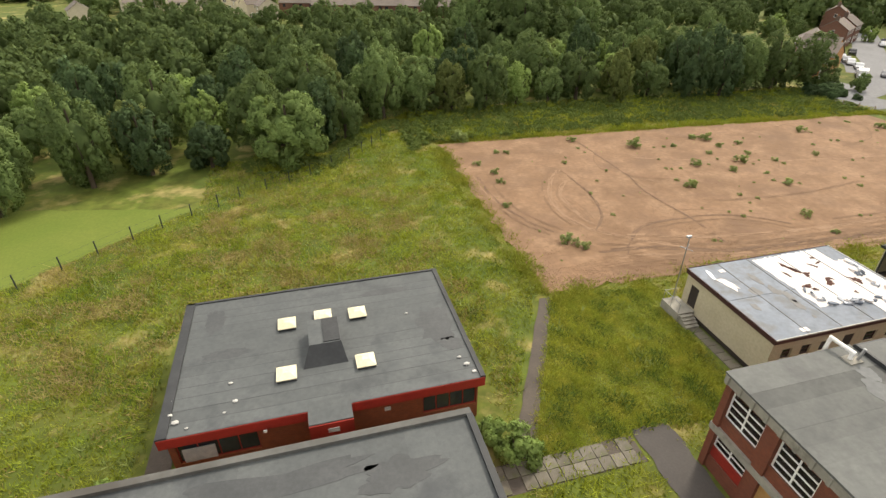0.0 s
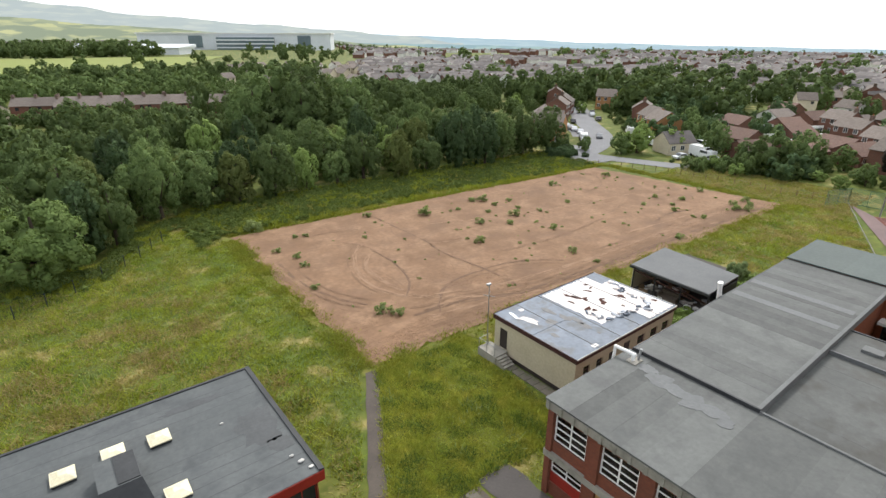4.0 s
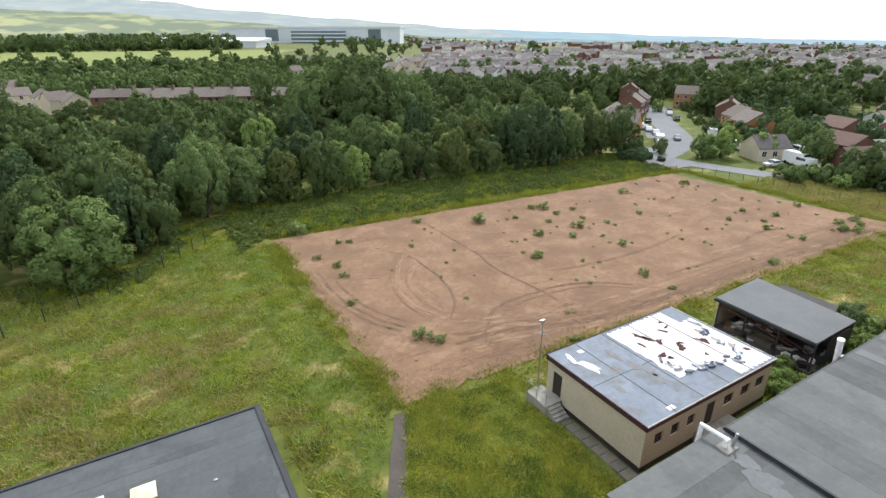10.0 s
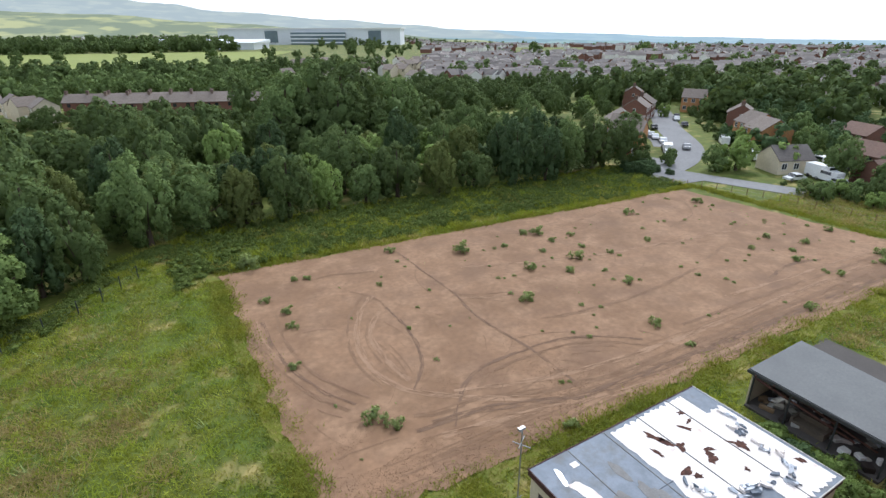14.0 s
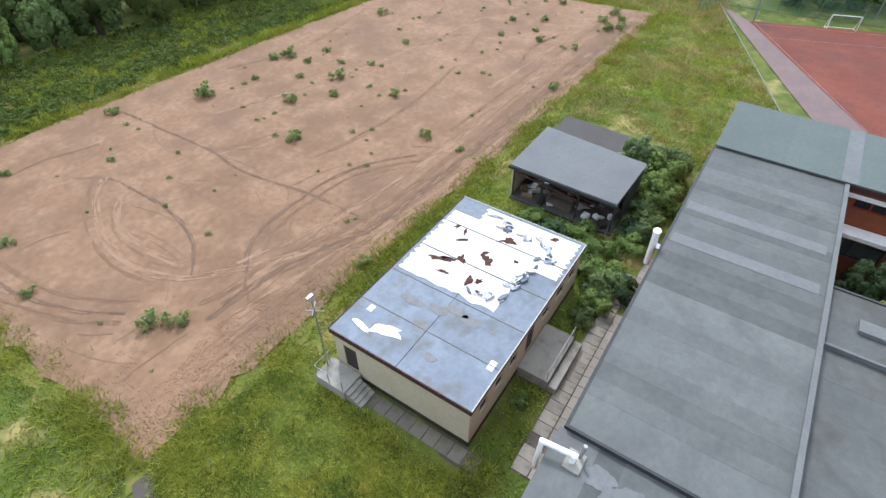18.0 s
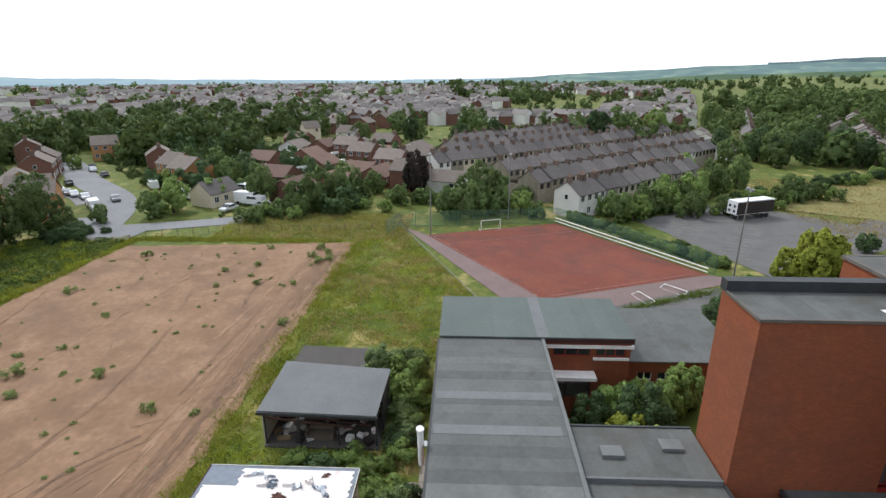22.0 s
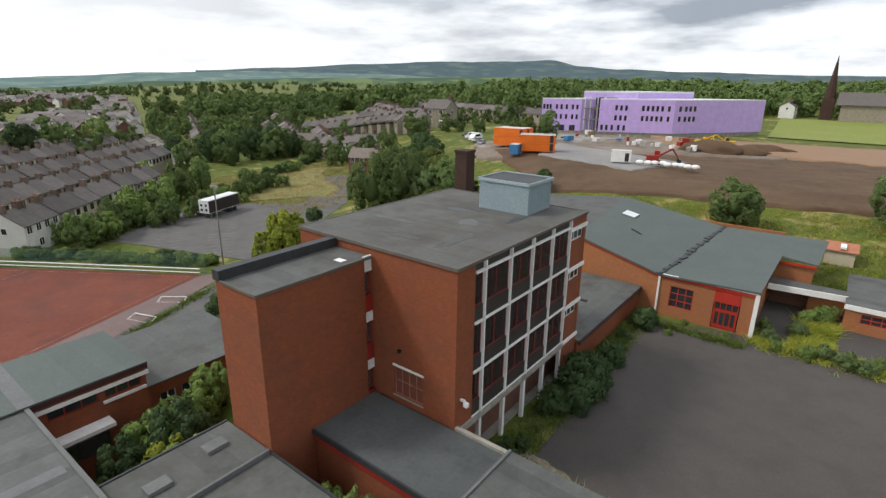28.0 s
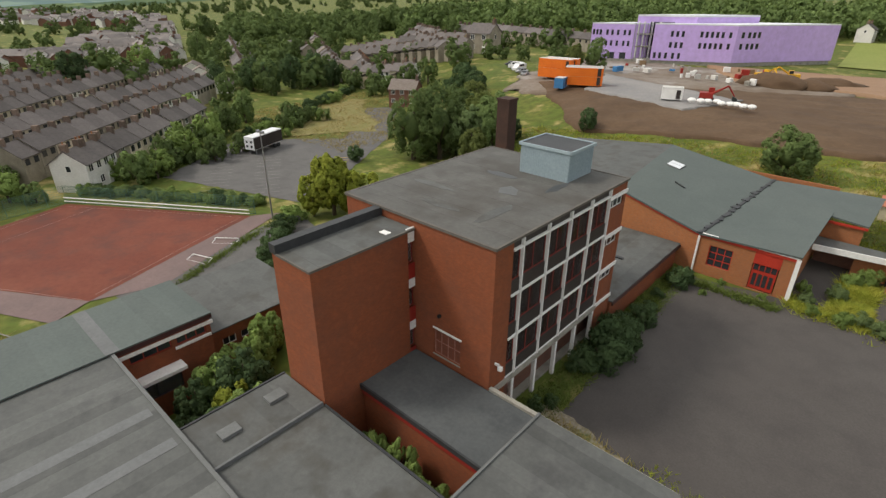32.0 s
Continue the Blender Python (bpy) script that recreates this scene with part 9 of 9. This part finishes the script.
# ---- vehicles ----
def make_car(name, label, material, l=4.2, w=1.75, h=1.45, van=False):
    c = thing(name, (0, 0, 0), label, "van" if van else "car", "parked vehicles")
    prof = ((-l / 2, .35), (-l / 2, h * .95), (l * .22, h), (l * .36, h * .58), (l / 2, h * .5), (l / 2, .35)) if van else ((-l / 2, .35), (-l / 2, h * .58), (-l * .36, h * .64), (-l * .24, h), (l * .12, h), (l * .28, h * .62), (l / 2, h * .52), (l / 2, .35))
    bm = bmesh.new()
    a = [bm.verts.new((x, -w / 2, z)) for x, z in prof]
    b = [bm.verts.new((x, w / 2, z)) for x, z in prof]
    bm.faces.new(a)
    bm.faces.new(b[::-1])
    for i in range(len(prof)):
        bm.faces.new((a[i], b[i], b[(i + 1) % len(prof)], a[(i + 1) % len(prof)]))
    bmesh.ops.recalc_face_normals(bm, faces=bm.faces)
    bmesh.ops.bevel(bm, geom=bm.edges, offset=0.05, segments=2, affect="EDGES")
    body = part("body", bm, material, c, world=False)
    for s in (-1, 1):
        part("side_glass", prism([(-l * .24, s * (w / 2 - .01)), (l * .2, s * (w / 2 - .01)), (l * .2, s * (w / 2 + .012)), (-l * .24, s * (w / 2 + .012))], h * .66, h * .92), "pane", body, world=False)
        for x in (-l * .31, l * .31):
            wh = part("wheel", tube(bmesh.new(), (x, s * (w / 2 - .12), .31), (x, s * (w / 2 + .03), .31), .31, n=14), "black", c, world=False)
            part("rim", tube(bmesh.new(), (x, s * (w / 2 + .0), .31), (x, s * (w / 2 + .04), .31), .18, n=10), "steel", wh, world=False)
    part("windscreen", prism([(l * .13, -w * .42), (l * .27, -w * .42), (l * .27, w * .42), (l * .13, w * .42)], [h * .97, h * .64, h * .64, h * .97], [h * 1.01, h * .68, h * .68, h * 1.01]), "pane", body, world=False)
    return c


C_CAR = make_car("car", "parked hatchback car in muted paint", "carpaint")
C_DARK = make_car("car", "dark saloon car parked in the street", "car_dark")
C_VAN = make_car("van", "white delivery van parked in the street", "car_white", 5.2, 2.0, 2.3, True)
rc = random.Random(3)
for k, (x, y, t) in enumerate(((157.2, 136.0, 46), (129.2, 97.6, 40), (152.2, 129.1, 46), (109.8, 87.7, 20), (147.8, 122.4, 46), (166.6, 56.5, 70), (144.1, 116.4, 46), (154.8, 132.6, 46), (140.7, 110.6, 46), (145.8, 70.5, 75), (138.0, 105.9, 46), (153.4, 121.2, 46), (150.0, 125.8, 46), (148.3, 55.0, 75), (145.9, 119.3, 46), (177.8, 131.4, 30), (142.4, 113.4, 46), (131.5, 100.0, 40), (136.3, 97.3, 40), (156.5, 54.5, 75), (126.5, 95.2, 40), (127.5, 111.5, 40), (152, 70, 160), (144.5, 66, 75), (146, 62, 75), (133, 62.8, 75), (131.0, 60.0, 75), (157, 64, 160), (164, 52, 160), (150, 96, 40), (173, 128, 45), (165, 119, 45), (180, 66, 70), (139, 82, 65), (128, 66.5, 160))):
    copy_thing((C_CAR, C_VAN, C_CAR, C_DARK)[k % 4] if k not in (5, 7, 17) else (C_VAN if k == 5 else C_CAR), pose(x, y, gz(x, y) + 0.14, 0, 0, t))
for k in range(6):
    x, y = 114 + k * 3.2, -128 - k * 3
    copy_thing(rc.choice((C_CAR, C_DARK, C_VAN)), pose(x, y, gz(x, y) + 0.3, 0, 0, rc.uniform(0, 180)))
motorhome = thing("motorhome", (134.0, 64.5, gz(134, 64.5) + .1), "white motorhome parked on a drive", "motorhome")
part("body", boxed(-3, -1.15, .5, 2.2, 1.15, 2.9), "car_white", motorhome, world=False)
part("cab", prism([(2.2, -1.1), (3.4, -1.1), (3.4, 1.1), (2.2, 1.1)], .5, [2.3, 1.3, 1.3, 2.3]), "car_white", motorhome, world=False)
part("windscreen", boxed(2.25, -1.0, 2.3, 2.32, 1.0, 2.8), "pane", motorhome, world=False)
for x in (-2, 2.2):
    for s in (-1, 1):
        part("wheel", tube(bmesh.new(), (x, s * 1.0, .4), (x, s * 1.18, .4), .38, n=12), "black", motorhome, world=False)
motorhome.rotation_euler = (0, 0, radians(255))
trailer = thing("trailer", (126.5, -44.0, gz(126, -44) + .08), "long white box trailer standing in the car park", "trailer")
part("box", boxed(-4.8, -1.25, 1.1, 4.8, 1.25, 3.9), "car_white", trailer, world=False)
part("side_panel", boxed(-4.75, -1.29, 1.2, 4.75, -1.255, 3.7), "darkpanel", trailer, "dark advertising side", world=False)
for z in (2.6, 1.6):
    for s in (-.6, .6):
        part("end_window", boxed(-4.84, s - .25, z, -4.81, s + .25, z + .5), "pane", trailer, world=False)
for x in (2.2, 3.4):
    for s in (-1, 1):
        part("wheel", tube(bmesh.new(), (x, s * .95, .5), (x, s * 1.22, .5), .5, n=12), "black", trailer, world=False)
for x in (-3.8,):
    for s in (-.8, .8):
        part("stand", boxed(x - .1, s - .1, 0, x + .1, s + .1, 1.1), "steel", trailer, world=False)
trailer.rotation_euler = (0, 0, radians(-70))
# bay lines in the car park
for k in range(12):
    a = Vector((100.0, -31.0, 0)) + Vector((1.7, -1.1, 0)) * k
    ribbon("bay_line", line_pts([(a.x, a.y), (a.x + 2.6, a.y + 4.0)], 2), 0.10, "faded_bay", "faded white parking bay line", "line marking", lift=0.11)
    b = a + Vector((6.0, 7.0, 0))
    ribbon("bay_line", line_pts([(b.x, b.y), (b.x + 2.6, b.y + 4.0)], 2), 0.10, "faded_bay", "faded white parking bay line", "line marking", lift=0.11)
for k in range(8):
    a = Vector((101.0, -44.0, 0)) + Vector((.9, -1.3, 0)) * k
    ribbon("hatch_line", line_pts([(a.x, a.y), (a.x + 2.6, a.y + 2.2)], 2), 0.14, "yellow", "yellow hatched marking on the car park", "line marking", lift=0.11)

# ---- trees among the houses ----
rt2 = random.Random(17)
for x, y, s, p in ((126.5, 78, 1.0, 2), (122.5, 80, .7, 0), (118, 88.5, .6, 1), (113, 92, .7, 1), (130, 47, .9, 3), (134, 45, .8, 0), (138, 43, .9, 3), (142, 41, .8, 1), (128, 41, .55, 0), (126.5, 55.5, .5, 1), (129.5, 51.5, .8, 0), (147, 37, .7, 0), (126, 14, .95, 0), (130, 12, 1.05, 3), (134, 8, 1.0, 0), (128, 8, .9, 1), (124.5, 18, .75, 0), (131, 18, .85, 1), (128.5, 3, .7, 2), (125, 0, .55, 1)):
    put(T_FAR[p], x, y, s, None, s * 0.95, 0.2)
put(T_DARK, 145.0, 27.0, 1.1)
put(T_OAK[3], 233, -37, 1.5)
put(T_LIGHT[1], 245, -64, 1.25)
put(T_OAK[0], 289, -106, 1.2)
for x, y, s in ((205, -73, .85), (198, -82, .95), (192, -86, .9), (193, -95, 1.0), (193.5, -105.6, 1.05), (186, -108, .8), (223, 17, .9), (226, 3, 1.0), (243, 38, .9)):
    put(T_OAK[4], x, y, s * 1.1, None, s)
for k in range(30):
    x = 127.5 + rt2.uniform(-2, 3.5)
    y = -14 - k * 2.0
    put(rt2.choice(T_FAR), x + max(0, k - 12) * .9, y, rt2.uniform(.3, .55), None, None, .2)
for x, y, s in ((97, -62, 1.1), (93, -66, 1.2), (89, -70, 1.3), (95, -72, 1.15), (100, -68, 1.0), (86, -75, 1.1), (91, -78, 1.2), (84, -66, .8), (98, -78, 1.0)):
    put(rt2.choice(T_OAK[:3] + [T_GREY]), x, y, s)
tufts("bank_grass", 9000, lambda g: (lambda x: (x, g.uniform(-89 - max(0, 60 - x) * .13, -62)))(g.uniform(-30, 92)), 0.5, "blade", "long yellow-green grass on the bank below the earthworks", seed=18)
tufts("bank_straw", 5000, lambda g: (lambda x: (x, g.uniform(-88 - max(0, 60 - x) * .13, -64)))(g.uniform(-30, 92)), 0.5, "straw", "dry straw-coloured grass on the bank", seed=20)
tufts("bank_dry_grass", 8000, lambda g: (g.uniform(112, 168), g.uniform(-108, -54)), 0.5, "straw", "pale dry grass beyond the car park", seed=19)
for x, y, s in ((71, -89, .55), (85.5, -82.5, .5)):
    put(T_OAK[3], x, y, s)
put(T_OAK[1], 98.5, -80.0, .8)
for x, y, s in ((108, -147, .85), (103, -152, .8), (112, -144, .6), (120, -100, .9), (122, -110, 1.0), (114, -104, .95), (108, -96, .9), (128, -114, .9), (104, -90, .8)):
    put(rt2.choice(T_OAK[:4]), x, y, s)
for x, y, s, k in ((188, -68, 1.0, 0), (192, -84, 1.0, 3), (186, -82, .9, 1), (194, -104, 1.1, 0), (200, -108, .9, 3), (166, -46, .9, 2), (176, -112, .8, 1), (214, -98, .9, 0), (160, -112, .8, 1), (156, -118, .9, 0), (150, -122, .8, 3), (168, -122, .6, 1), (205, -114, .9, 0)):
    put(T_FAR[k], x, y, s)
for k in range(26):
    put(rt2.choice(B_GREEN + B_LIGHT), 140 + k * 1.3 + rt2.uniform(-2, 2), -50 - k * 2.2 + rt2.uniform(-2, 2), rt2.uniform(1.5, 3.0))
put(T_OAK[0], 32.0, -81.5, .95, 40, .75)
put(T_OAK[2], 11.0, -91.0, .8)
put(T_OAK[0], 2.0, -74.0, .9)
for x, y, s in ((84.0, -31.0, 1.3), (87.5, -33.5, 1.1), (81.5, -33.0, 1.0), (86.0, -28.5, .9), (80.0, -35.5, .9), (60.5, -12.0, .8)):
    put(T_YELLOW, x, y, s)
put(T_OAK[3], 105.0, -52.5, .5, None, .35)
for x, y, s in ((69, -2, 2.5), (71, -4, 2.2), (74, -8, 2.4), (72, -12, 2.8), (77, -15, 2.2), (80, -18, 2.8), (84, -22, 2.4), (87, -25, 2.6), (70, -9, 3.0)):
    put(rt2.choice(B_GREEN + B_LIGHT), x, y, s)
for k in range(40):
    t = k / 40
    put(rt2.choice(B_GREEN + [B_GREY] + B_LIGHT), 95 + 29 * t + rt2.uniform(-1, 1) + 1.5, -24 + 19 * t + rt2.uniform(-1, 1) - 1.5, rt2.uniform(.9, 2.0))
for k in range(24):
    put(rt2.choice(B_GREEN), 106 + rt2.uniform(-2, 6), 86 + rt2.uniform(-3, 5), rt2.uniform(1.2, 2.6))
gl = random.Random(6)
for _ in range(80):
    x, y = gl.uniform(132, 330), gl.uniform(-70, 200)
    if y > 120 and x < 150:
        continue
    if gl.random() < .75 and y < 26:
        continue
    put(gl.choice(T_FAR), x, y, gl.uniform(.35, .9), None, None, .2)

for k in range(26):
    x, y = ((121, 60), (122, 52), (125.5, 44), (131, 36), (136, 29), (135, 21), (137, 3))[k % 7]
    put(rt2.choice(T_FAR), x + rt2.uniform(-3, 5), y + rt2.uniform(-4, 4), rt2.uniform(.35, .6), None, rt2.uniform(.3, .5), .2)

for k in range(14):
    q = Vector((128.5, -9.0, 0)) + ROW_D * (k * 4.2 + rt2.uniform(-1, 1)) - ROW_N * rt2.uniform(7.5, 11)
    put(rt2.choice(T_FAR), q.x, q.y, rt2.uniform(.55, .9), None, rt2.uniform(.6, .95), .2)

# low block east of the courtyard
lowe = block("low_east_block", 59.5, -9.5, 70.0, 0.8, -0.5, 4.9, "low brick block with a worn flat roof", {"west": [(-3.5, -2.0, 3.0, 3.8), (-1.5, -0.2, 3.0, 3.8)]})
felt_roof(lowe, 59.3, -9.7, 70.2, 0.9, 5.0, "x", (.95, 1.9), "felt", .12)
for h in ((-3.5, -2.0, 3.0, 3.8), (-1.5, -0.2, 3.0, 3.8)):
    window(lowe, "y", 59.5, -1, *h, 2, 1, .07, "white", "pane")


EARTH_TRACKS = (
    ([(35.2, 61.4), (35.3, 57.8), (35.0, 54.3), (34.1, 51.1), (32.7, 48.7), (31.0, 47.0)], 0.42, "rut", 3),
    ([(33.2, 67.0), (34.9, 64.3), (35.2, 61.4)], 0.4, "rut_soft", 3),
    ([(34.9, 64.7), (32.5, 62.1), (30.7, 58.7), (29.7, 55.7), (29.4, 52.2), (29.8, 49.2), (31.0, 47.0), (34.0, 44.2), (37.0, 42.2), (39.5, 40.8)], 0.7, "pale_rut", 4),
    ([(34.0, 65.2), (31.6, 62.4), (29.8, 58.9), (28.8, 55.7), (28.5, 52.0), (29.0, 48.6)], 0.35, "rut_soft", 3),
    ([(34.3, 60.8), (32.7, 59.2), (31.6, 57.1), (31.1, 54.8), (31.1, 51.1), (31.5, 48.4)], 0.6, "pale_rut", 4),
    ([(33.6, 60.9), (32.0, 59.0), (31.0, 57.0), (30.5, 54.8), (30.5, 51.1), (30.9, 48.6)], 0.22, "rut_soft", 2),
    ([(54.3, 42.3), (51.0, 45.0), (47.6, 46.4), (44.0, 46.8), (40.3, 46.9), (37.4, 46.5), (35.1, 45.2), (33.0, 43.0), (31.7, 41.4)], 0.40, "rut", 3),
    ([(54.0, 41.2), (50.6, 44.0), (47.3, 45.4), (43.9, 45.8), (40.3, 45.9), (37.8, 45.4), (35.9, 44.2)], 0.4, "rut_soft", 3),
    ([(43.1, 75.1), (43.2, 68.9), (43.5, 61.4), (42.9, 56.4), (42.9, 52.7), (43.7, 46.9), (43.8, 40.4)], 0.34, "rut", 3),
    ([(43.5, 58.8), (46.5, 57.4), (50.0, 55.9)], 0.4, "pale_rut", 3),
    ([(43.0, 59.9), (46.3, 58.4), (50.2, 56.8)], 0.2, "rut_soft", 2),
    ([(20.9, 63.7), (21.5, 58.9), (22.2, 54.8), (23.5, 50.7), (25.4, 47.3)], 0.5, "rut_soft", 4),
    ([(22.7, 65.2), (22.5, 59.9), (23.0, 55.3), (24.4, 50.7), (26.1, 47.7)], 0.4, "rut", 3),
    ([(24.2, 66.0), (23.8, 60.0), (24.3, 55.0), (25.6, 51.0), (27.4, 48.0)], 0.4, "rut_soft", 3),
    ([(22.3, 65.6), (21.9, 61.5), (22.5, 56.8)], 0.3, "pale_rut", 3),
    ([(79.1, 43.6), (83.0, 44.5), (86.8, 44.5), (91.6, 43.2)], 0.5, "rut", 3),
    ([(29.7, 72.4), (33.0, 72.3), (36.2, 71.2), (37.9, 70.6)], 0.4, "rut_soft", 3),
    ([(29.6, 44.0), (31.8, 43.4), (35.5, 43.2), (39.6, 41.6), (43.8, 40.4), (49.0, 39.6), (60, 39.2), (76, 38.6), (98, 37.6)], 0.7, "rut_soft", 5),
    ([(29.0, 42.6), (35.2, 41.8), (43.2, 39.0), (52, 38.2), (66, 37.6), (84, 36.9), (102, 36.0)], 0.8, "rut", 5),
    ([(30.5, 41.0), (38, 39.6), (48, 37.4), (62, 36.6), (80, 36.2), (100, 35.6)], 0.6, "pale_rut", 4),
    ([(34, 45.0), (44, 42.0), (56, 40.6), (72, 40.2), (98, 39.4)], 0.6, "pale_rut", 4),
    ([(36, 40.4), (50, 38.8), (70, 38.0), (92, 37.2)], 0.5, "rut_soft", 4),
    ([(60, 42.0), (76, 41.4), (96, 40.4), (104, 39.6)], 0.5, "rut_soft", 3),
    ([(70, 43.6), (84, 42.4), (102, 41.2)], 0.5, "pale_rut", 3),
    ([(57, 74), (65, 71), (74, 71.5), (84, 73.5)], 0.4, "rut_soft", 3),
    ([(84, 62), (92, 64), (97, 69), (96, 73)], 0.4, "rut_soft", 3),
    ([(48, 66), (56, 63), (66, 60), (78, 58), (92, 56)], 0.5, "pale_rut", 3),
    ([(50, 50), (60, 49), (72, 50), (84, 53)], 0.5, "rut_soft", 3),
)
for pts, w, m_, strands in EARTH_TRACKS:
    track(pts, w, m_, strands)


def faint_tracks(seed):
    """Many short worn lines where machines turned and drove along the edge, joined."""
    rng = random.Random(seed)
    lines = []
    for _ in range(150):
        x, l, k = rng.uniform(22, 103), rng.uniform(2, 11), rng.gauss(0, .006)
        y = 36.9 - (x - 20) * .032 + abs(rng.gauss(0, 3.0))
        lines.append([(x + l * t, y + k * (l * t) ** 2 + rng.gauss(0, .04) - .03 * l * t) for t in (0, .2, .4, .6, .8, 1)])
    for cx, cy, r0, r1, q, n in ((35.5, 54.5, 3.0, 8.5, 1.15, 10), (44, 36.5, 7, 13, 1.0, 26), (27, 52, 3, 7, 1.6, 14), (92, 62, 5, 12, .8, 10), (60, 62, 8, 22, .7, 12)):
        for _ in range(n):
            r, a0, da = rng.uniform(r0, r1), rng.uniform(0, 6.28), rng.uniform(.2, .7)
            px, py = cx + rng.gauss(0, 1.6), cy + rng.gauss(0, 1.6)
            lines.append([(px + r * math.cos(a0 + da * t), py + r * q * math.sin(a0 + da * t)) for t in (0, .2, .4, .6, .8, 1)])
    V, F = [], []
    for line in lines:
        if not all(in_field(*p, -0.5) for p in line):
            continue
        w = rng.uniform(.03, .10)
        pts = line_pts(line, .4)
        b = len(V)
        for i, p in enumerate(pts):
            a, c = Vector((*pts[max(0, i - 1)], 0)), Vector((*pts[min(len(pts) - 1, i + 1)], 0))
            d = (c - a).normalized()
            for s in (-1, 1):
                e = max(0.01, w * (.6 + 1.1 * noise.noise(Vector((*p, 0)) * 1.4 + Vector((s * 5, 0, 0)))))
                x, y = p[0] - d.y * s * e, p[1] + d.x * s * e
                q = Vector((x, y, 0))
                V.append((x, y, gz(x, y) + .092 + .03 * (noise.noise(q * .9) * .5 + noise.noise(q * .25))))
        F += [(b + 2 * i, b + 2 * i + 1, b + 2 * i + 3, b + 2 * i + 2) for i in range(len(pts) - 1)]
    return tagged(new("faint_tracks", mesh_from("faint_tracks", V, F, "rut_soft")), "many faint tyre marks churned into the bare earth", "tyre tracks", kind="stuff")


faint_tracks(21)


# the models that the copies were taken from
drop_proto(*T_OAK, *T_LIGHT, T_LONE, T_GREY, T_YELLOW, T_DARK, *T_FAR, *B_GREEN, *B_LIGHT, B_GREY, *W_WEED, *PROTO_H, C_CAR, C_DARK, C_VAN)
